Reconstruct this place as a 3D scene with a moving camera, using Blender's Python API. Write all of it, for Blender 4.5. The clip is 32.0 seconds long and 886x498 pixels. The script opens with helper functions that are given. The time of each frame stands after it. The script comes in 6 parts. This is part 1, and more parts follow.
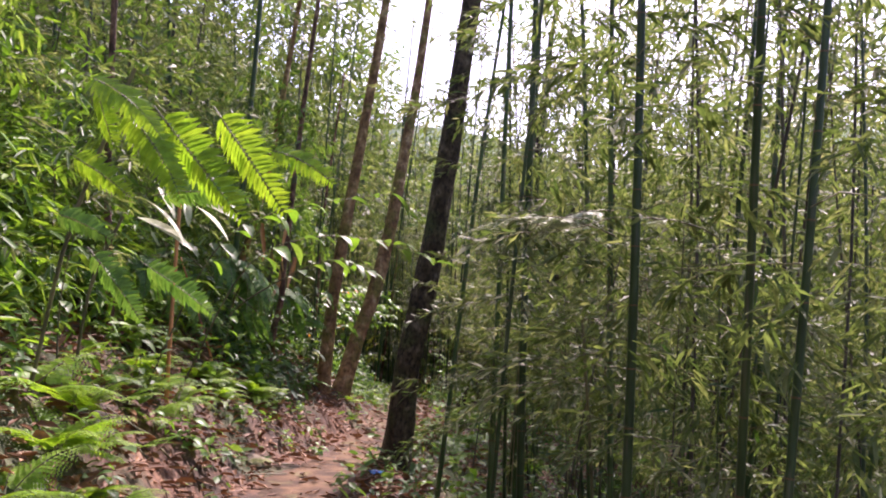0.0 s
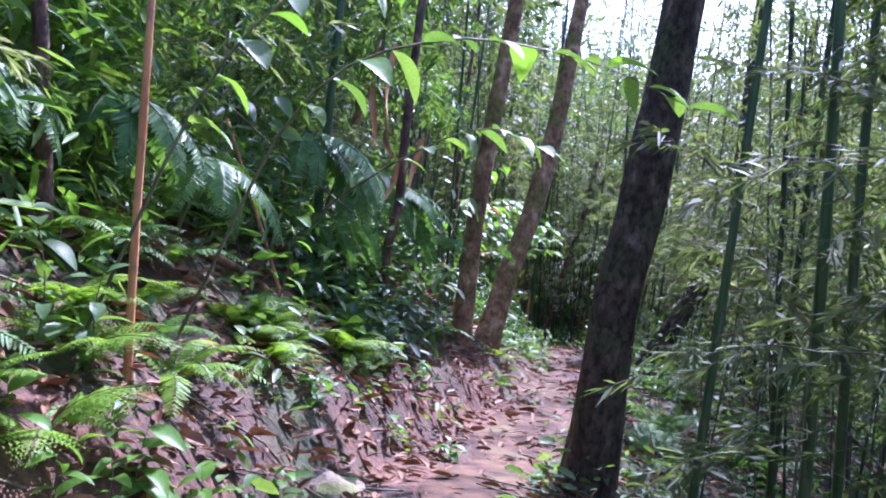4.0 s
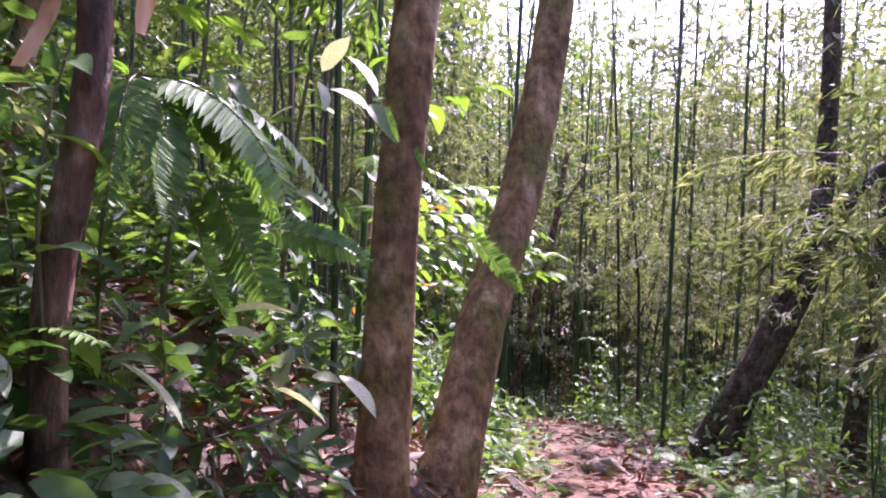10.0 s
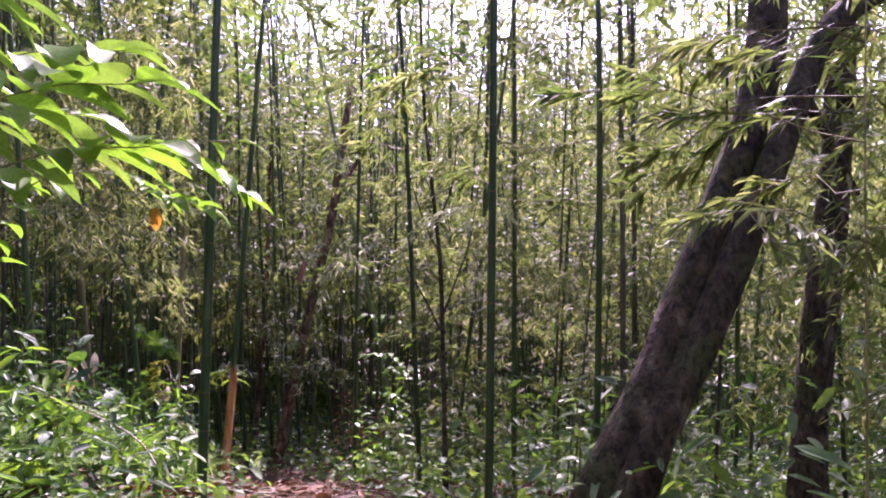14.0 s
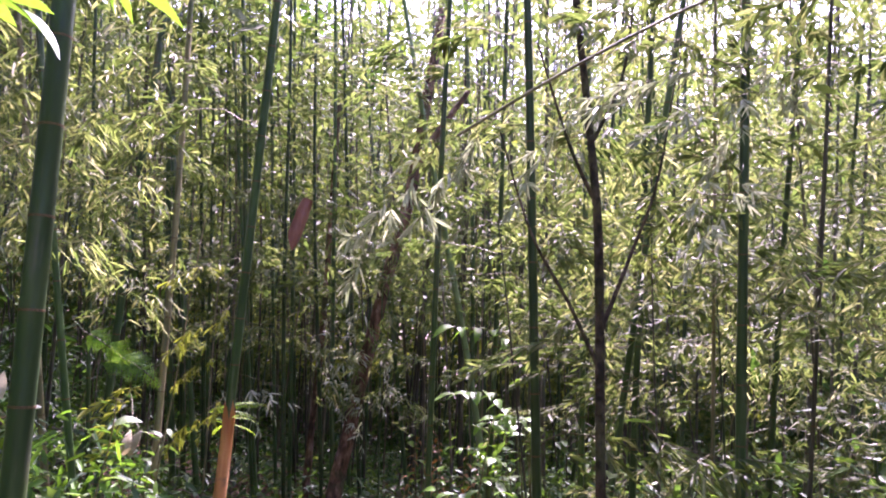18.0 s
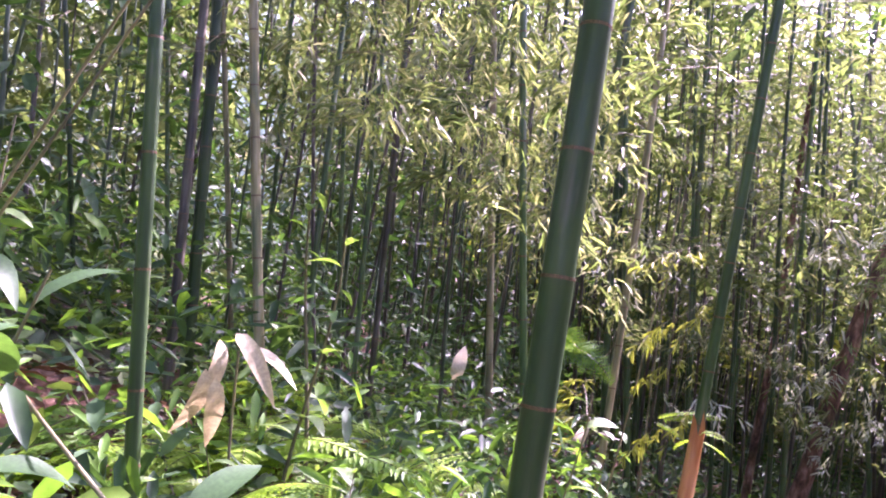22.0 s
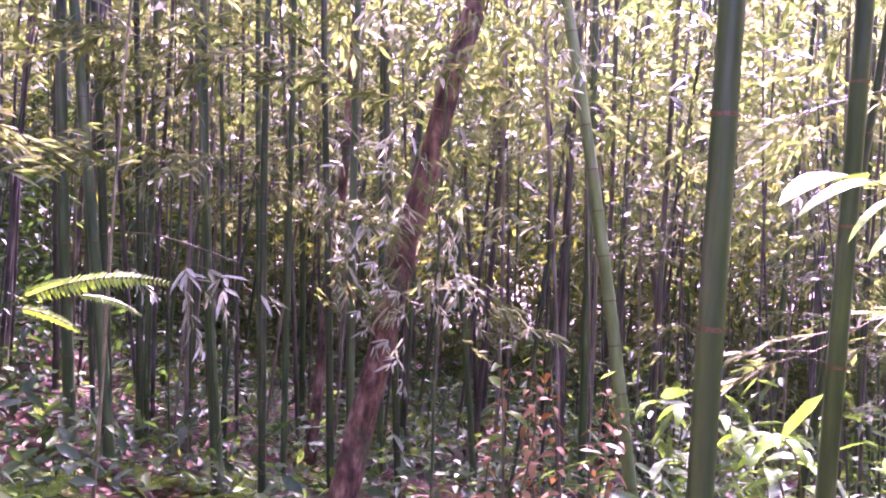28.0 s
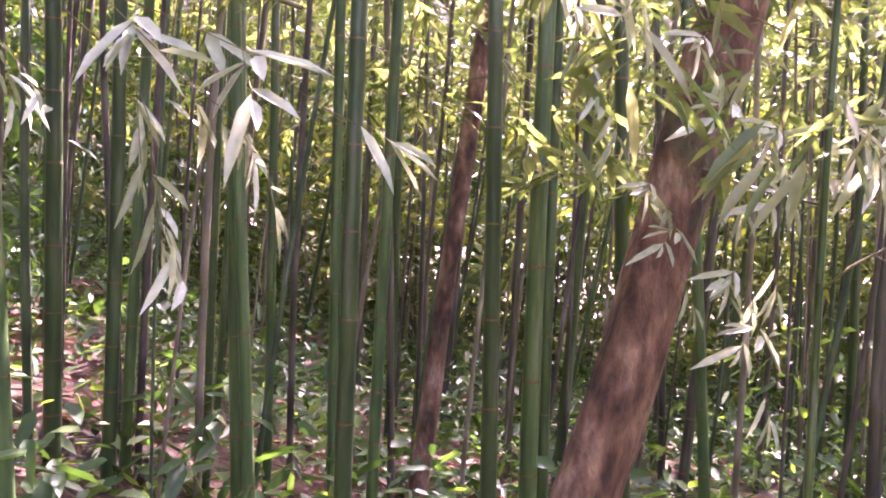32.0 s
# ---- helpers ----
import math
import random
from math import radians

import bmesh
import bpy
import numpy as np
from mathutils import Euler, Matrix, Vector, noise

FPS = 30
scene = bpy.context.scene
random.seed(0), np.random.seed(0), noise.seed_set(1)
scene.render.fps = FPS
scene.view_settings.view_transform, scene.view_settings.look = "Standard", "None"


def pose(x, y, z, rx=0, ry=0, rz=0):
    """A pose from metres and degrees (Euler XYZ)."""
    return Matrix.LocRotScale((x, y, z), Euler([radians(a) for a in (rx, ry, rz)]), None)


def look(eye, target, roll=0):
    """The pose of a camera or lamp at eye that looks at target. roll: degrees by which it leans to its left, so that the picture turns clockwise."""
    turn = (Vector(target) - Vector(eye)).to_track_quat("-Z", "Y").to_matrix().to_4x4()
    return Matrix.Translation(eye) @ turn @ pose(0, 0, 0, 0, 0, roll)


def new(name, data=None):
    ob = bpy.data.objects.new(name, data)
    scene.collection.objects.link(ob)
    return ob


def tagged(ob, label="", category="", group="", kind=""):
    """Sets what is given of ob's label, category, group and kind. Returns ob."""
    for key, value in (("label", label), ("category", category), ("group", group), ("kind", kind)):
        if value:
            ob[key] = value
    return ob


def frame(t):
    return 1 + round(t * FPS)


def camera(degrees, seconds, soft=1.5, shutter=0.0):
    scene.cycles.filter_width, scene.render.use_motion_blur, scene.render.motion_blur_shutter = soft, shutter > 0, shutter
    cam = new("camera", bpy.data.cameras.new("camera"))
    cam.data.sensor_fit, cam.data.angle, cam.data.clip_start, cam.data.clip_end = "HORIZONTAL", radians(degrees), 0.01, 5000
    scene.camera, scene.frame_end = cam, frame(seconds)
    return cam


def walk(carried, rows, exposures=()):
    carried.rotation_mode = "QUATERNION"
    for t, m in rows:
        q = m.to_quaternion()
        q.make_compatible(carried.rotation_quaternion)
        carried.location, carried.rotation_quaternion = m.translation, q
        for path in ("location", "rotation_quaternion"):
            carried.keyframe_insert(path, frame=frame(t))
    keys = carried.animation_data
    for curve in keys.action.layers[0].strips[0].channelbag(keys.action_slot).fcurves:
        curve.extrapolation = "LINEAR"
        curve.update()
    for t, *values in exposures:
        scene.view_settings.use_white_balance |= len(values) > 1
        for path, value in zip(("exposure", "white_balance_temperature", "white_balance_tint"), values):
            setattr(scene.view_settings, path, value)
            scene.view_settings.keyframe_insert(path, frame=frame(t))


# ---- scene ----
cam = camera(57.1, 32.0, 1.95)
ROWS = [
    (0, 0.093, -0.182, 1.752, 0.72, 3.24, 5.26),
    (0.5, 0.054, 0.296, 1.743, 0.76, 1.50, 5.21),
    (1, 0.035, 0.658, 1.715, 1.18, 0.09, 4.83),
    (1.5, 0.028, 1.140, 1.583, 1.76, -0.55, 4.95),
    (2, 0.034, 1.657, 1.488, 2.47, -1.00, 5.02),
    (2.5, 0.036, 2.290, 1.436, 3.65, -1.31, 5.12),
    (3, -0.018, 2.841, 1.444, 5.56, -1.70, 5.49),
    (3.5, -0.227, 3.448, 1.496, 7.95, -2.05, 5.95),
    (4, -0.499, 4.011, 1.376, 10.13, -2.02, 6.28),
    (4.5, -0.636, 4.562, 1.332, 11.65, -2.02, 6.38),
    (6.5, -1.018, 6.443, 1.243, 12.55, -0.11, 3.34),
    (7, -1.043, 6.747, 1.275, 12.47, -0.03, 3.61),
    (7.5, -1.207, 7.117, 1.236, 12.09, 0.24, 3.23),
    (8, -1.217, 7.621, 1.143, 11.71, 0.04, 3.41),
    (8.5, -1.225, 8.116, 1.137, 11.11, 0.20, 3.17),
    (9, -1.213, 8.576, 1.138, 10.24, 0.52, 3.05),
    (9.5, -1.213, 8.987, 1.175, 8.73, 1.11, 2.77),
    (10, -1.183, 9.464, 1.077, 6.27, 1.49, 2.57),
    (10.5, -1.055, 9.998, 0.996, 3.04, 2.10, 1.87),
    (11, -0.941, 10.706, 0.871, -0.74, 2.94, 0.84),
    (11.5, -0.852, 11.209, 0.886, -3.37, 3.30, 0.34),
    (12, -0.760, 11.723, 0.761, -5.08, 3.50, 0.18),
    (12.5, -0.642, 12.233, 0.760, -6.14, 3.69, 0.01),
    (13, -0.617, 12.669, 0.720, -6.75, 3.50, -0.23),
    (13.5, -0.569, 13.272, 0.653, -7.06, 3.58, -0.01),
    (15.5, -0.288, 16.208, 0.688, -3.25, 3.88, 1.27),
    (16, -0.337, 16.580, 0.584, -2.16, 4.18, 1.31),
    (16.5, -0.349, 16.912, 0.580, -0.87, 4.26, 1.59),
    (17, -0.396, 17.275, 0.576, 0.05, 4.37, 1.85),
    (17.5, -0.372, 17.614, 0.532, 0.29, 4.66, 1.93),
    (18, -0.333, 17.760, 0.555, 0.05, 4.85, 2.11),
    (18.5, -0.313, 17.787, 0.567, -0.91, 4.90, 1.86),
    (19, -0.319, 17.832, 0.574, -1.69, 4.92, 1.68),
    (19.5, -0.304, 17.877, 0.553, -2.08, 4.89, 1.55),
    (20, -0.309, 18.018, 0.560, -1.81, 4.67, 1.50),
    (20.5, -0.405, 18.229, 0.607, 1.25, 4.14, 2.10),
    (21, -0.520, 18.385, 0.612, 7.91, 3.69, 3.20),
    (21.5, -0.752, 18.442, 0.500, 18.09, 3.31, 5.70),
    (22, -0.898, 18.468, 0.498, 28.44, 2.15, 7.88),
    (22.5, -0.832, 18.510, 0.496, 35.94, 0.87, 9.24),
    (23, -0.808, 18.630, 0.505, 36.71, 0.68, 9.02),
    (23.5, -0.765, 18.774, 0.495, 33.88, 0.50, 8.48),
    (24, -0.718, 19.087, 0.456, 28.28, 0.67, 7.19),
    (24.5, -0.688, 19.492, 0.382, 22.98, 0.30, 6.44),
    (25, -0.720, 19.944, 0.304, 18.62, -0.05, 5.85),
    (25.5, -0.718, 20.339, 0.271, 15.55, -0.45, 5.20),
    (26, -0.730, 20.733, 0.231, 12.20, -0.60, 4.19),
    (26.5, -0.676, 21.197, 0.180, 7.79, -0.52, 3.25),
    (28.5, -0.831, 22.494, -0.150, 2.56, -0.12, 3.50),
    (29, -0.999, 22.887, -0.182, 4.15, -0.35, 3.93),
    (29.5, -1.132, 23.195, -0.181, 5.44, -0.80, 4.29),
    (30, -1.205, 23.611, -0.304, 6.26, -0.76, 4.65),
    (30.5, -1.301, 24.057, -0.309, 6.39, -1.20, 4.46),
    (31, -1.417, 24.418, -0.433, 6.74, -0.87, 4.37),
    (31.5, -1.461, 24.804, -0.550, 7.03, -0.22, 5.17),
    (32, -1.593, 25.122, -0.602, 6.90, -0.56, 5.04),
]
EXPOSURES = [(0.0, 1.59, 6450, 41), (1.0, 1.84, 5700, 51), (2.0, 1.95, 5130, 34), (3.0, 2.02, 4880, 25), (4.0, 2.08, 4870, 44), (7.0, 2.37, 5000, 25), (8.0, 2.59, 5150, 30), (9.0, 2.58, 5650, 48), (10.0, 2.38, 5730, 61), (11.0, 2.4, 5920, 66), (13.0, 2.23, 5860, 62), (16.0, 2.84, 6070, 71), (18.0, 2.91, 5840, 63), (20.0, 2.92, 6260, 58), (21.0, 3.22, 6200, 60), (22.0, 3.47, 5730, 74), (23.0, 3.57, 5270, 69), (24.0, 3.83, 5180, 63), (25.0, 3.89, 4950, 42), (26.0, 4.12, 4930, 65), (26.5, 4.19, 5480, 84), (28.5, 4.64, 5800, 114), (31.0, 4.97, 6200, 105), (32.0, 5.09, 6400, 80)]
walk(cam, [(t, pose(x, y, z, 0, 0, yaw) @ pose(0, 0, 0, 90 + pitch) @ pose(0, 0, 0, 0, 0, roll)) for t, x, y, z, yaw, pitch, roll in ROWS], EXPOSURES)

# ---------------------------------------------------------------- world and sun
SUN_UP, SUN_TURN = radians(52), radians(14)
world = bpy.data.worlds.new("sky")
scene.world = world
world.use_nodes = True
wn = world.node_tree.nodes
sky = wn.new("ShaderNodeTexSky")
sky.sky_type, sky.sun_disc, sky.sun_elevation, sky.sun_rotation = "NISHITA", False, SUN_UP, SUN_TURN
sky.air_density, sky.dust_density, sky.ozone_density = 1.0, 2.5, 1.0
world.node_tree.links.new(sky.outputs[0], wn["Background"].inputs[0])
wn["Background"].inputs[1].default_value = 0.15
sun = new("sun", bpy.data.lights.new("sun", "SUN"))
sun.data.energy, sun.data.angle, sun.data.color = 3.7, radians(0.6), (1.0, 0.95, 0.86)
sun_way = Vector((math.cos(SUN_UP) * math.sin(SUN_TURN), math.cos(SUN_UP) * math.cos(SUN_TURN), math.sin(SUN_UP)))
sun.matrix_world = look(sun_way * 60, (0, 0, 0))


# ---------------------------------------------------------------- materials
def node_material(name):
    mat = bpy.data.materials.new(name)
    mat.use_nodes = True
    nt = mat.node_tree
    return mat, nt, nt.nodes, nt.links, nt.nodes["Principled BSDF"]


def ramp(nodes, stops):
    r = nodes.new("ShaderNodeValToRGB")
    el = r.color_ramp.elements
    while len(el) < len(stops):
        el.new(0.5)
    for e, (p, c) in zip(el, stops):
        e.position, e.color = p, (*c, 1)
    return r


def noise_node(nodes, links, scale, detail=4, stretch=None, coords="Object"):
    tc = nodes.new("ShaderNodeTexCoord")
    n = nodes.new("ShaderNodeTexNoise")
    n.inputs["Scale"].default_value, n.inputs["Detail"].default_value = scale, detail
    if stretch:
        mp = nodes.new("ShaderNodeMapping")
        mp.inputs["Scale"].default_value = stretch
        links.new(tc.outputs[coords], mp.inputs["Vector"])
        links.new(mp.outputs[0], n.inputs["Vector"])
    else:
        links.new(tc.outputs[coords], n.inputs["Vector"])
    return n


def mix(nodes, links, a, b, fac):
    m = nodes.new("ShaderNodeMix")
    m.data_type = "RGBA"
    links.new(a, m.inputs["A"])
    if isinstance(b, tuple):
        m.inputs["B"].default_value = (*b, 1)
    else:
        links.new(b, m.inputs["B"])
    if isinstance(fac, float):
        m.inputs["Factor"].default_value = fac
    else:
        links.new(fac, m.inputs["Factor"])
    return m.outputs["Result"]


def leaf_material(name, stops, glow, rough=0.42, through_part=0.45):
    """Leaves: a shade for each leaf, blotches on it, light that shines through."""
    mat, nt, nodes, links, bsdf = node_material(name)
    geo = nodes.new("ShaderNodeNewGeometry")
    info = nodes.new("ShaderNodeObjectInfo")
    add = nodes.new("ShaderNodeMath")
    add.operation = "MULTIPLY_ADD"
    add.inputs[1].default_value = 0.3
    links.new(info.outputs["Random"], add.inputs[0])
    sc = nodes.new("ShaderNodeMath")
    sc.operation = "MULTIPLY"
    sc.inputs[1].default_value = 0.7
    links.new(geo.outputs["Random Per Island"], sc.inputs[0])
    links.new(sc.outputs[0], add.inputs[2])
    r = ramp(nodes, stops)
    links.new(add.outputs[0], r.inputs[0])
    n = noise_node(nodes, links, 22, 3)
    rr = ramp(nodes, [(0.35, (0.78, 0.78, 0.74)), (0.7, (1.12, 1.1, 1.05))])
    links.new(n.outputs[0], rr.inputs[0])
    mul = nodes.new("ShaderNodeMix")
    mul.data_type, mul.blend_type = "RGBA", "MULTIPLY"
    mul.inputs["Factor"].default_value = 1
    links.new(r.outputs[0], mul.inputs["A"])
    links.new(rr.outputs[0], mul.inputs["B"])
    links.new(mul.outputs["Result"], bsdf.inputs["Base Color"])
    bsdf.inputs["Roughness"].default_value = rough
    bsdf.inputs["Specular IOR Level"].default_value = 0.3
    tr = nodes.new("ShaderNodeBsdfTranslucent")
    tint = nodes.new("ShaderNodeMix")
    tint.data_type, tint.blend_type = "RGBA", "MULTIPLY"
    tint.inputs["Factor"].default_value = 1
    tint.inputs["B"].default_value = (*glow, 1)
    links.new(mul.outputs["Result"], tint.inputs["A"])
    links.new(tint.outputs["Result"], tr.inputs["Color"])
    sh = nodes.new("ShaderNodeMixShader")
    sh.inputs[0].default_value = through_part
    links.new(bsdf.outputs[0], sh.inputs[1])
    links.new(tr.outputs[0], sh.inputs[2])
    links.new(sh.outputs[0], nodes["Material Output"].inputs["Surface"])
    return mat


def stem_material(name, stops, scale=6, stretch=(1, 1, 0.15), rough=0.5, bump=0.25, patch=None, patch_scale=1.6, patch_at=(0.52, 0.62), spread=0.0, crack=0.0):
    """Stems, bark, earth: a stretched grain with wear, optional patches of moss or lichen."""
    mat, nt, nodes, links, bsdf = node_material(name)
    n = noise_node(nodes, links, scale, 6, stretch)
    r = ramp(nodes, [(0.5 + (at - 0.5) * 0.5, c) for at, c in stops])
    links.new(n.outputs[0], r.inputs[0])
    col = r.outputs[0]
    if patch:
        n2 = noise_node(nodes, links, patch_scale, 5, stretch if spread else None)
        r2 = ramp(nodes, [(patch_at[0], (0, 0, 0)), (patch_at[1], (1, 1, 1))])
        links.new(n2.outputs[0], r2.inputs[0])
        col = mix(nodes, links, col, patch, r2.outputs[0])
    if crack:
        n4 = noise_node(nodes, links, scale * 3.0, 8, stretch)
        r4 = ramp(nodes, [(0.36, (1 - crack, 1 - crack, 1 - crack)), (0.5, (1, 1, 1)), (0.68, (1.3, 1.28, 1.25))])
        links.new(n4.outputs[0], r4.inputs[0])
        mul = nodes.new("ShaderNodeMix")
        mul.data_type, mul.blend_type = "RGBA", "MULTIPLY"
        mul.inputs["Factor"].default_value = 1
        links.new(col, mul.inputs["A"])
        links.new(r4.outputs[0], mul.inputs["B"])
        col = mul.outputs["Result"]
    if spread:
        info = nodes.new("ShaderNodeObjectInfo")
        hsv = nodes.new("ShaderNodeHueSaturation")
        mr = nodes.new("ShaderNodeMapRange")
        mr.inputs["To Min"].default_value, mr.inputs["To Max"].default_value = 1 - spread, 1 + spread
        links.new(info.outputs["Random"], mr.inputs["Value"])
        links.new(mr.outputs[0], hsv.inputs["Value"])
        links.new(col, hsv.inputs["Color"])
        col = hsv.outputs[0]
    links.new(col, bsdf.inputs["Base Color"])
    bsdf.inputs["Roughness"].default_value = rough
    bsdf.inputs["Specular IOR Level"].default_value = 0.35
    n3 = noise_node(nodes, links, scale * 4, 5, stretch)
    b = nodes.new("ShaderNodeBump")
    b.inputs["Strength"].default_value, b.inputs["Distance"].default_value = bump, 0.02
    links.new(n3.outputs[0], b.inputs["Height"])
    links.new(b.outputs[0], bsdf.inputs["Normal"])
    return mat


M_BLEAF = leaf_material("bamboo_leaf", [(0.0, (0.05, 0.09, 0.028)), (0.4, (0.115, 0.16, 0.05)), (0.72, (0.19, 0.225, 0.09)), (0.9, (0.28, 0.28, 0.15)), (1.0, (0.46, 0.45, 0.34))], (1.15, 1.25, 0.72), 0.52, 0.5)
# Bamboo leaf with sunlit gloss put into a paler base colour.
M_BLEAF_SUNLIT = leaf_material("sunlit_pale_bamboo_leaf", [(0.0, (0.18, 0.23, 0.12)), (0.5, (0.36, 0.4, 0.27)), (1.0, (0.6, 0.6, 0.49))], (1.0, 1.05, 0.85), 0.38, 0.42)
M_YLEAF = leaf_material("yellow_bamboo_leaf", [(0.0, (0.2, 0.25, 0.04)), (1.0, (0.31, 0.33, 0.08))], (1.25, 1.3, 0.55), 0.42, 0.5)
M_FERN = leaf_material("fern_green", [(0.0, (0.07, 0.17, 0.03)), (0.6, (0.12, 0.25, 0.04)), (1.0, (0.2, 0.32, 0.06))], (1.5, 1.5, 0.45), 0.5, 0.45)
# Brighter twin of the fern colour, with sunlight on the fronds painted in.
M_FERN_LIT = leaf_material("sunlit_fern_green", [(0.0, (0.15, 0.3, 0.03)), (1.0, (0.26, 0.4, 0.05))], (1.4, 1.4, 0.4), 0.5, 0.5)
M_FERN_DEEP = leaf_material("deep_fern_green", [(0.0, (0.07, 0.17, 0.045)), (0.6, (0.12, 0.24, 0.06)), (1.0, (0.19, 0.31, 0.09))], (1.3, 1.4, 0.5), 0.45, 0.32)
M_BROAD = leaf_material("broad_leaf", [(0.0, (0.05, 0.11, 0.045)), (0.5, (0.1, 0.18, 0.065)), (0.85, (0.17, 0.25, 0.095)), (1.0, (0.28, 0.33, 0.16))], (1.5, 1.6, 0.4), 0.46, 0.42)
# Dark copy of the broad leaf, with the shade put into its colour.
M_LEAF_SHADED = leaf_material("shade_toned_leaf", [(0.0, (0.03, 0.07, 0.03)), (0.6, (0.05, 0.11, 0.04)), (1.0, (0.1, 0.17, 0.06))], (1.3, 1.5, 0.4), 0.5, 0.35)
# Lit copy of the broad leaf: sunlight is put into its brighter colour.
M_BROAD_LIT = leaf_material("sunlit_broad_leaf", [(0.0, (0.09, 0.22, 0.03)), (1.0, (0.17, 0.32, 0.05))], (1.35, 1.35, 0.45), 0.38, 0.5)
M_PALE = leaf_material("pale_dry_leaf", [(0.0, (0.36, 0.31, 0.18)), (1.0, (0.5, 0.45, 0.29))], (1.0, 0.9, 0.75), 0.6, 0.3)
M_GREY = leaf_material("pale_green_leaf", [(0.0, (0.3, 0.36, 0.2)), (1.0, (0.46, 0.5, 0.33))], (1.0, 1.0, 0.7), 0.45, 0.35)
M_ORANGE = leaf_material("orange_dead_leaf", [(0.0, (0.45, 0.2, 0.03)), (1.0, (0.6, 0.32, 0.05))], (1.2, 1.0, 0.5), 0.5, 0.4)
M_RUST = leaf_material("rust_brown_leaf", [(0.0, (0.2, 0.095, 0.03)), (1.0, (0.4, 0.24, 0.1))], (1.1, 0.95, 0.5), 0.6, 0.3)
M_LITTER = leaf_material("leaf_litter", [(0.0, (0.085, 0.037, 0.016)), (0.4, (0.165, 0.075, 0.032)), (0.75, (0.26, 0.135, 0.062)), (1.0, (0.38, 0.25, 0.14))], (1.0, 0.8, 0.6), 0.62, 0.12)
M_CULM = stem_material("bamboo_culm", [(0.2, (0.02, 0.044, 0.016)), (0.5, (0.034, 0.07, 0.022)), (0.85, (0.065, 0.105, 0.034))], 2.4, (0.3, 0.3, 1), 0.4, 0.06, (0.12, 0.12, 0.085), 2.2, (0.56, 0.72), 0.35)
M_CULM_BROWN = stem_material("brown_culm", [(0.2, (0.025, 0.022, 0.017)), (0.5, (0.065, 0.056, 0.04)), (0.85, (0.14, 0.12, 0.085))], 2.4, (0.3, 0.3, 1), 0.5, 0.12, (0.05, 0.075, 0.035), 1.7, (0.52, 0.66), 0.3)
M_STEM_BROWN = stem_material("thin_brown_stem", [(0.2, (0.025, 0.02, 0.017)), (0.5, (0.06, 0.048, 0.038)), (0.85, (0.12, 0.1, 0.078))], 3, (1, 1, 1), 0.6, 0.1)
M_STEM_GREEN = stem_material("thin_green_stem", [(0.2, (0.02, 0.04, 0.018)), (0.5, (0.035, 0.065, 0.028)), (0.85, (0.08, 0.1, 0.05))], 3, (1, 1, 1), 0.5, 0.1)
M_STEM_GREY = stem_material("thin_dry_stem", [(0.2, (0.08, 0.065, 0.045)), (0.5, (0.15, 0.125, 0.085)), (0.85, (0.24, 0.2, 0.14))], 3, (1, 1, 1), 0.6, 0.1)
M_CULM_LIME = stem_material("pale_green_culm", [(0.2, (0.085, 0.14, 0.045)), (0.5, (0.13, 0.2, 0.065)), (0.85, (0.2, 0.27, 0.11))], 2.4, (0.3, 0.3, 1), 0.45, 0.06, (0.16, 0.17, 0.1), 2.0, (0.55, 0.7), 0.1)
M_CULM_PALE = stem_material("weathered_culm", [(0.2, (0.12, 0.11, 0.05)), (0.55, (0.22, 0.19, 0.09)), (0.9, (0.34, 0.29, 0.17))], 2.4, (0.3, 0.3, 1), 0.5, 0.15, (0.06, 0.09, 0.04), 1.8, (0.5, 0.66), 0.3)
M_NODE = stem_material("culm_node", [(0.3, (0.06, 0.035, 0.016)), (0.8, (0.2, 0.12, 0.06))], 20, (1, 1, 1), 0.6, 0.2)
M_TWIG = stem_material("twig", [(0.3, (0.07, 0.065, 0.03)), (0.8, (0.18, 0.16, 0.07))], 12, (1, 1, 0.3), 0.6, 0.1)
M_BARK = stem_material("tree_bark", [(0.15, (0.11, 0.055, 0.024)), (0.4, (0.2, 0.11, 0.05)), (0.6, (0.28, 0.165, 0.08)), (0.85, (0.43, 0.3, 0.165))], 8, (1, 1, 0.7), 0.85, 1.0, (0.15, 0.125, 0.03), 3.2, (0.5, 0.64), crack=0.4)
M_BARK_DARK = stem_material("dark_bark", [(0.15, (0.03, 0.02, 0.012)), (0.45, (0.056, 0.039, 0.024)), (0.68, (0.09, 0.066, 0.042)), (0.9, (0.17, 0.135, 0.095))], 10, (1, 1, 0.65), 0.85, 1.0, (0.055, 0.06, 0.022), 3.0, (0.5, 0.64), crack=0.65)
M_BARK_RED = stem_material("red_brown_bark", [(0.2, (0.045, 0.024, 0.016)), (0.45, (0.11, 0.056, 0.036)), (0.65, (0.19, 0.105, 0.068)), (0.9, (0.32, 0.21, 0.15))], 13, (1, 1, 0.45), 0.8, 0.9, (0.075, 0.08, 0.04), 3.0, (0.56, 0.66), crack=0.3)
M_SHEATH = stem_material("dry_sheath", [(0.25, (0.36, 0.13, 0.04)), (0.55, (0.56, 0.25, 0.1)), (0.85, (0.68, 0.4, 0.22))], 9, (1, 1, 0.12), 0.6, 0.35, (0.2, 0.12, 0.08), 7, (0.56, 0.7))
M_SHEATH_DARK = stem_material("dark_rolled_sheath", [(0.25, (0.1, 0.03, 0.018)), (0.55, (0.2, 0.075, 0.045)), (0.85, (0.34, 0.17, 0.12))], 14, (1, 1, 0.12), 0.55, 0.3)
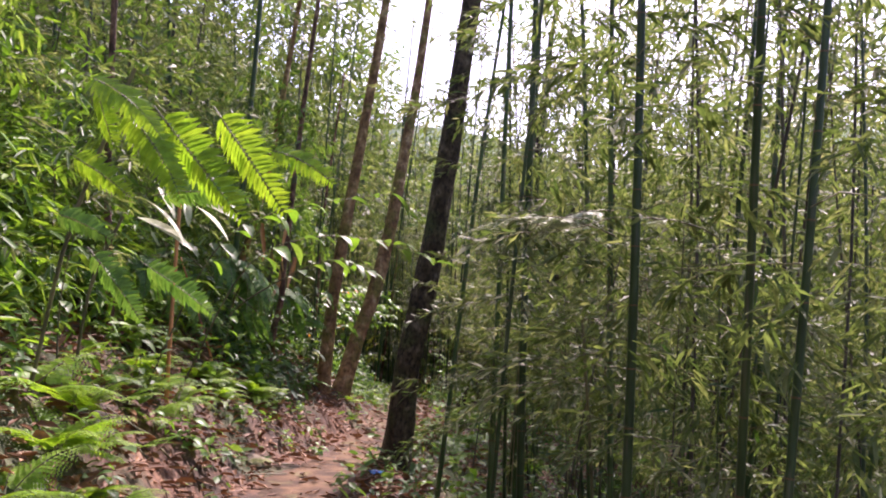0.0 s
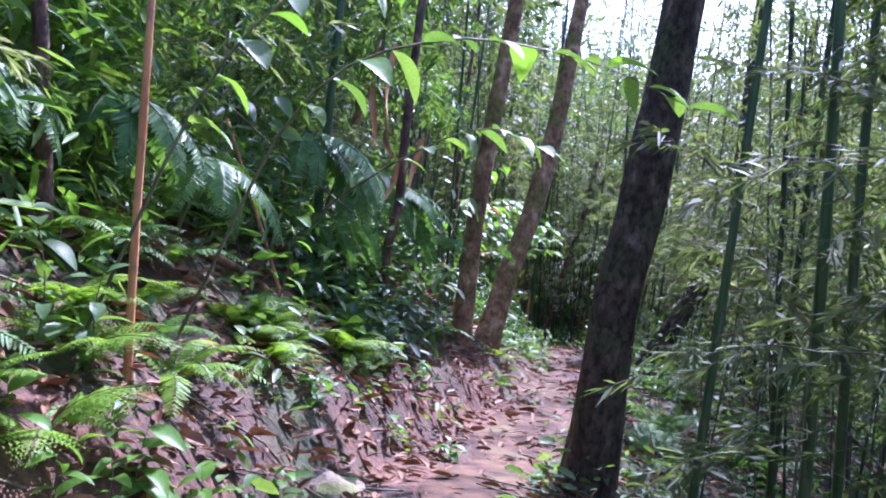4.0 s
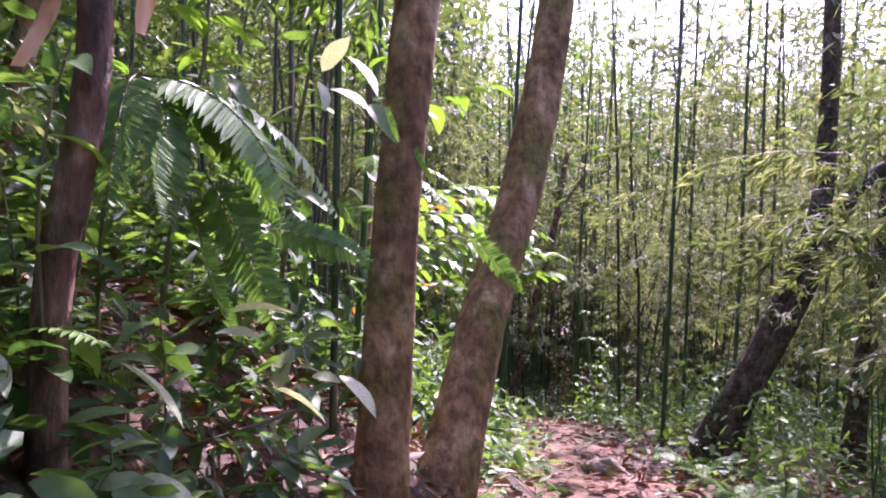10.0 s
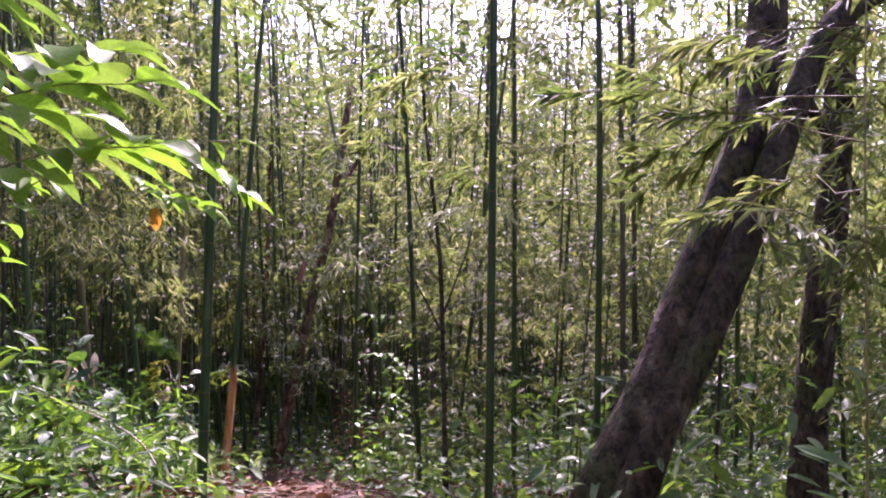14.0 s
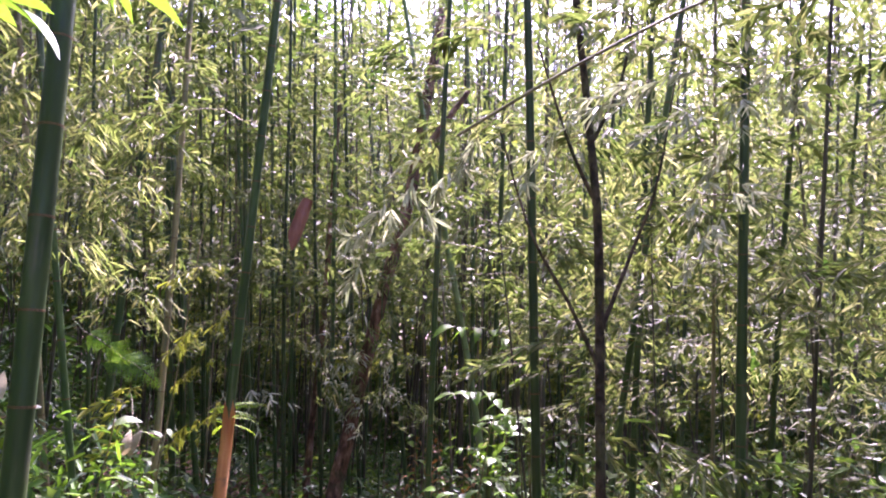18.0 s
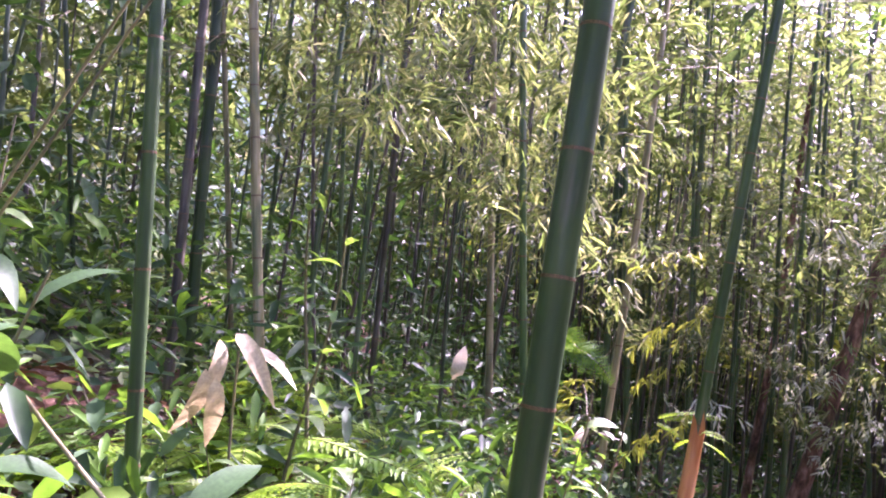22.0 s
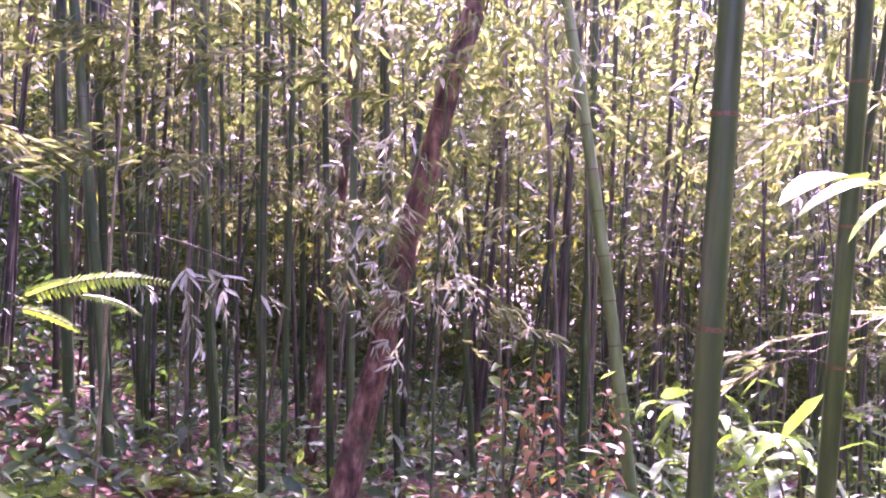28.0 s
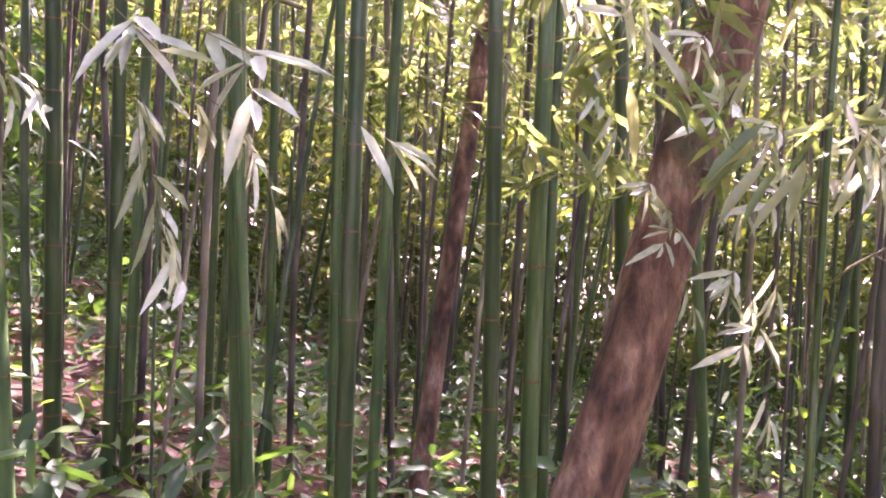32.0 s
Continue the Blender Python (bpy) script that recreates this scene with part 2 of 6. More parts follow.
M_ROCK = stem_material("mossy_stone", [(0.3, (0.14, 0.11, 0.075)), (0.7, (0.3, 0.24, 0.17))], 9, (1, 1, 1), 0.85, 0.6, (0.16, 0.17, 0.05), 5, (0.5, 0.62))


def ground_material():
    mat, nt, nodes, links, bsdf = node_material("forest_floor")
    n = noise_node(nodes, links, 1.1, 5)
    r = ramp(nodes, [(0.36, (0.03, 0.018, 0.01)), (0.47, (0.066, 0.035, 0.018)), (0.56, (0.12, 0.06, 0.031)), (0.66, (0.18, 0.09, 0.045))])
    links.new(n.outputs[0], r.inputs[0])
    n2 = noise_node(nodes, links, 26, 6)
    r2 = ramp(nodes, [(0.35, (0.45, 0.42, 0.4)), (0.7, (1.35, 1.3, 1.25))])
    links.new(n2.outputs[0], r2.inputs[0])
    mul = nodes.new("ShaderNodeMix")
    mul.data_type, mul.blend_type = "RGBA", "MULTIPLY"
    mul.inputs["Factor"].default_value = 1
    links.new(r.outputs[0], mul.inputs["A"])
    links.new(r2.outputs[0], mul.inputs["B"])
    n3 = noise_node(nodes, links, 0.7, 6)
    r3 = ramp(nodes, [(0.5, (0, 0, 0)), (0.66, (1, 1, 1))])
    links.new(n3.outputs[0], r3.inputs[0])
    links.new(mix(nodes, links, mul.outputs["Result"], (0.05, 0.08, 0.025), r3.outputs[0]), bsdf.inputs["Base Color"])
    bsdf.inputs["Roughness"].default_value = 0.9
    b = nodes.new("ShaderNodeBump")
    b.inputs["Strength"].default_value, b.inputs["Distance"].default_value = 0.8, 0.03
    links.new(n2.outputs[0], b.inputs["Height"])
    links.new(b.outputs[0], bsdf.inputs["Normal"])
    return mat


M_GROUND = ground_material()
M_PATH = stem_material("trodden_red_earth", [(0.25, (0.048, 0.025, 0.011)), (0.5, (0.09, 0.047, 0.021)), (0.8, (0.145, 0.082, 0.038))], 5, (1, 1, 1), 0.9, 0.6, (0.13, 0.11, 0.04), 2.6, (0.58, 0.7))
M_BLUE = stem_material("blue_plastic", [(0.3, (0.03, 0.14, 0.4)), (0.8, (0.06, 0.22, 0.55))], 12, (1, 1, 1), 0.35, 0.1)
M_WHITE = stem_material("white_plastic", [(0.3, (0.55, 0.56, 0.58)), (0.8, (0.8, 0.8, 0.8))], 12, (1, 1, 1), 0.4, 0.1)
M_RIDGE = stem_material("far_ridge", [(0.3, (0.07, 0.11, 0.07)), (0.8, (0.12, 0.17, 0.1))], 0.05, (1, 1, 1), 1.0, 0.0)


# ---------------------------------------------------------------- ground shape
def smooth(a, b, v):
    u = np.clip((v - a) / (b - a), 0, 1)
    return u * u * (3 - 2 * u)


def path_x(y):
    return np.interp(y, [-5, 0, 2, 4, 6, 8, 10, 12, 14, 17, 20, 23, 26, 32, 60], [0.1, 0, -0.25, -0.75, -1.1, -1.22, -1.05, -0.78, -0.55, -0.45, -0.6, -1, -1.6, -2, -4])


def trail_x(y):
    """The trodden line, which swings towards the bank beside the twin tree."""
    return np.interp(y, [-5, 0, 2, 4, 6, 8, 10, 12, 14, 16, 18, 20, 23, 26], [0.1, 0.05, -0.1, -0.6, -1.05, -1.08, -0.88, -0.83, -0.88, -0.98, -0.92, -0.75, -1, -1.6])


def path_z(y):
    return np.interp(y, [-40, -4, 0, 2, 4, 6, 8, 10, 12, 14, 17, 20, 22.5, 25, 28, 35, 60, 120], [0.9, 0.5, 0.3, 0.16, 0.04, -0.05, -0.12, -0.3, -0.42, -0.56, -0.72, -0.88, -1.22, -1.78, -2.0, -2.25, -2.8, -3])


def land(x, y):
    """Height of the ground: the path, the bank that climbs on one side, the slope that falls on the other."""
    d = x - path_x(y)
    k = smooth(13, 17, y)
    e = np.maximum(-d - 0.5, 0)
    steep = np.minimum(e, 0.35) * 1.15 + np.clip(e - 0.35, 0, 1.2) * 0.75 + np.clip(e - 1.55, 0, 3) * 0.42 + np.clip(e - 4.55, 0, 15) * 0.18
    mild = np.minimum(e, 5) * 0.26 + np.clip(e - 5, 0, 15) * 0.15
    r = np.maximum(d - 0.8, 0)
    down = np.minimum(r, 5) * 0.5 + np.clip(r - 5, 0, 10) * 0.18
    flat = np.minimum(r, 8) * 0.07
    rough = np.sin(2.3 * x + 1.7 * np.sin(1.9 * y)) * np.sin(2.9 * y + np.sin(2.1 * x)) * 0.06 + np.sin(6.1 * x + 2 * y) * np.sin(5.3 * y - 1.3 * x) * 0.025
    return path_z(y) + steep * (1 - k) + mild * k - down * (1 - k) - flat * k + rough * smooth(0.35, 1.1, np.abs(d))


def ground_z(x, y):
    return float(land(np.array(float(x)), np.array(float(y))))


# ---------------------------------------------------------------- mesh helpers
def quad_mesh(name, verts, quads, mats, slots=None, shade=True):
    me = bpy.data.meshes.new(name)
    verts, quads = np.asarray(verts, np.float32), np.asarray(quads, np.int32)
    me.vertices.add(len(verts))
    me.vertices.foreach_set("co", verts.ravel())
    me.loops.add(quads.size)
    me.loops.foreach_set("vertex_index", quads.ravel())
    me.polygons.add(len(quads))
    me.polygons.foreach_set("loop_start", np.arange(len(quads), dtype=np.int32) * 4)
    me.polygons.foreach_set("loop_total", np.full(len(quads), 4, np.int32))
    for m in mats:
        me.materials.append(m)
    if slots is not None:
        me.polygons.foreach_set("material_index", np.asarray(slots, np.int32))
    me.update(calc_edges=True)
    me.polygons.foreach_set("use_smooth", np.full(len(quads), shade))
    me.validate()
    return me


def gather(*pieces):
    """Joins (verts, quads, slot) pieces into one set of arrays."""
    vs, qs, ss, at = [], [], [], 0
    for v, q, s in pieces:
        v, q = np.asarray(v, float).reshape(-1, 3), np.asarray(q, int).reshape(-1, 4)
        vs.append(v)
        qs.append(q + at)
        ss.append(np.full(len(q), s))
        at += len(v)
    return np.concatenate(vs), np.concatenate(qs), np.concatenate(ss)


def unit(v):
    return v / np.maximum(np.linalg.norm(v, axis=-1, keepdims=True), 1e-9)


def leaf_blades(pos, way, up, length, width, droop=0.15, fold=0.12, at=0.4):
    """Blades folded along the rib: six points and two quads each."""
    pos, way = np.asarray(pos, float), unit(np.asarray(way, float))
    side = unit(np.cross(way, up))
    nor = unit(np.cross(side, way))
    L, W = np.asarray(length)[:, None], np.asarray(width)[:, None]
    dz = np.array([[0, 0, -1.0]])
    lift = nor * W * fold
    near, far = pos + way * L * at * 0.62 + lift + dz * L * droop * 0.1, pos + way * L * (at + 0.3) + lift + dz * L * droop * 0.45
    tip = pos + way * L + dz * L * droop
    v = np.stack([pos, near + side * W * 0.46, far + side * W * 0.41, tip, far - side * W * 0.41, near - side * W * 0.46], 1).reshape(-1, 3)
    i = np.arange(len(pos))[:, None] * 6
    q = np.concatenate([i + np.array([[0, 1, 2, 3]]), i + np.array([[0, 3, 4, 5]])], 0)
    return v, q


def tube(points, radii, sides=6, cap=False):
    """A tube along points (n, 3) with a radius at each."""
    p = np.asarray(points, float)
    r = np.broadcast_to(np.asarray(radii, float), (len(p),))
    t = unit(np.gradient(p, axis=0))
    ref = np.where(np.abs(t[:, 2:3]) > 0.9, np.array([[1.0, 0, 0]]), np.array([[0, 0, 1.0]]))
    u = unit(np.cross(ref, t))
    for k in range(1, len(u)):
        w = u[k - 1] - t[k] * np.dot(u[k - 1], t[k])
        u[k] = w / max(np.linalg.norm(w), 1e-9)
    w = np.cross(t, u)
    a = np.linspace(0, 2 * np.pi, sides, endpoint=False)
    v = (p[:, None] + (u[:, None] * np.cos(a)[None, :, None] + w[:, None] * np.sin(a)[None, :, None]) * r[:, None, None]).reshape(-1, 3)
    q = []
    for k in range(len(p) - 1):
        for s in range(sides):
            s2 = (s + 1) % sides
            q.append((k * sides + s, k * sides + s2, (k + 1) * sides + s2, (k + 1) * sides + s))
    if cap:
        n = len(v)
        v = np.concatenate([v, p[-1:], p[:1]])
        for s in range(0, sides, 2):
            e = (len(p) - 1) * sides
            q.append((e + s, e + (s + 1) % sides, e + (s + 2) % sides, n))
            q.append((s, n + 1, (s + 2) % sides, (s + 1) % sides))
    return v, np.array(q)


def bow(points, n=12):
    """A smooth line through a few points (Catmull-Rom)."""
    p = [Vector(q) for q in points]
    p = [p[0] * 2 - p[1]] + p + [p[-1] * 2 - p[-2]]
    out = []
    seg = len(p) - 3
    for k in range(n):
        s = k / (n - 1) * seg
        i = min(int(s), seg - 1)
        f = s - i
        a, b, c, d = p[i:i + 4]
        out.append(0.5 * (2 * b + (c - a) * f + (2 * a - 5 * b + 4 * c - d) * f * f + (3 * b - a - 3 * c + d) * f ** 3))
    return np.array([tuple(q) for q in out])


def thing(name, x, y, z, label, category, group="", turn=0.0):
    ob = new(name)
    ob.empty_display_size = 0.1
    ob.matrix_basis = pose(x, y, z, 0, 0, turn)
    return tagged(ob, label, category, group)


def part(name, me, parent, m=None, label=""):
    ob = new(name, me)
    ob.parent = parent
    if m is not None:
        ob.matrix_basis = m
    return tagged(ob, label) if label else ob


rng = np.random.default_rng(7)
rnd = random.Random(11)


# ---------------------------------------------------------------- the ground and the path
def build_ground():
    xs = np.concatenate([-np.geomspace(400, 7, 26), np.arange(-6.8, 4.8, 0.11), np.geomspace(5, 400, 26)])
    ys = np.concatenate([-np.geomspace(300, 1.5, 18), np.arange(-1.3, 33, 0.13), np.geomspace(33.3, 500, 26)])
    X, Y = np.meshgrid(xs, ys)
    Z = land(X, Y) + rng.normal(0, 0.006, X.shape) * smooth(0.3, 0.9, np.abs(X - path_x(Y)))
    v = np.stack([X, Y, Z], -1).reshape(-1, 3)
    nx, ny = len(xs), len(ys)
    i = (np.arange(ny - 1)[:, None] * nx + np.arange(nx - 1)[None, :]).ravel()
    q = np.stack([i, i + 1, i + 1 + nx, i + nx], 1)
    tagged(new("ground", quad_mesh("ground", v, q, [M_GROUND])), "brown forest floor of soil, roots and rotting leaves", "ground", kind="structure")
    ys = np.arange(-3, 24, 0.1)
    k = np.linspace(-1, 1, 13)
    wide = 0.34 + 0.07 * np.sin(ys * 1.9) + 0.06 * np.sin(ys * 4.3 + 1)
    X = trail_x(ys)[:, None] + k[None, :] * wide[:, None] + rng.normal(0, 0.02, (len(ys), 13))
    Y = np.repeat(ys[:, None], 13, 1)
    Z = land(X, Y) + 0.014 * (1 - np.abs(k)[None, :] ** 3) - 0.012 * (np.abs(k)[None, :] > 0.99) + rng.normal(0, 0.004, X.shape)
    v = np.stack([X, Y, Z], -1).reshape(-1, 3)
    i = (np.arange(len(ys) - 1)[:, None] * 13 + np.arange(12)[None, :]).ravel()
    q = np.stack([i, i + 1, i + 14, i + 13], 1)
    tagged(new("path", quad_mesh("path", v, q, [M_PATH])), "narrow trodden footpath of reddish earth", "path", kind="structure")
    a = np.linspace(0, 2 * np.pi, 120)
    rows = []
    for rad, h in ((260, -6), (300, 52), (340, 84), (420, 60)):
        bump = 1 + 0.2 * np.sin(a * 3 + 1) + 0.12 * np.sin(a * 7) + 0.08 * np.sin(a * 17)
        bump[-1] = bump[0]
        rows.append(np.stack([np.cos(a) * rad, np.sin(a) * rad, h * bump if h > 0 else np.full(120, h)], 1))
    v = np.concatenate(rows)
    q = [(r * 120 + s, r * 120 + s + 1, (r + 1) * 120 + s + 1, (r + 1) * 120 + s) for r in range(3) for s in range(119)]
    tagged(new("backdrop", quad_mesh("backdrop", v, q, [M_RIDGE])), "hazy wooded ridge far beyond the forest", "hills", kind="structure")


build_ground()


# ---------------------------------------------------------------- bamboo
def flat_blades(pos, way, up, length, width):
    """Plain four-cornered blades for what is never seen near."""
    pos, way = np.asarray(pos, float), unit(np.asarray(way, float))
    side = unit(np.cross(way, up))
    L, W = np.asarray(length)[:, None], np.asarray(width)[:, None]
    dz = np.array([[0, 0, -1.0]])
    mid = pos + way * L * 0.42 + dz * L * 0.05
    v = np.stack([pos, mid + side * W * 0.5, pos + way * L + dz * L * 0.2, mid - side * W * 0.5], 1).reshape(-1, 3)
    return v, np.arange(len(v)).reshape(-1, 4)


def culm_mesh(seed, mat, height=10.0, gap=0.32, sides=8, bend=1.0):
    """A culm of radius 1 at its foot: internodes that swell at each node, with a slight bow."""
    r = random.Random(seed)
    bx, by, ph = r.uniform(-4, 4), r.uniform(-4, 4), r.uniform(0, 6)
    prof, z = [], 0.0
    while z < height:
        g = gap * (1 + 0.12 * bend * r.uniform(-1, 1)) * (0.7 if z < 0.5 else 1)
        prof += [(z, 1.0, 0), (z + 0.003, 1.07, 1), (z + 0.008, 0.98, 1)]
        z += g
    a = np.linspace(0, 2 * np.pi, sides, endpoint=False)
    v, q, s = [], [], []
    for k, (zz, f, nd) in enumerate(prof):
        rr = f * (1 - 0.055 * zz)
        u = zz / height
        cx, cy = bend * (bx * u * u + 0.5 * math.sin(zz * 0.9 + ph)), bend * (by * u * u + 0.5 * math.cos(zz * 0.8 + ph))
        v += [(cx + rr * c, cy + rr * w, zz) for c, w in zip(np.cos(a), np.sin(a))]
        if k:
            for m in range(sides):
                n = (m + 1) % sides
                q.append(((k - 1) * sides + m, (k - 1) * sides + n, k * sides + n, k * sides + m))
                s.append(1 if nd else 0)
    return quad_mesh("culm", v, q, [mat, M_NODE], s)


def spray_mesh(seed, mat, twigs=9, span=0.95, leaf=0.108, droop=0.35, plain=False, dense=(10, 15)):
    """A leafy bamboo branch along +x: a thin stalk, side twigs, fans of narrow blades."""
    r = np.random.default_rng(seed)
    n = 9
    t = np.linspace(0, 1, n)
    rise = r.uniform(0.15, 0.45)
    wob = r.normal(0, 0.03, (n, 3)).cumsum(0) * 0.6
    main = np.stack([t * span, 0.12 * np.sin(t * 3 + r.uniform(0, 6)), span * (rise * t - droop * t * t)], 1) + wob
    main[0] = 0
    pieces = [(*tube(main, 0.0045 * (1 - 0.7 * t), 3), 1)]
    pos, way, L, W = [], [], [], []
    for k in range(twigs):
        u = 0.18 + 0.82 * (k + r.uniform(0, 0.8)) / twigs
        f = min(u, 0.999) * (n - 1)
        b = main[int(f)] * (1 - f % 1) + main[min(int(f) + 1, n - 1)] * (f % 1)
        ang = r.uniform(-1.25, 1.25) if k < twigs - 1 else 0
        d = np.array([math.cos(ang), math.sin(ang), r.uniform(-0.45, 0.45)])
        ln = r.uniform(0.16, 0.4) * (1.15 - 0.5 * u)
        tw = np.linspace(0, 1, 4)[:, None] * d[None] * ln + b + np.array([[0, 0, -1.0]]) * (np.linspace(0, 1, 4)[:, None] ** 2) * ln * 0.35
        pieces.append((*tube(tw[::3], 0.002, 3), 1))
        for j in range(r.integers(*dense)):
            s = r.uniform(0.25, 1.0)
            p = tw[0] + (tw[-1] - tw[0]) * s
            a2 = ang + r.uniform(-0.95, 0.95)
            pos.append(p)
            way.append((math.cos(a2), math.sin(a2), r.uniform(-0.95, 0.3)))
            L.append(leaf * r.uniform(0.55, 1.25))
            W.append(leaf * r.uniform(0.15, 0.22))
    up = np.array([[0, 0, 1.0]]) + r.normal(0, 0.5, (len(pos), 3))
    pieces.append((*(flat_blades(pos, way, up, L, W) if plain else leaf_blades(pos, way, up, L, W, 0.22, 0.15)), 0))
    return quad_mesh("leafy_branch", *gather(*pieces)[:2], [mat, M_TWIG], gather(*pieces)[2])


CULMS = [culm_mesh(s, M_CULM, sides=10) for s in range(5)]
CULMS_FAR = [culm_mesh(s + 50, M_CULM_BROWN if s % 2 else M_CULM, 10.0, 0.36, 5) for s in range(6)]
CULMS_PALE = [culm_mesh(s + 20, M_CULM_PALE) for s in range(2)]
SPRAYS = [spray_mesh(s, M_BLEAF) for s in range(10)]
SPRAYS_PLAIN = [spray_mesh(s + 80, M_BLEAF, 7, plain=True) for s in range(10)]
THIN_CULMS = [culm_mesh(s + 30, (M_CULM, M_CULM_BROWN, M_CULM_BROWN, M_CULM_PALE)[s % 4], 10.0, 0.9, 5) for s in range(8)]
CULM_STRAIGHT = [culm_mesh(3, M_CULM, gap=0.27, sides=16, bend=0.0)]
CULMS_LIME = [culm_mesh(70, M_CULM_LIME, sides=12)]
SPRAYS_PALE = [spray_mesh(s + 140, M_BLEAF_SUNLIT, 8, 0.95, 0.135, 0.55) for s in range(4)]
SPRAYS_BROAD = [spray_mesh(s + 160, M_BLEAF_SUNLIT, 5, 0.95, 0.21, 0.5, dense=(3, 6)) for s in range(4)]
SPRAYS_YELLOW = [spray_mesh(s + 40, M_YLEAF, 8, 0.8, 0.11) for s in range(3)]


def near_path(x, y, z, gap):
    """Whether a place lies in the way of someone on the path."""
    return y < 26.5 and abs(x - float(path_x(y))) < gap and z - float(path_z(y)) < 2.6


def branch_on(parent, base, lean, h, az, size, mesh, name="leafy_branch"):
    """Sets a leafy branch on a stem at the height h, unless it would hang into the path."""
    bx, by, bz = base[0] + lean[0] * h, base[1] + lean[1] * h, base[2] + h
    for u in (0.35, 0.7, 1.05):
        if near_path(bx + math.cos(az) * size * u, by + math.sin(az) * size * u, bz, 0.75):
            return None
    m = pose(lean[0] * h, lean[1] * h, h, rnd.uniform(-15, 15), rnd.uniform(-25, 12), math.degrees(az))
    return tagged(part(name, mesh, parent, m @ Matrix.Diagonal((size, size, size, 1))), kind="stuff")


def leaning(lx, ly):
    """The turn that takes the upright to a lean, and how much longer the leaning line is."""
    way = Vector((lx, ly, 1))
    return way.to_track_quat("Z", "Y").to_matrix().to_4x4(), way.length


def bamboo(x, y, lx, ly, r, low=2.0, n=10, tall=None, kind="green", sprays=None, label="", culms=None):
    most = 0.2 if culms else 0.13
    lx, ly = max(-most, min(most, lx)), max(-most, min(most, ly))
    z = ground_z(x, y) - 0.03
    tall = tall or rnd.uniform(8.5, 11.5)
    words = {"green": "dark green bamboo culm with leafy side branches", "pale": "weathered yellow-brown bamboo culm with few leafy branches"}[kind]
    ob = thing("bamboo", x, y, z, label or words, "bamboo", "bamboo culms of the grove")
    tilt, far = leaning(lx, ly)
    part("culm", rnd.choice(culms or (THIN_CULMS if r < 0.016 else CULMS_PALE if kind != "green" else CULMS if abs(x - float(path_x(y))) < 2.2 and y < 29 else CULMS_FAR)), ob, tilt @ pose(0, 0, 0, 0, 0, rnd.uniform(0, 360)) @ Matrix.Diagonal((r, r, tall / 10 * far, 1)))
    for k in range(n):
        h = low + (min(tall, 7.0) - low) * ((k + rnd.uniform(0, 1)) / n) ** 1.1
        size = rnd.uniform(0.75, 1.15) * (1.0 + 0.09 * max(0, h - 3.5))
        branch_on(ob, (x, y, z), (lx, ly), h, rnd.uniform(0, 2 * math.pi), size, rnd.choice(sprays or (SPRAYS if abs(x - float(path_x(y))) < 1.9 and y < 27.6 and h < 4.0 else SPRAYS_PLAIN)))
    return ob


def canopy():
    """The tops of the grove overhead, gapped and thickened to shape the sunlight."""
    r = np.random.default_rng(41)
    n = 6000
    x, y = r.uniform(-11, 10, n), r.uniform(-5, 42, n)
    z = land(x, y) + 5.6 + 5.5 * r.uniform(0, 1, n)
    clump = np.sin(1.3 * x + np.sin(0.9 * y) * 1.5) * np.sin(1.1 * y + 0.8 * np.sin(1.7 * x)) + r.normal(0, 0.45, n)
    # gaps that let the sun down on bank, path and grove
    keep = (clump > -0.35) & ~((x > -2.8) & (x < 1.4) & (y > 6) & (y < 16.5) & (r.uniform(0, 1, n) < 0.8))
    keep &= ~((x > -2.2) & (x < 3.5) & (y > 17) & (y < 33) & (r.uniform(0, 1, n) < 0.62))
    pos = np.stack([x, y, z], 1)[keep]
    # extra tops out of view, added to shade slope, grove and bank
    m = 600
    x, y = np.concatenate([r.uniform(1.8, 9, m), r.uniform(-7, 6, 300)]), np.concatenate([r.uniform(4, 19, m), r.uniform(27, 38, 300)])
    pos = np.concatenate([pos, np.stack([x, y, land(x, y) + 5.6 + 5 * r.uniform(0, 1, len(x))], 1)])
    x, y = np.concatenate([r.uniform(-7, -2.8, 500), r.uniform(-5, -1.8, 200)]), np.concatenate([r.uniform(8.5, 13.5, 500), r.uniform(21.5, 27, 200)])
    pos = np.concatenate([pos, np.stack([x, y, land(x, y) + 5.2 + 4 * r.uniform(0, 1, len(x))], 1)])
    n = len(pos)
    way = np.concatenate([r.normal(0, 1, (n, 2)), r.uniform(-1.0, 0.3, (n, 1))], 1)
    L = r.uniform(0.2, 0.42, n)
    v, q = flat_blades(pos, way, np.array([[0, 0, 1.0]]) + r.normal(0, 0.6, pos.shape), L, L * r.uniform(0.2, 0.32, n))
    tagged(new("bamboo_canopy", quad_mesh("bamboo_canopy", v, q, [M_BLEAF])), "bamboo tops overhead, added and gapped to shape the sunlight", "bamboo canopy", kind="stuff")


def far_grove():
    """The grove beyond the near culms: thin stems and blades past counting."""
    r = np.random.default_rng(3)
    pieces, pos, way, L, W = [], [], [], [], []
    count = 0
    while count < 230:
        a, d = r.uniform(0, 2 * np.pi), r.uniform(0, 1) ** 0.6
        x, y = -1 + math.cos(a) * (9 + 30 * d), 16 + math.sin(a) * (16 + 34 * d)
        if -8 < x < 7 and -4 < y < 33:
            continue
        count += 1
        z = ground_z(x, y)
        h, rad = r.uniform(9, 13), r.uniform(0.02, 0.04)
        l = r.normal(0, 0.05, 2)
        u = np.linspace(0, 1, 4)[:, None]
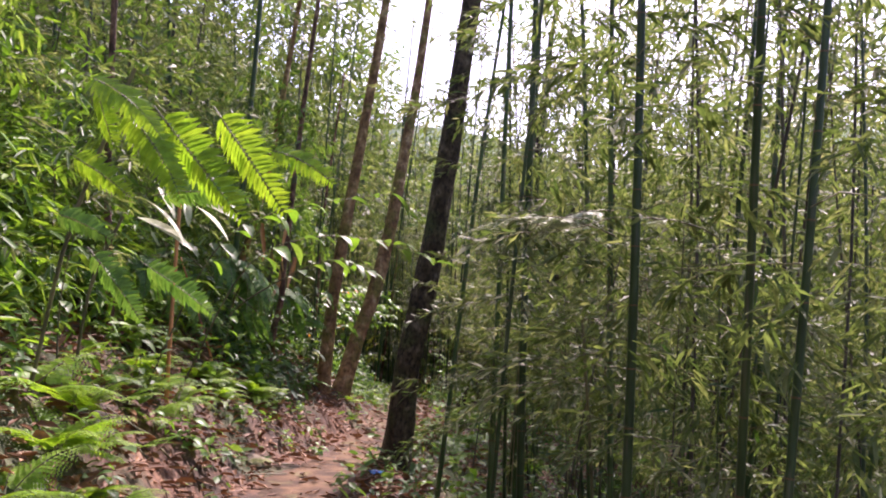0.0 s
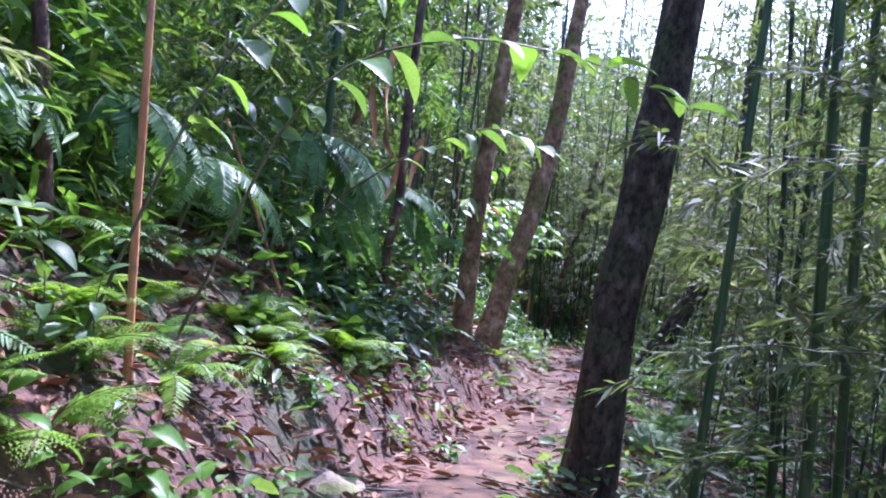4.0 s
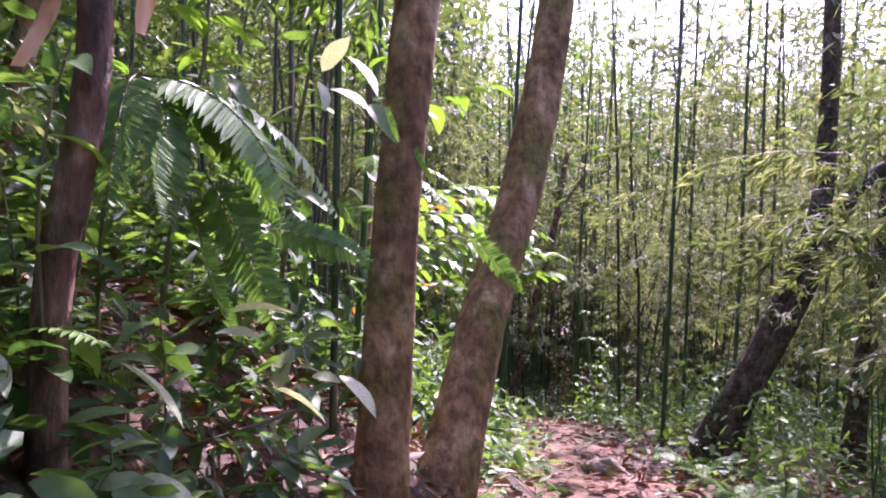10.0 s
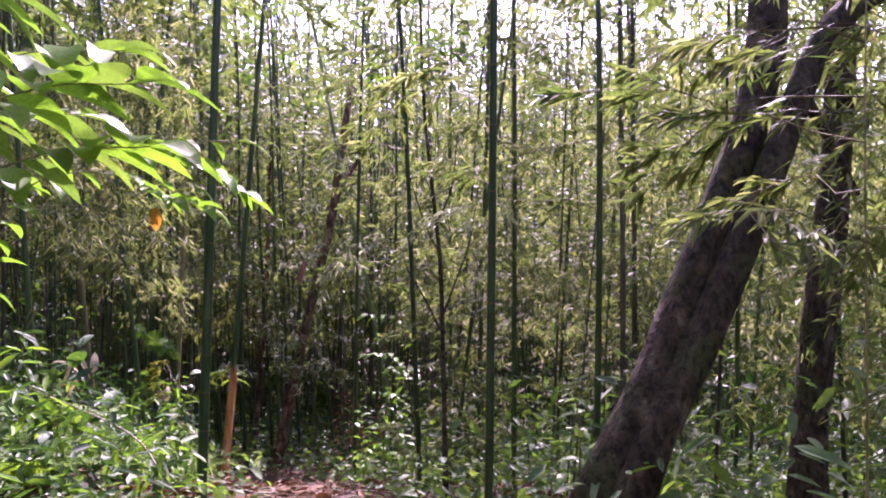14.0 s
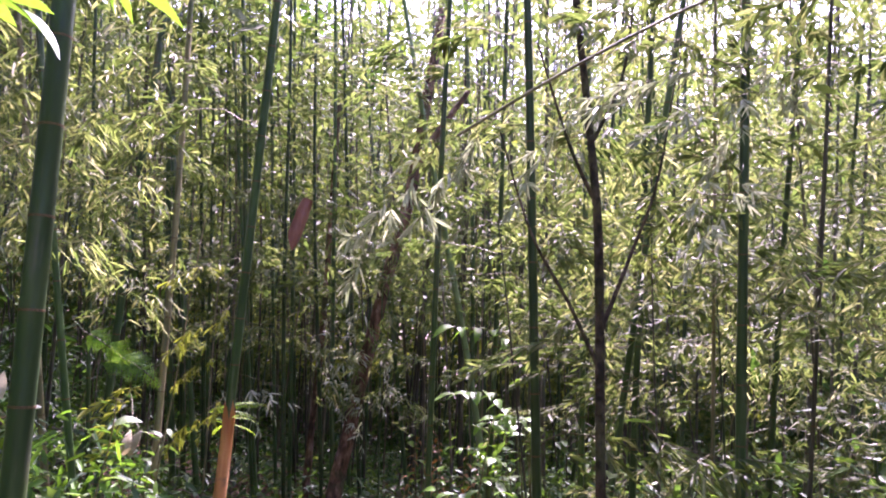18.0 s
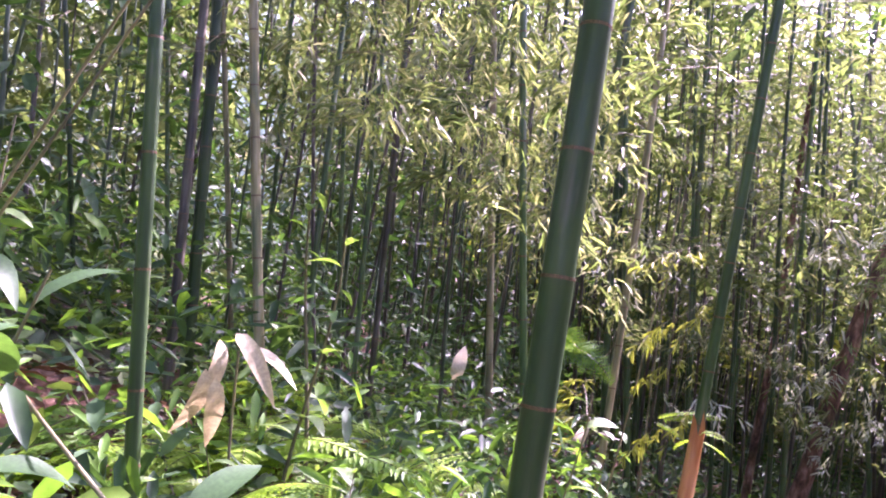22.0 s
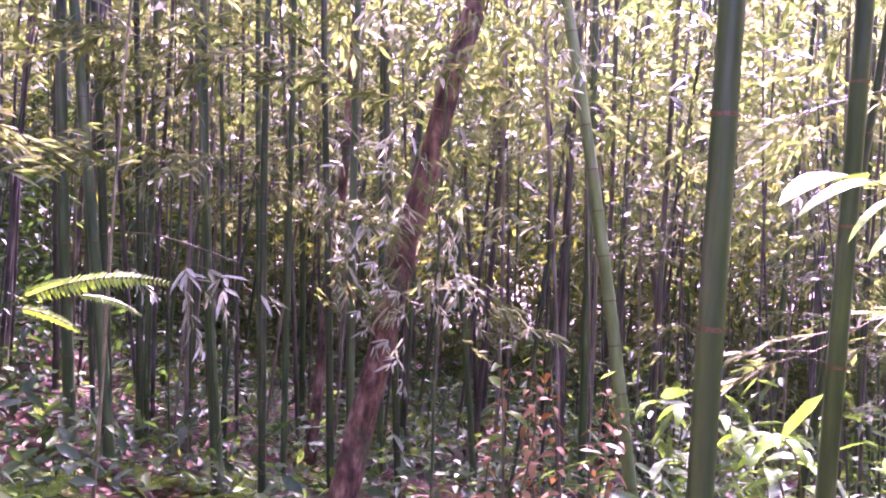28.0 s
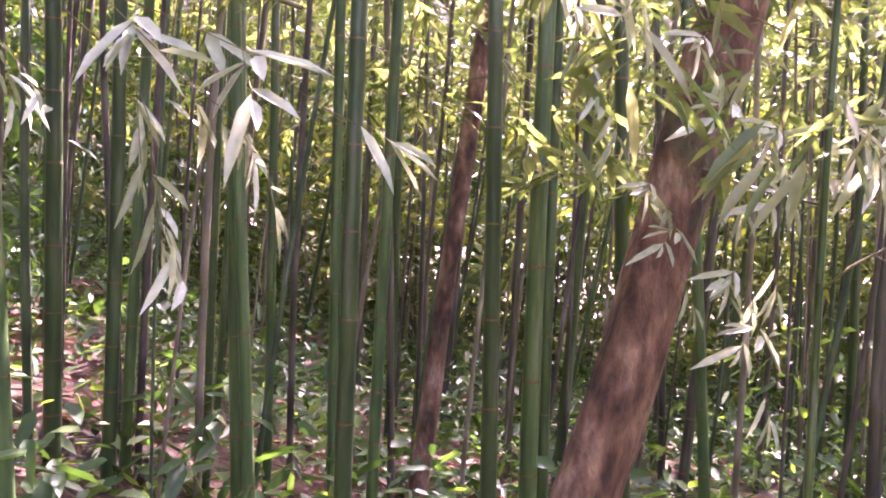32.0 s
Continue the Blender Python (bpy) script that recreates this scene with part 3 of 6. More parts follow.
        pieces.append((*tube(np.concatenate([x + l[0] * h * u, y + l[1] * h * u, z + h * u], 1), rad * (1 - 0.5 * u[:, 0]), 4), 1))
        m = 420
        hh = r.uniform(0.0, 1, m) ** 0.8 * h * 0.95
        k = 0.6 + 0.03 * math.hypot(x + 1, y - 16)
        off = r.normal(0, k, (m, 2))
        pos.append(np.stack([x + l[0] * hh + off[:, 0], y + l[1] * hh + off[:, 1], z + hh + 0.1], 1))
    pos = np.concatenate(pos)
    size = r.uniform(0.7, 1.3, len(pos)) * np.clip(0.016 * np.hypot(pos[:, 0] + 1, pos[:, 1] - 14), 0.2, 0.7)
    way = np.concatenate([r.normal(0, 1, (len(pos), 2)), r.uniform(-1.0, 0.3, (len(pos), 1))], 1)
    up = np.array([[0, 0, 1.0]]) + r.normal(0, 0.6, pos.shape)
    pieces.append((*flat_blades(pos, way, up, size, size * r.uniform(0.2, 0.34, len(pos))), 0))
    v, q, s = gather(*pieces)
    tagged(new("bamboo_grove", quad_mesh("bamboo_grove", v, q, [M_BLEAF, M_CULM], s)), "dense green bamboo grove beyond the near culms", "bamboo grove", kind="stuff")


def leaf_screen(name, count, x0, x1, y0, y1, top, label, seed, low=0.05, size=(0.22, 0.6), edge=1.0, mat=None):
    """The farther crowns of the grove, from the ground up to the canopy, in uneven drifts."""
    r = np.random.default_rng(seed)
    x, y, h = r.uniform(x0, x1, count), r.uniform(y0, y1, count) + edge * np.abs(r.normal(0, 2.5, count)), r.uniform(0, 1, count)
    x = x + edge * (1.6 * np.sin(0.45 * y) + r.normal(0, 1.2, count)) * np.sign(x1 + x0)
    drift = np.sin(0.8 * x + 1.3 * np.sin(0.5 * y) + seed) * np.sin(0.7 * h * top + 1.1 * np.sin(0.6 * x)) + r.normal(0, 0.4, count)
    keep = drift > -0.55
    pos = np.stack([x, y, land(x, y) + low + h * (top - low) * (0.85 + 0.15 * np.sin(0.9 * x + y))], 1)[keep]
    n = len(pos)
    way = np.concatenate([r.normal(0, 1, (n, 2)), r.uniform(-1.0, 0.3, (n, 1))], 1)
    L = r.uniform(*size, n)
    v, q = flat_blades(pos, way, np.array([[0, 0, 1.0]]) + r.normal(0, 0.6, pos.shape), L, L * r.uniform(0.18, 0.34, n))
    tagged(new(name, quad_mesh(name, v, q, [mat or M_BLEAF])), label, "bamboo foliage", kind="stuff")


def hanging_foliage(name, clusters, x0, x1, y0, y1, low, high, gap, mat, seed, label, leaf=0.15):
    """Drooping fans of narrow leaves at the ends of twigs, in drifts."""
    r = np.random.default_rng(seed)
    x, y, h = r.uniform(x0, x1, clusters), r.uniform(y0, y1, clusters), r.uniform(low, high, clusters)
    drift = np.sin(2.0 * x + seed) * np.sin(1.7 * y + 0.7 * x) + np.sin(2.6 * h + 1.5 * x) * 0.7 + r.normal(0, 0.3, clusters)
    keep = (drift > -0.15) & (np.abs(x - path_x(y)) > gap)
    c = np.stack([x, y, land(x, y) + h], 1)[keep]
    k = 9
    n = len(c) * k
    az = np.repeat(r.uniform(0, 6.3, len(c)), k) + r.uniform(-1.3, 1.3, n)
    pos = np.repeat(c, k, 0) + r.normal(0, 0.035, (n, 3))
    way = np.stack([np.cos(az), np.sin(az), r.uniform(-1.3, 0.15, n)], 1)
    L = leaf * r.uniform(0.6, 1.25, n)
    v, q = leaf_blades(pos, way, np.array([[0, 0, 1.0]]) + r.normal(0, 0.4, (n, 3)), L, L * r.uniform(0.14, 0.2, n), 0.22, 0.15)
    tagged(new(name, quad_mesh(name, v, q, [mat])), label, "bamboo foliage", kind="stuff")


# culms beside the path, from the start of the walk to its end
bamboo(1.11, 3.87, -0.044, 0.032, 0.028, 2.2, 13)
bamboo(1.35, 2.77, 0.021, 0.033, 0.019, 2.2, 13)
bamboo(0.49, 5.19, 0.010, 0.035, 0.016, 2.2, 13)
bamboo(0.14, 8.39, 0.044, 0.052, 0.027, 1.2, 14)
bamboo(1.64, 7.22, -0.093, 0.031, 0.027, 1.2, 14)
bamboo(0.69, 8.19, -0.040, 0.033, 0.032, 1.2, 14)
bamboo(0.92, 6.90, -0.057, 0.032, 0.036, 1.2, 14)
bamboo(1.01, 8.69, -0.030, 0.039, 0.031, 1.2, 14)
bamboo(1.04, 10.21, -0.068, 0.032, 0.024, 1.2, 14)
bamboo(-2.84, 10.74, -0.004, -0.001, 0.042, 3.0, 7)
bamboo(-4.47, 12.10, -0.012, -0.003, 0.035, 3.0, 7)
bamboo(-4.73, 13.58, 0.025, 0.006, 0.030, 3.0, 7)
bamboo(-5.16, 13.99, -0.103, -0.024, 0.023, 3.0, 7)
bamboo(-5.83, 13.84, -0.059, -0.014, 0.023, 3.0, 7)
bamboo(-5.13, 15.03, -0.041, -0.010, 0.028, 3.0, 7)
bamboo(-5.41, 12.91, -0.126, -0.029, 0.022, 3.0, 7)
bamboo(-2.02, 12.98, -0.026, -0.006, 0.018, 3.0, 7)
bamboo(-2.15, 13.98, 0.025, 0.006, 0.021, 3.0, 7)
bamboo(-2.94, 15.36, -0.035, -0.007, 0.025, 3.0, 7)
bamboo(-3.72, 17.25, -0.019, -0.004, 0.024, 3.0, 7)
bamboo(-1.486, 19.994, 0.003, 0.044, 0.038, 3.6, 8, label="thick smooth green bamboo culm close beside the path", culms=CULM_STRAIGHT)
bamboo(0.31, 18.59, 0.004, -0.000, 0.026)
STUB = bamboo(-1.807, 23.31, 0.068, -0.036, 0.034, 3.2, 8, culms=CULM_STRAIGHT, label="green bamboo culm whose foot is wrapped in a torn orange-brown sheath")
bamboo(-2.50, 24.15, 0.007, 0.001, 0.029, kind="pale", n=6)
bamboo(-3.25, 24.92, 0.055, 0.011, 0.039)
bamboo(-3.44, 24.57, -0.150, -0.030, 0.034, kind="pale", n=6)
bamboo(-4.37, 26.22, 0.028, 0.006, 0.024)
bamboo(-0.40, 23.44, 0.012, 0.002, 0.023)
bamboo(0.05, 24.04, 0.016, 0.003, 0.023)
bamboo(-1.41, 29.87, 0.009, 0.002, 0.037)
bamboo(-2.54, 30.67, -0.045, -0.009, 0.036)
bamboo(-2.70, 28.60, -0.057, -0.011, 0.022)
bamboo(-2.22, 28.69, -0.043, -0.009, 0.029)
bamboo(-3.04, 27.28, -0.129, -0.013, 0.039, 2.2, 7)
bamboo(-3.36, 27.44, -0.081, -0.008, 0.042, 2.2, 7)
bamboo(-2.07, 27.38, -0.039, -0.004, 0.028, 2.2, 7)
bamboo(-2.37, 28.55, -0.064, -0.007, 0.026, 2.2, 7)
bamboo(-2.27, 29.37, -0.090, -0.009, 0.022, 2.2, 7)
bamboo(-2.43, 27.74, -0.108, -0.011, 0.023, 2.2, 7)
bamboo(-3.04, 28.78, -0.060, -0.006, 0.022, 2.2, 7)
bamboo(-3.28, 28.46, -0.040, -0.004, 0.026, 2.2, 7)
bamboo(-1.66, 27.62, -0.070, -0.007, 0.028, 2.2, 7)
bamboo(-1.53, 27.73, -0.045, -0.005, 0.031, 2.2, 7)
bamboo(-1.22, 27.86, -0.078, -0.008, 0.028, 2.2, 7)
bamboo(-1.46, 28.95, -0.060, -0.006, 0.028, 2.2, 7)
bamboo(0.05, 29.10, -0.035, -0.004, 0.039, 2.2, 7)
bamboo(0.18, 28.61, -0.033, -0.003, 0.037, 2.2, 7)
bamboo(-3.50, 28.23, -0.087, -0.009, 0.037, 2.2, 7)
bamboo(-2.29, 30.37, -0.054, -0.006, 0.019, 2.2, 7)
bamboo(-0.69, 29.89, 0.036, 0.002, 0.032, 2.2, 7)
bamboo(0.18, 32.95, 0.065, 0.004, 0.042, 2.2, 7)
bamboo(0.78, 28.98, -0.010, -0.001, 0.030, 2.2, 7)
bamboo(1.03, 27.99, -0.034, -0.002, 0.042, 2.2, 7)
bamboo(1.50, 30.02, -0.028, -0.002, 0.025, 2.2, 7)
bamboo(-2.49, 27.79, -0.088, -0.005, 0.037, 2.2, 7)
bamboo(-3.26, 28.25, -0.063, -0.004, 0.031, 2.2, 7)
bamboo(0.28, 22.29, -0.050, 0.002, 0.028, 1.5, 12)
bamboo(0.82, 24.47, 0.006, -0.000, 0.029, 1.5, 12)
bamboo(0.64, 22.98, 0.132, -0.005, 0.025, 1.5, 12)
bamboo(1.08, 21.56, -0.005, 0.000, 0.027, 1.5, 12)
bamboo(1.99, 23.72, 0.065, -0.003, 0.026, 1.5, 12)
bamboo(2.59, 23.90, -0.061, 0.003, 0.014, 1.5, 12)
bamboo(2.77, 24.39, 0.059, -0.002, 0.021, 1.5, 12)
bamboo(1.79, 20.66, 0.005, -0.001, 0.027)
bamboo(1.25, 22.53, 0.002, -0.000, 0.013)
bamboo(2.95, 21.04, 0.025, -0.003, 0.025)
bamboo(2.69, 18.56, 0.064, -0.007, 0.031)
bamboo(-4.15, 22.80, -0.032, 0.003, 0.024)
bamboo(1.39, 20.05, 0.006, -0.000, 0.029)
bamboo(2.15, 21.42, 0.014, -0.001, 0.028)
bamboo(1.51, 21.94, 0.042, -0.002, 0.013)
bamboo(-2.60, 20.11, -0.083, -0.061, 0.023, 3.0, 7)
bamboo(-3.80, 22.08, -0.145, -0.107, 0.031, kind="pale", n=6)
bamboo(-4.96, 23.09, -0.162, -0.120, 0.022, kind="pale", n=6)
bamboo(-4.51, 22.17, -0.060, -0.044, 0.042)
bamboo(-4.89, 24.38, -0.100, -0.074, 0.025)
bamboo(-4.26, 23.60, -0.040, -0.030, 0.022)
bamboo(-4.44, 24.09, -0.018, -0.013, 0.029)
bamboo(-3.10, 24.46, -0.042, -0.031, 0.019)
bamboo(-4.19, 20.55, -0.153, -0.113, 0.026)
bamboo(-2.54, 23.00, -0.107, -0.079, 0.025)
bamboo(-5.91, 22.38, -0.159, -0.118, 0.022)
bamboo(-5.51, 23.92, -0.029, -0.021, 0.025)
bamboo(-5.75, 23.12, -0.112, -0.083, 0.021)


bamboo(0.39, 27.29, -0.189, -0.018, 0.044, 4.0, 5, label="smooth pale green bamboo culm leaning over the path", culms=CULMS_LIME)


def fill_bamboo():
    """Culms of the grove between the ones set singly."""
    placed = [(o.matrix_basis.translation.x, o.matrix_basis.translation.y) for o in scene.objects if o.name.startswith("bamboo") and o.parent is None]
    r = random.Random(5)

    def patch(count, x0, x1, y0, y1, gap, n, low, rad=(0.018, 0.036), space=0.45):
        done = tries = 0
        while done < count and tries < count * 40:
            tries += 1
            x, y = r.uniform(x0, x1), r.uniform(y0, y1)
            if (y < 29 and abs(x - float(path_x(y))) < gap) or (-0.2 < x < 1.0 and 25 < y < 27.4):
                continue
            if any((x - a) ** 2 + (y - b) ** 2 < space * space for a, b in placed):
                continue
            placed.append((x, y))
            done += 1
            bamboo(x, y, r.gauss(0.0, 0.055), r.gauss(0, 0.045), r.uniform(*rad), low, n)

    patch(32, 1.0, 6.5, 1.5, 14, 1.9, 10, 2.2)
    patch(14, -8, -3.2, 2, 13, 2.6, 9, 2.0)
    patch(20, 1.2, 7, 14, 22, 2.2, 10, 1.2)
    patch(34, -9, -3.4, 14, 29, 2.6, 6, 1.8)
    patch(34, 0.2, 7, 23, 34, 1.6, 7, 1.6)
    patch(34, -6.5, 1, 28.2, 34, 1.0, 5, 2.2)


def bare_stems(count, x0, x1, y0, y1, rad, mats, seed):
    """Thin bare stems with swollen nodes and a little lean."""
    r = np.random.default_rng(seed)
    done = 0
    while done < count:
        x, y = r.uniform(x0, x1), r.uniform(y0, y1)
        if abs(x - float(path_x(y))) < 0.8 and y < 28.5:
            continue
        h, l, ra = r.uniform(6, 9), r.normal(0, 0.06, 2), r.uniform(*rad)
        z = np.concatenate([[k * 0.55, k * 0.55 + 0.015, k * 0.55 + 0.03] for k in range(int(h / 0.55))])
        f = np.tile([1.0, 1.13, 0.97], len(z) // 3)
        p = np.stack([l[0] * z + 0.02 * np.sin(1.3 * z + x) - 0.02 * math.sin(x), l[1] * z, z], 1)
        mat, word = mats[int(r.integers(0, len(mats)))]
        ob = new("bamboo_cane", quad_mesh("bamboo_cane", *tube(p, ra * f * (1 - 0.05 * z), 5), [mat]))
        ob.location = (x, y, ground_z(x, y) - 0.03)
        tagged(ob, word + " thin bare bamboo cane in the dense grove", "bamboo cane", "thin bare bamboo canes")
        done += 1


fill_bamboo()
bare_stems(165, -6.5, 5.0, 27.4, 36, (0.007, 0.02), [(M_STEM_BROWN, "dark brown"), (M_STEM_BROWN, "dark brown"), (M_STEM_GREEN, "dark green"), (M_STEM_GREY, "dry grey-brown")], 81)
bare_stems(60, -9, -3.6, 18, 30, (0.01, 0.022), [(M_STEM_BROWN, "dark brown"), (M_STEM_GREEN, "dark green")], 82)
bare_stems(46, 0.7, 5.5, 3.0, 14.5, (0.008, 0.02), [(M_STEM_BROWN, "dark brown"), (M_STEM_GREEN, "dark green")], 83)
far_grove()
hanging_foliage("hanging_leaves", 5200, -4.8, 5.5, 21.4, 24.6, 1.7, 4.6, 1.15, M_BLEAF, 71, "fans of narrow bamboo leaves hanging between the culms", 0.1)
hanging_foliage("end_leaf_fans", 130, -1.7, -0.4, 26.5, 27.0, 1.5, 3.6, 0.0, M_BLEAF, 79, "fans of narrow green bamboo leaves before the reddish trunk", 0.13)
hanging_foliage("end_leaves", 50, -1.6, -0.15, 26.6, 27.05, 1.6, 3.5, 0.0, M_BLEAF_SUNLIT, 74, "narrow bamboo leaves, paled for sunlit gloss, before the reddish trunk", 0.13)
hanging_foliage("bank_leaves", 1000, -4.4, -2.7, 4.2, 12, 0.3, 2.2, 1.35, M_BROAD, 75, "dark drooping leaves crowding the bank", 0.16)
# Leaves over the bank, added mainly to shade the hollow below.
hanging_foliage("bank_overhang", 1000, -3.9, -2.0, 11.3, 14.2, 1.9, 3.9, 0.85, M_BROAD, 85, "leaves overhanging the dark hollow of the bank", 0.16)
hanging_foliage("slope_leaves", 6800, 0.6, 6, 2.5, 15, 1.5, 5.2, 1.25, M_BLEAF, 72, "pale drooping bamboo leaves over the falling slope", 0.115)
hanging_foliage("drooping_leaves", 2200, 2.0, 5, 15.5, 22, 0.8, 4.2, 1.2, M_BLEAF, 73, "drooping bamboo leaves beside the twin tree", 0.11)
leaf_screen("upper_foliage", 32000, -8, 7, 26.8, 34, 6.5, "light green bamboo foliage high between the culms", 64, 2.6, (0.1, 0.22), 0.0)
# Added tops that block the sun behind the far foliage.
leaf_screen("far_canopy", 24000, -24, 20, 46, 62, 15, "bamboo tops added beyond the grove to shade its foliage", 65, 7.0, (0.45, 0.9))
leaf_screen("slope_canopy", 28000, 1.2, 9, 6, 24, 10.0, "bamboo foliage over the falling slope", 67, 2.7, (0.1, 0.22), 0.0)
leaf_screen("high_foliage_uphill", 30000, -14, -2.2, 16, 30, 12, "bamboo tops on the uphill side of the path", 77, 5.0, (0.2, 0.42), 0.0)
leaf_screen("high_foliage_downhill", 15000, 3.8, 14, 16, 30, 13, "bamboo tops on the downhill side of the path", 78, 5.0, (0.16, 0.34), 0.0)
leaf_screen("bank_canopy", 15000, -9, -2.9, 6.5, 20, 7.5, "bamboo foliage high above the fern bank", 70, 3.2, (0.1, 0.22), 0.0)
leaf_screen("end_foliage", 26000, -10, 7, 33, 37.5, 7.0, "yellow-green bamboo foliage behind the dense culms", 76, 0.3, (0.14, 0.3), 0.3)
# The yellow leaf colour here stands in for sun on the far foliage.
leaf_screen("end_foliage_lit", 11000, -9, 6, 31.5, 36, 6.5, "yellow-green bamboo leaves coloured as sunlit behind the dense culms", 84, 1.6, (0.12, 0.26), 0.2, M_YLEAF)
# Leaves added high up only to keep sun off the floor below.
leaf_screen("end_canopy", 4500, -8, 6, 31, 38, 10.5, "bamboo tops added over the dense culms to shade the floor", 86, 6.5, (0.2, 0.4), 0.0)
# Two added screens of dark leaves that stand for shade between the stems.
leaf_screen("grove_scrub", 17000, -15, 13, 33.5, 39, 4.2, "scrub darkened for shade at the foot of the far culms", 68, 0.05, (0.2, 0.45), 1.0, M_LEAF_SHADED)
leaf_screen("valley_scrub", 9000, 6, 12, 12, 34, 3.2, "scrub darkened for shade in the hollow below the path", 69, 0.05, (0.2, 0.4), 1.0, M_LEAF_SHADED)
leaf_screen("grove_foliage", 105000, -20, 16, 35, 47, 15, "hazy green bamboo foliage closing the view ahead", 61)
leaf_screen("hillside_foliage", 52000, -21, -11, 12, 36, 13, "green bamboo foliage rising on the hillside", 62)
leaf_screen("valley_foliage", 52000, 9, 18, 6, 36, 13, "green bamboo foliage over the falling slope", 63)
canopy()


# ---------------------------------------------------------------- trees
def trunk_mesh(points, r0, r1, mat, seed, flare=0.5, knobs=0):
    """A tapered trunk along a bent line, with a root flare, dents and old knots."""
    line = bow(points, 34)
    s = np.concatenate([[0], np.cumsum(np.linalg.norm(np.diff(line, axis=0), axis=1))])
    rad = (r0 + (r1 - r0) * s / s[-1]) * (1 + flare * np.exp(-s / 0.22))
    sides = 18
    v, q = tube(line, rad, sides, True)
    r = np.random.default_rng(seed)
    n = len(line)
    a = np.arange(n * sides) % sides / sides * 2 * np.pi
    h = np.repeat(s, sides)
    lump = 0.05 * np.sin(3 * a + 2.2 * h + seed) + 0.04 * np.sin(2 * a - 3.7 * h) + 0.03 * np.sin(5 * a + 7 * h) + r.normal(0, 0.018, n * sides)
    for k in range(knobs):
        ka, kh = r.normal(0.3, 0.5), r.uniform(0.12, 0.55) * s[-1]
        da = np.angle(np.exp(1j * (a - ka)))
        lump += r.uniform(0.12, 0.3) * np.exp(-(da / 0.3) ** 2 - ((h - kh) / 0.05) ** 2)
    cen = np.repeat(line, sides, 0)
    v[:n * sides] = cen + (v[:n * sides] - cen) * (1 + lump)[:, None]
    return quad_mesh("trunk", v, q, [mat])


def crown_mesh(centre, size, n, seed, mat=None):
    r = np.random.default_rng(seed)
    k = max(6, n // 28)
    c = r.normal(0, 0.5, (k, 3)) * np.array(size) + np.array(centre)
    pos = c[r.integers(0, k, n)] + r.normal(0, 0.16, (n, 3)) * np.mean(size) * 0.7
    way = np.concatenate([r.normal(0, 1, (n, 2)), r.uniform(-0.9, 0.3, (n, 1))], 1)
    v, q = leaf_blades(pos, way, np.array([[0, 0, 1.0]]) + r.normal(0, 0.4, (n, 3)), r.uniform(0.1, 0.19, n), r.uniform(0.04, 0.075, n), 0.15)
    return quad_mesh("crown", v, q, [mat or M_BROAD])


def tree(points, r0, r1, mat, label, seed, crown=None, knobs=0, flare=0.5, limbs=(), more=()):
    base = Vector(points[0])
    base.z = min(base.z, ground_z(base.x, base.y)) - 0.08
    pts = [Vector(p) - base for p in points]
    if pts[0].z > 0.1:
        pts.insert(0, Vector((pts[0].x - (pts[1].x - pts[0].x) * 0.2, pts[0].y, 0)))
    ob = thing("tree", *base, label, "tree")
    part("trunk", trunk_mesh(pts, r0, r1, mat, seed, flare, knobs), ob)
    for k, (lp, a, b) in enumerate(more):
        part("stem", trunk_mesh([Vector(p) - base for p in lp], a, b, mat, seed + 31 + k, 0.2, 0), ob)
    for k, (lp, a, b) in enumerate(limbs):
        part("limb", trunk_mesh([Vector(p) - base for p in lp], a, b, mat, seed + 60 + k, 0.3, 0), ob)
    if crown:
        c, size, n = crown
        tagged(part("crown", crown_mesh(Vector(c) - base, size, n, seed), ob), kind="stuff")
    return ob


tree([(-0.35, 9.2, -0.32), (-0.33, 9.2, 0.1), (-0.31, 9.2, 0.9), (-0.19, 9.21, 1.8), (-0.1, 9.21, 2.9), (0.1, 9.3, 6.2), (0.15, 9.5, 9.0)], 0.158, 0.075, M_BARK_DARK,
     "dark-barked tree with a bent trunk beside the footpath", 1, ((0.1, 9.1, 9.2), (2.0, 2.0, 1.3), 220), 0, 0.45,
     limbs=[([(0.07, 9.27, 5.4), (0.6, 8.6, 6.4), (1.2, 8.4, 7.6)], 0.04, 0.02)])
tree([(-1.77, 12.8, -0.05), (-1.76, 12.8, 0.8), (-1.73, 12.81, 1.7), (-1.66, 12.82, 2.75), (-1.4, 12.9, 6.0), (-1.3, 13.1, 9.0)], 0.107, 0.05, M_BARK,
     "slim brown tree trunk with patches of moss and lichen", 2, ((-1.3, 12.7, 9.0), (1.8, 1.8, 1.3), 200), 3, 0.3)
tree([(-1.61, 13.67, -0.15), (-1.43, 14.03, 0.84), (-1.23, 14.4, 1.78), (-1.05, 14.75, 3.35), (-0.85, 15.1, 6.2), (-0.75, 15.3, 9.0)], 0.144, 0.055, M_BARK,
     "leaning mossy tree trunk with a row of knots", 3, ((-0.9, 15.1, 9.2), (1.8, 1.8, 1.3), 260), 16, 0.3)
tree([(-2.31, 11.31, 0.45), (-2.32, 11.31, 1.02), (-2.26, 11.32, 1.51), (-2.27, 11.32, 2.31), (-2.2, 11.4, 5.5), (-2.1, 11.5, 7.5)], 0.045, 0.025, M_BARK_RED,
     "thin reddish sapling trunk on the fern bank", 4, ((-2.1, 11.5, 7.4), (1.2, 1.2, 1.0), 320), 0, 0.2)
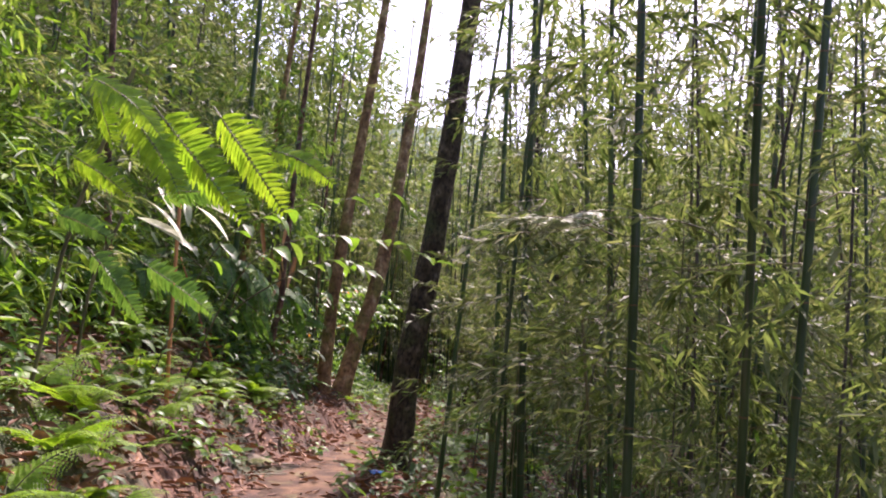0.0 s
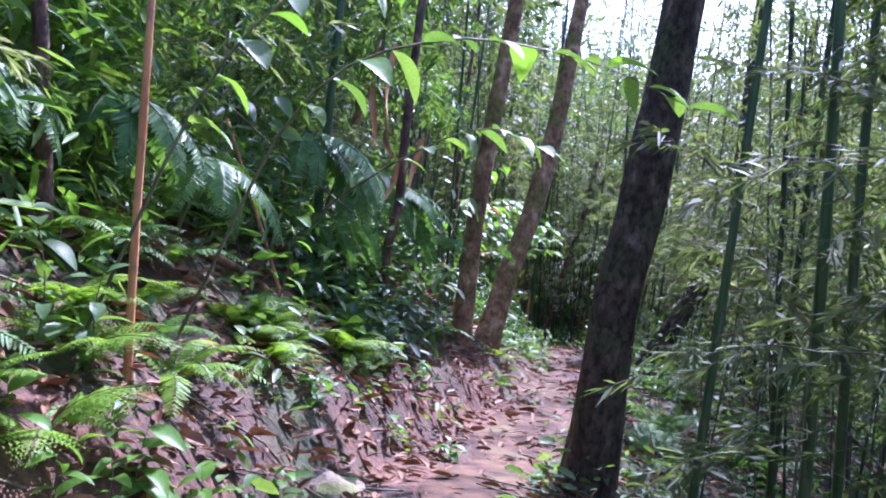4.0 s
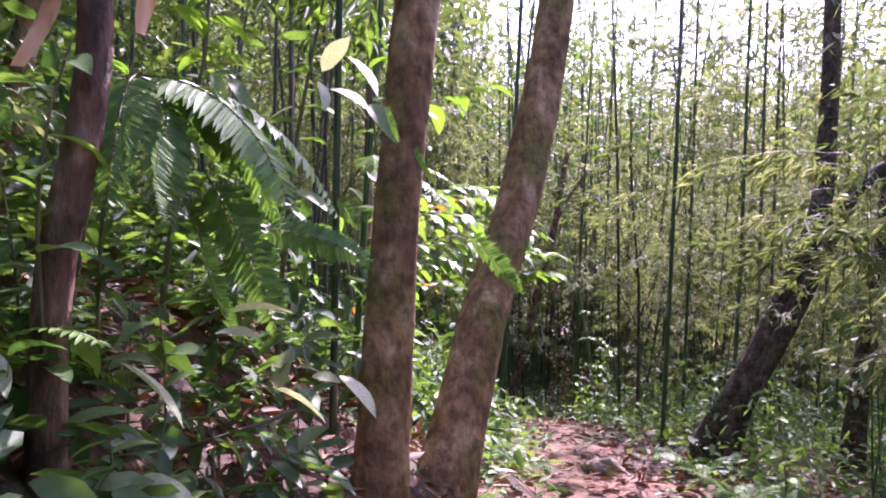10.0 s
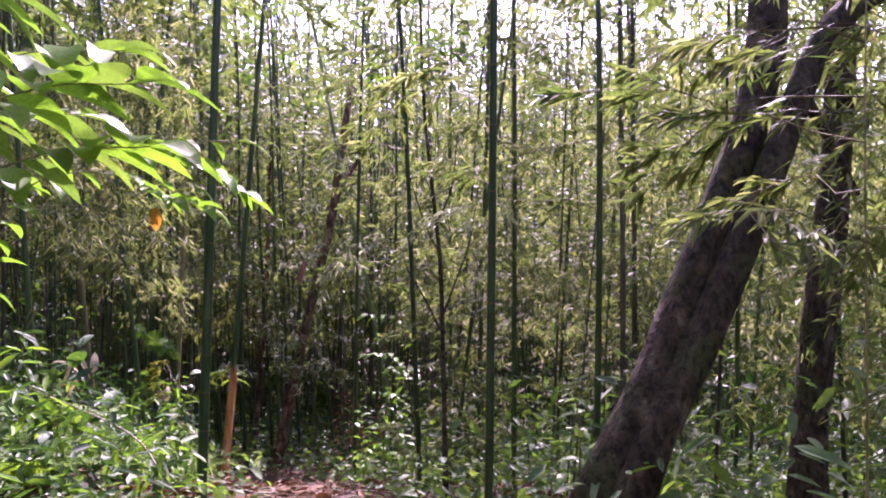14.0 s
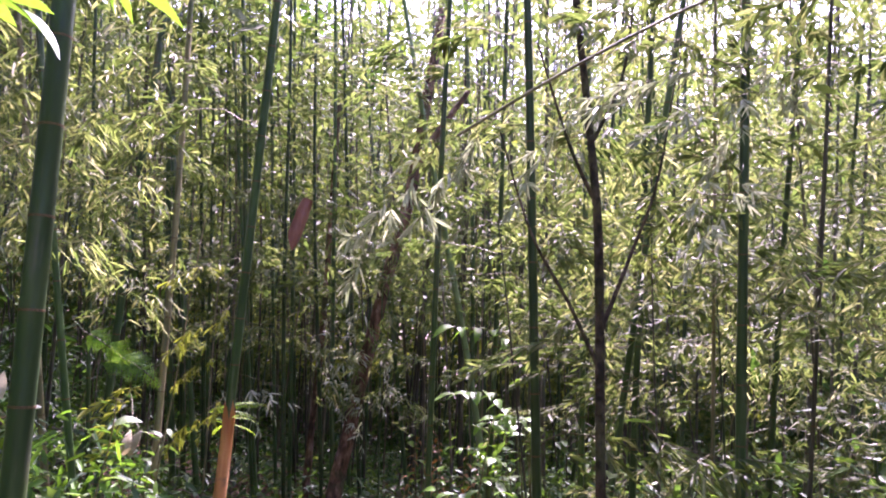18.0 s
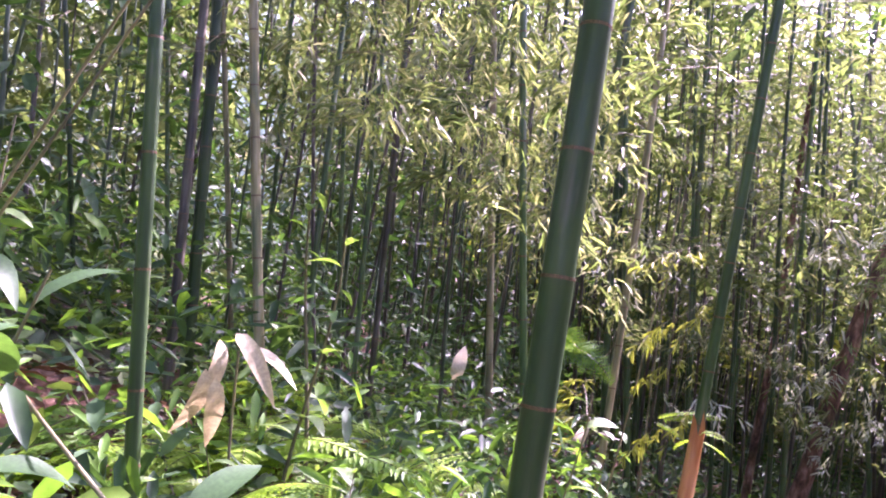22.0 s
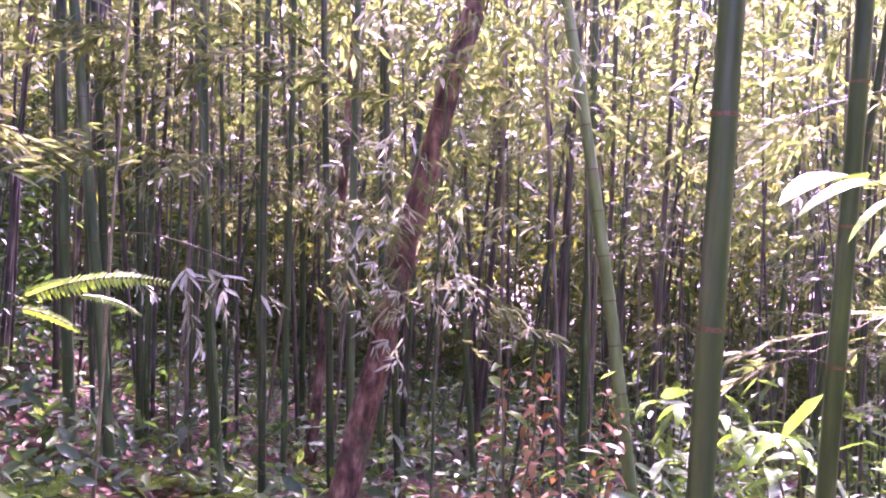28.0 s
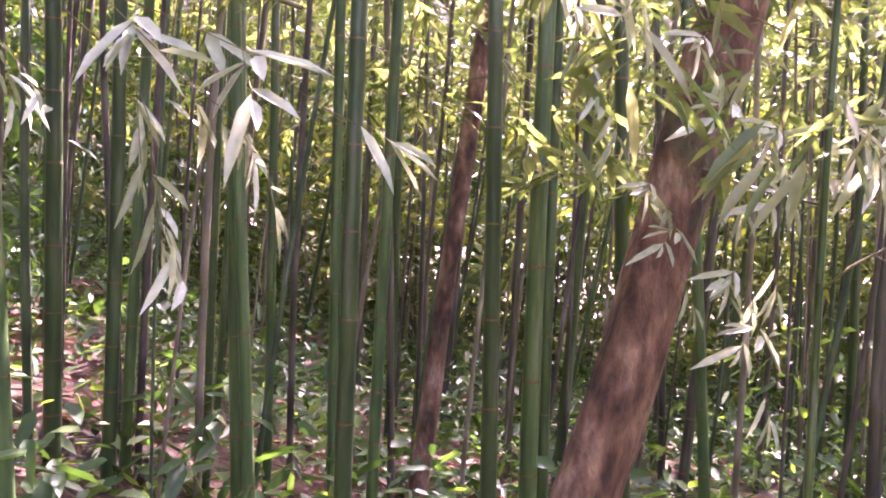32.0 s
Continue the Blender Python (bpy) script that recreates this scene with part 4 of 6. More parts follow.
tree([(0.5, 18.13, -0.95), (0.74, 18.13, -0.42), (1.13, 18.12, 0.34), (1.46, 18.1, 1.15), (1.68, 18.1, 1.8), (1.76, 18.1, 2.6), (1.8, 18.2, 5.5), (1.9, 18.4, 8.0)], 0.125, 0.05, M_BARK_DARK,
     "leaning twin-stemmed tree with rough dark bark", 5, ((1.9, 18.4, 8.2), (1.8, 1.8, 1.2), 600), 4, 0.3,
     more=[([(0.76, 18.02, -0.95), (1.0, 18.01, -0.15), (1.34, 17.99, 0.55), (1.68, 17.97, 1.35), (2.03, 17.97, 2.1), (2.6, 17.9, 2.45), (3.1, 17.8, 2.6)], 0.12, 0.05)],
     limbs=[([(1.85, 17.97, 1.75), (2.1, 18.1, 1.5), (2.3, 18.2, 1.25)], 0.03, 0.018)])
tree([(0.4, 21.35, -0.95), (0.38, 21.35, -0.1), (0.35, 21.35, 0.94), (0.31, 21.35, 1.35), (0.2, 21.4, 2.4), (0.15, 21.4, 3.6)], 0.025, 0.012, M_BARK_DARK,
     "slim dark sapling with forked branches in the grove", 14, ((0.2, 21.4, 3.4), (0.9, 0.9, 0.7), 160), 0, 0.2,
     limbs=[([(0.37, 21.35, 0.35), (0.22, 21.35, 0.65), (0.05, 21.35, 0.95), (-0.1, 21.35, 1.4)], 0.008, 0.004), ([(0.36, 21.35, 0.5), (0.5, 21.4, 0.85), (0.62, 21.4, 1.2), (0.7, 21.4, 1.7)], 0.009, 0.004), ([(0.33, 21.35, 1.1), (0.2, 21.3, 1.35), (0.05, 21.3, 1.8)], 0.008, 0.004), ([(0.31, 21.35, 1.35), (0.45, 21.35, 1.7), (0.5, 21.35, 2.2)], 0.008, 0.004)])
tree([(2.45, 19.08, -1.0), (2.55, 19.07, 0.2), (2.77, 19.05, 2.17), (2.9, 19.1, 5.5)], 0.12, 0.07, M_BARK_DARK, "dark tree trunk among the bamboo leaves", 6, ((2.9, 19.1, 6.5), (1.8, 1.8, 1.2), 500))
tree([(-1.58, 27.2, -2.1), (-1.44, 27.2, -1.25), (-1.37, 27.2, -0.95), (-1.26, 27.2, -0.35), (-1.1, 27.2, 0.4), (-0.97, 27.2, 1.05), (-0.76, 27.22, 1.95), (-0.45, 27.4, 4.3)], 0.092, 0.05, M_BARK_RED,
     "leaning reddish-brown tree trunk with peeling bark", 7, ((-0.3, 27.5, 6.0), (1.6, 1.6, 1.2), 400), 2, 0.15,
     limbs=[([(-0.76, 27.22, 1.9), (-0.6, 27.3, 2.5), (-0.1, 27.4, 3.3)], 0.05, 0.03)])
tree([(-2.47, 15.65, 0.2), (-2.45, 15.65, 1.2), (-2.5, 15.7, 3.0), (-2.4, 15.9, 6.0)], 0.034, 0.02, M_BARK_RED, "thin orange-brown sapling trunk behind the ferns", 12, ((-2.4, 15.9, 6.2), (1.0, 1.0, 0.8), 240), 0, 0.2)
tree([(-2.12, 29.09, -2.15), (-2.09, 29.09, -1.73), (-2.04, 29.1, -0.78), (-1.96, 29.1, 0.6), (-1.9, 29.1, 3.5)], 0.05, 0.03, M_BARK_RED, "thin orange-brown trunk among the culms", 8, ((-1.9, 29.1, 4.5), (1.0, 1.0, 0.8), 200), 0, 0.2)
tree([(-3.03, 7.50, 0.87), (-3.13, 7.52, 1.66), (-3.29, 7.54, 2.85), (-3.54, 7.63, 5.84)], 0.04, 0.025, M_BARK_RED, "thin brown tree trunk above the bank", 9, ((-3.55, 7.64, 6.04), (1.4, 1.4, 1.0), 350), 0, 0.2)
tree([(-3.3, 12.38, 0.95), (-3.15, 12.4, 2.0), (-2.9, 12.5, 3.5), (-2.7, 12.6, 6.5)], 0.055, 0.035, M_BARK, "slim leaning brown trunk behind the ferns", 10, ((-2.7, 12.6, 6.8), (1.4, 1.4, 1.0), 350), 0, 0.2)


# ---------------------------------------------------------------- ferns
def frond_mesh(seed, mat, pairs=24, span=1.0, pinna=0.16, droop=0.75, rise=0.5, slim=0.24):
    """A once-divided frond along +x."""
    r = np.random.default_rng(seed)
    n = 12
    t = np.linspace(0, 1, n)
    line = np.stack([span * (t - 0.12 * t * t), 0.06 * span * np.sin(2.5 * t), span * (rise * t - droop * t * t)], 1)
    pieces = [(*tube(line, 0.005 * (1.05 - 0.85 * t), 3), 1)]
    pos, way, L, up = [], [], [], []
    for k in range(pairs):
        u = 0.12 + 0.86 * k / pairs
        f = u * (n - 1)
        b = line[int(f)] * (1 - f % 1) + line[min(int(f) + 1, n - 1)] * (f % 1)
        tg = unit(line[min(int(f) + 1, n - 1)] - line[int(f)])
        ln = pinna * (1 - ((u - 0.35) / 0.72) ** 2) * r.uniform(0.85, 1.1)
        side = unit(np.cross(tg, [0, 0, 1.0]))
        for sg in (1, -1):
            pos.append(b)
            way.append(side * sg + tg * 0.42 + np.array([0, 0, -0.22]) + r.normal(0, 0.07, 3))
            up.append(np.cross(side, tg) + r.normal(0, 0.1, 3))
            L.append(max(ln, 0.015))
    L = np.array(L)
    pieces.append((*leaf_blades(pos, way, np.array(up), L, L * slim + 0.004, 0.16, 0.1, 0.3), 0))
    v, q, s = gather(*pieces)
    return quad_mesh("frond", v, q, [mat, M_TWIG], s)


def lacy_frond_mesh(seed, mat, pairs=14, span=1.0, pinna=0.34, droop=0.5, rise=0.42):
    """A twice-divided, triangular frond along +x."""
    r = np.random.default_rng(seed)
    n = 12
    t = np.linspace(0, 1, n)
    line = np.stack([span * (t - 0.1 * t * t), 0.05 * span * np.sin(2.2 * t), span * (rise * t - droop * t * t)], 1)
    pieces = [(*tube(line, 0.006 * (1.05 - 0.85 * t), 3), 1)]
    pos, way, L, W, up = [], [], [], [], []
    for k in range(pairs):
        u = 0.2 + 0.78 * k / pairs
        f = u * (n - 1)
        b = line[int(f)] * (1 - f % 1) + line[min(int(f) + 1, n - 1)] * (f % 1)
        tg = unit(line[min(int(f) + 1, n - 1)] - line[int(f)])
        ln = max(pinna * (1.08 - u) * 1.15 * r.uniform(0.9, 1.1), 0.03)
        side = unit(np.cross(tg, [0, 0, 1.0]))
        for sg in (1, -1):
            d = unit(side * sg + tg * 0.5 + np.array([0, 0, -0.15]) + r.normal(0, 0.05, 3))
            nor = np.cross(side, tg)
            m = max(4, int(ln / 0.033))
            for j in range(m):
                w = (j + 0.6) / m
                s2 = unit(np.cross(d, nor))
                small = ln * 0.25 * (1.08 - w) + 0.01
                for sh in (1, -1):
                    pos.append(b + d * ln * w + np.array([0, 0, -0.18]) * ln * w * w)
                    way.append(s2 * sh + d * 0.7)
                    up.append(nor + r.normal(0, 0.12, 3))
                    L.append(small)
                    W.append(small * 0.58)
    pieces.append((*flat_blades(pos, way, np.array(up), L, W), 0))
    v, q, s = gather(*pieces)
    return quad_mesh("frond", v, q, [mat, M_TWIG], s)


FRONDS = [frond_mesh(s, M_FERN) for s in range(4)]
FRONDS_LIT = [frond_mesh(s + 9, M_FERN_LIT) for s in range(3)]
HANGING = [frond_mesh(s + 20, M_FERN_DEEP, 30, 1.0, 0.16, 0.6, 0.3, 0.24) for s in range(4)]
THIN_FRONDS = [frond_mesh(s + 70, M_FERN_LIT, 30, 1.0, 0.085, 0.3, 0.2) for s in range(2)]
TOOTHED = [frond_mesh(s + 50, M_FERN_DEEP, 22, 1.0, 0.15, 0.22, 0.1, 0.32) for s in range(3)]
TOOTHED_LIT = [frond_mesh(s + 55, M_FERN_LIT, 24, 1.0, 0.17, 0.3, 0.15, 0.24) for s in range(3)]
LACY = [lacy_frond_mesh(s, M_FERN) for s in range(3)]
LACY_PALE = [lacy_frond_mesh(s + 9, M_GREY) for s in range(2)]
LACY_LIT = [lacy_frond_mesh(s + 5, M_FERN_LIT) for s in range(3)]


def fern(x, y, z=None, n=7, span=0.6, fronds=None, label="", start=0.0, sweep=360.0, up=(-35, -5)):
    z = ground_z(x, y) - 0.01 if z is None else z
    ob = thing("fern", x, y, z, label or "green fern with arching fronds on the forest floor", "fern", "ferns of the undergrowth")
    for k in range(n):
        az = start + sweep * (k + rnd.uniform(-0.25, 0.25)) / n
        s = span * rnd.uniform(0.8, 1.15)
        tagged(part("frond", rnd.choice(fronds or FRONDS), ob, pose(0, 0, 0, rnd.uniform(-12, 12), rnd.uniform(*up), az) @ Matrix.Diagonal((s, s, s, 1))), kind="stuff")
    return ob


def frond_between(parent, a, b, mesh, roll=0):
    """Lays a frond or branch so that it runs from a to b (world places) under its parent."""
    a, b = Vector(a), Vector(b)
    way = b - a
    m = Matrix.Translation(a) @ way.to_track_quat("X", "Z").to_matrix().to_4x4() @ pose(0, 0, 0, roll)
    s = way.length
    return tagged(part("frond" if mesh.name.startswith("frond") else "leafy_branch", mesh, parent, parent.matrix_basis.inverted() @ m @ Matrix.Diagonal((s, s, s, 1))), kind="stuff")


# ---------------------------------------------------------------- broad-leaved plants
def blade_mesh(seed, mat, width=0.4, curl=0.25, name="leaf"):
    """One broad leaf of length 1 along +x: pointed, folded along its rib, bending down."""
    r = random.Random(seed)
    n = 8
    v, q = [], []
    tw = r.uniform(-0.25, 0.25)
    for k in range(n):
        u = k / (n - 1)
        w = width * 0.5 * (math.sin(math.pi * min(1, u ** 0.8)) ** 0.75) * (1 + 0.05 * math.sin(9 * u + seed)) + 0.004
        z = 0.22 * u - curl * 1.6 * u * u
        t = tw * u
        v += [(u, -w * math.cos(t), z + w * 0.28 - w * math.sin(t)), (u, 0, z), (u, w * math.cos(t), z + w * 0.28 + w * math.sin(t))]
        if k:
            i = k * 3
            q += [(i - 3, i - 2, i + 1, i), (i - 2, i - 1, i + 2, i + 1)]
    return quad_mesh(name, v, q, [mat])


LEAVES = [blade_mesh(s, M_BROAD, rw, c) for s, (rw, c) in enumerate([(0.42, 0.2), (0.36, 0.35), (0.5, 0.28), (0.3, 0.4)])]
# Broad leaves with shade already in their dark colour.
LEAVES_SHADED = [blade_mesh(s + 70, M_LEAF_SHADED, rw, c) for s, (rw, c) in enumerate([(0.42, 0.2), (0.5, 0.3), (0.34, 0.35)])]
LEAVES_LIT = [blade_mesh(s + 10, M_BROAD_LIT, rw, c) for s, (rw, c) in enumerate([(0.42, 0.2), (0.5, 0.3), (0.36, 0.35)])]
LEAVES_PALE = [blade_mesh(s + 20, M_PALE, rw, c) for s, (rw, c) in enumerate([(0.4, 0.5), (0.3, 0.7)])]
LEAVES_ORANGE = [blade_mesh(s + 30, M_ORANGE, 0.5, 0.3) for s in range(2)]
PALM_LEAVES = [blade_mesh(s + 60, M_GREY, 0.22, 0.12, "frond") for s in range(3)]
LEAVES_RUST = [blade_mesh(s + 34, M_RUST, 0.42, 0.5) for s in range(3)]
GREY_LEAVES = [blade_mesh(s + 64, M_GREY, 0.42, 0.15) for s in range(2)]


def stalk_mesh(seed):
    """A thin crooked stalk of height 1."""
    r = np.random.default_rng(seed)
    t = np.linspace(0, 1, 8)
    p = np.stack([0.1 * np.sin(3 * t + seed) * t, 0.1 * np.sin(2 * t + 2 * seed) * t, t], 1)
    return quad_mesh("stem", *tube(p, 0.007 * (1.1 - 0.7 * t), 5), [M_TWIG]), p


STALKS = [stalk_mesh(s) for s in range(5)]


def plant(x, y, h=0.5, n=9, size=0.13, leaves=None, label="", z=None, whole=False, name="shrub", lean=(0, 0)):
    """A small plant: one stalk, leaves set round it, smaller towards its top."""
    z = ground_z(x, y) - 0.02 if z is None else z
    ob = thing(name, x, y, z, label or "small green broad-leaved plant in the undergrowth", "plant", "broad-leaved plants of the undergrowth", rnd.uniform(0, 360) if not any(lean) else 0)
    me, p = rnd.choice(STALKS)
    tilt, far = leaning(*lean)
    part("stem", me, ob, tilt @ Matrix.Diagonal((h, h, h * far, 1)))
    for k in range(n):
        u = (0.1 if whole else 0.45) + (0.9 if whole else 0.55) * (k + 0.5) / n
        f = u * 7
        c = p[int(f)] * (1 - f % 1) + p[min(int(f) + 1, 7)] * (f % 1)
        c = (tilt @ Vector((c[0], c[1], c[2] * far))) * h
        s = size * rnd.uniform(0.7, 1.25) * (1.1 - 0.35 * u)
        part("leaf", rnd.choice(leaves or LEAVES), ob, pose(c[0], c[1], c[2], rnd.uniform(-20, 20), rnd.uniform(-35, 25), k * 137.5 + rnd.uniform(-25, 25)) @ Matrix.Diagonal((s, s, s, 1)))
    return ob


def leafy_stem(points, n, size, leaves, label, r=0.008, spread=48, name="leafy_stem", first=0.25):
    """An arching stem with leaves in two rows."""
    base = Vector(points[0])
    line = bow([Vector(p) - base for p in points], 16)
    ob = thing(name, *base, label, "plant")
    t = np.linspace(0, 1, 16)
    stem = part("stem", quad_mesh("stem", *tube(line, r * (1.1 - 0.8 * t), 5), [M_TWIG]), ob)
    for k in range(n):
        u = first + (1 - first) * k / max(1, n - 1)
        f = min(u * 15, 14.99)
        c = line[int(f)] * (1 - f % 1) + line[int(f) + 1] * (f % 1)
        tg = line[int(f) + 1] - line[int(f)]
        az = math.degrees(math.atan2(tg[1], tg[0])) + (spread if k % 2 else -spread) * (0.25 if k == n - 1 else 1)
        s = size * rnd.uniform(0.8, 1.15)
        part("leaf", rnd.choice(leaves), stem, pose(*c, rnd.uniform(-18, 18), rnd.uniform(-8, 28), az + rnd.uniform(-10, 10)) @ Matrix.Diagonal((s, s, s, 1)))
    return ob


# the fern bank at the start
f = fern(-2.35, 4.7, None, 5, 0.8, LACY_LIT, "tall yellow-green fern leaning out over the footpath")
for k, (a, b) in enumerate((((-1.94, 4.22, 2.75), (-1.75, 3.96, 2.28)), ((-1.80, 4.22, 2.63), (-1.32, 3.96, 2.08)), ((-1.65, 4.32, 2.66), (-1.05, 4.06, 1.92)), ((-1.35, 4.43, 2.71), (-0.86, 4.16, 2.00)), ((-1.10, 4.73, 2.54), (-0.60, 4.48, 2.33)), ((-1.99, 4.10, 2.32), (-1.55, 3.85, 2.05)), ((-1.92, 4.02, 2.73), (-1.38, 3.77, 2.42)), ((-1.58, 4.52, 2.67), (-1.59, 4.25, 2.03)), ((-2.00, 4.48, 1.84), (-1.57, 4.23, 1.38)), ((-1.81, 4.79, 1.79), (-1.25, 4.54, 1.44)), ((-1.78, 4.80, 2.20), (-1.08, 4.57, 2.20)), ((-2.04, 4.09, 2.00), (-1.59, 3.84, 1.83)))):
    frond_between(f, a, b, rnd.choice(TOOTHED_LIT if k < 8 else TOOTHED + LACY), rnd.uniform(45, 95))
part("stem", quad_mesh("stem", *tube(bow([(0, 0, 0), (0.15, -0.05, 1.0), (0.45, -0.1, 2.0)], 8), 0.012, 6), [M_TWIG]), f)
f = thing("palm_leaves", -2.5, 5.6, ground_z(-2.5, 5.6), "broad pale yellow-green palm-like leaves above the bank", "palm")
part("stem", quad_mesh("stem", *tube(bow([(0, 0, -0.02), (0.05, 0, 0.7), (0.2, 0.05, 1.2)], 8), 0.012, 6), [M_TWIG]), f)
for a, b in (((-2.44, 6.27, 2.15), (-1.93, 6.16, 1.90)), ((-2.40, 6.28, 2.30), (-2.02, 6.16, 1.96)), ((-2.05, 6.32, 2.33), (-1.59, 6.20, 2.16)), ((-2.02, 6.32, 2.29), (-1.68, 6.19, 2.01)), ((-2.08, 6.32, 2.31), (-1.99, 6.16, 2.10)), ((-2.31, 6.29, 2.41), (-2.10, 6.15, 2.15)), ((-2.00, 6.32, 2.39), (-1.62, 6.20, 2.26))):
    frond_between(f, a, b, rnd.choice(PALM_LEAVES), rnd.uniform(-30, 30))
leafy_stem([(-2.50, 6.96, 0.62), (-2.08, 7.21, 1.94), (-1.51, 7.32, 2.40), (-0.57, 7.93, 2.72)], 13, 0.27, LEAVES + LEAVES_LIT, "arching leafy stem reaching over the footpath")
leafy_stem([(-2.30, 7.47, 0.72), (-1.87, 7.60, 1.84), (-1.26, 7.71, 2.20), (-0.60, 8.11, 2.23), (-0.08, 8.35, 2.09)], 15, 0.26, LEAVES_LIT + LEAVES, "long arching stem with lance-shaped leaves over the footpath")
leafy_stem([(-2.9, 10.1, 0.85), (-2.46, 10.1, 1.45), (-1.46, 9.93, 2.05), (-0.87, 9.86, 1.94)], 12, 0.27, LEAVES, "arching dark stem with broad leaves crossing the footpath", 0.012, first=0.45)
f = fern(1.15, 4.7, None, 5, 0.9, LACY_PALE, "pale fern growing among the bamboo")
for a, b in (((1.01, 4.47, 2.18), (-0.09, 4.44, 2.11)), ((1.00, 4.52, 2.33), (0.32, 4.31, 1.99)), ((1.11, 4.52, 2.24), (1.61, 4.32, 2.28))):
    frond_between(f, a, b, rnd.choice(LACY_PALE))
part("stem", quad_mesh("stem", *tube(bow([(0, 0, 0), (-0.1, 0, 1.2), (-0.25, 0, 2.3)], 8), 0.01, 6), [M_TWIG]), f)
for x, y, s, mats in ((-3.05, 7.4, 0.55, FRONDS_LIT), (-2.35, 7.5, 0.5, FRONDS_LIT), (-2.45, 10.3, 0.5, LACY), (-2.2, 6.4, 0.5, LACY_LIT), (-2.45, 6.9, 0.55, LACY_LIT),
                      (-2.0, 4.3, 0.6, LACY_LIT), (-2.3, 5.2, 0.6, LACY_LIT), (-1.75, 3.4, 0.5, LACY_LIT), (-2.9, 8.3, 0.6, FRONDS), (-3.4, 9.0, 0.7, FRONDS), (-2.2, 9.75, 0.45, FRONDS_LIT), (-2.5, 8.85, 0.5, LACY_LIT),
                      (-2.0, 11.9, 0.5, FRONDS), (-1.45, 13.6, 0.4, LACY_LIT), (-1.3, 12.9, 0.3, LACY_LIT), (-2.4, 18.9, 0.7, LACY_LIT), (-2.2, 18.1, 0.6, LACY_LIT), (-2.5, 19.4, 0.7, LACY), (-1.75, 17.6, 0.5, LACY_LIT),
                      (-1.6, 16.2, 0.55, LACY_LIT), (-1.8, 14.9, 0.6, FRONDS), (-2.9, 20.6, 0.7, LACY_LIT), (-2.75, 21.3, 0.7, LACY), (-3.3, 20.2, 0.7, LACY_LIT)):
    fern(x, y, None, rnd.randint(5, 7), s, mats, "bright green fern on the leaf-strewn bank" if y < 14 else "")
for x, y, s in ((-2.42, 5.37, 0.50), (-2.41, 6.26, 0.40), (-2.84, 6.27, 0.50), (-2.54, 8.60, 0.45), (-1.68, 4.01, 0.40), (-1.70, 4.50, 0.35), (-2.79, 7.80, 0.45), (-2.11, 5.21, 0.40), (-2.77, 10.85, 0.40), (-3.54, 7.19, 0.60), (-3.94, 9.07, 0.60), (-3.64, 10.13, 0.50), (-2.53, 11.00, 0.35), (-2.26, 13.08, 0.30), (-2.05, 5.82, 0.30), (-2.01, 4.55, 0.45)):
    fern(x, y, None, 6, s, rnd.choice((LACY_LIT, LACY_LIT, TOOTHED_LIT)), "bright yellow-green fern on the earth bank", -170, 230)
# drooping ferns over the dark hollow of the bank
for x, y, z, s in ((-3.4, 9.5, 1.75, 0.75), (-2.7, 11.0, 1.75, 0.8), (-2.85, 8.7, 1.6, 0.7), (-2.45, 11.9, 1.65, 0.8), (-3.2, 8.2, 1.9, 0.8), (-2.95, 10.6, 2.0, 0.9), (-3.3, 7.2, 1.9, 0.8)):
    o = fern(x, y, z, 6, s, HANGING, "large fern with drooping fronds on the steep bank", -80, 170, (10, 48))
    part("stem", quad_mesh("stem", *tube(bow([(-0.25, 0.1, ground_z(x - 0.25, y + 0.1) - z - 0.02), (-0.15, 0.05, -0.3), (0, 0, 0)], 7), 0.014, 6), [M_TWIG]), o)
o = thing("fern", *(-2.95, 9.6, ground_z(-2.95, 9.6)), "huge dark green fern with hanging toothed leaflets", "fern", "ferns of the undergrowth")
part("stem", quad_mesh("stem", *tube(bow([(0, 0, -0.02)] + [tuple(Vector(p) - o.matrix_basis.translation) for p in ((-3.42, 9.78, 2.06), (-2.99, 10.19, 1.76), (-2.39, 10.48, 1.32))], 14), 0.009, 5), [M_TWIG]), o)
for a, b in (((-2.95, 10.35, 1.40), (-2.79, 10.29, 0.99)), ((-2.77, 10.39, 1.36), (-2.53, 10.35, 0.87)), ((-2.59, 10.43, 1.33), (-2.37, 10.38, 0.81)), ((-2.46, 10.46, 1.33), (-2.27, 10.41, 0.86)), ((-2.38, 10.48, 1.31), (-2.14, 10.43, 0.85)), ((-3.15, 10.31, 1.80), (-2.85, 10.27, 1.52)), ((-3.40, 10.25, 1.95), (-3.31, 10.17, 1.65)), ((-3.53, 10.22, 2.04), (-3.42, 10.14, 1.78)), ((-3.25, 10.28, 1.87), (-3.15, 10.20, 1.61)), ((-3.05, 10.33, 1.76), (-2.90, 10.26, 1.44)), ((-2.83, 10.12, 1.00), (-2.69, 10.05, 0.63)), ((-2.72, 10.15, 0.96), (-2.57, 10.08, 0.60)), ((-2.63, 10.17, 0.92), (-2.46, 10.10, 0.60)), ((-2.78, 10.14, 1.11), (-2.84, 10.02, 0.91))):
    frond_between(o, a, b, rnd.choice(TOOTHED), rnd.uniform(60, 115))
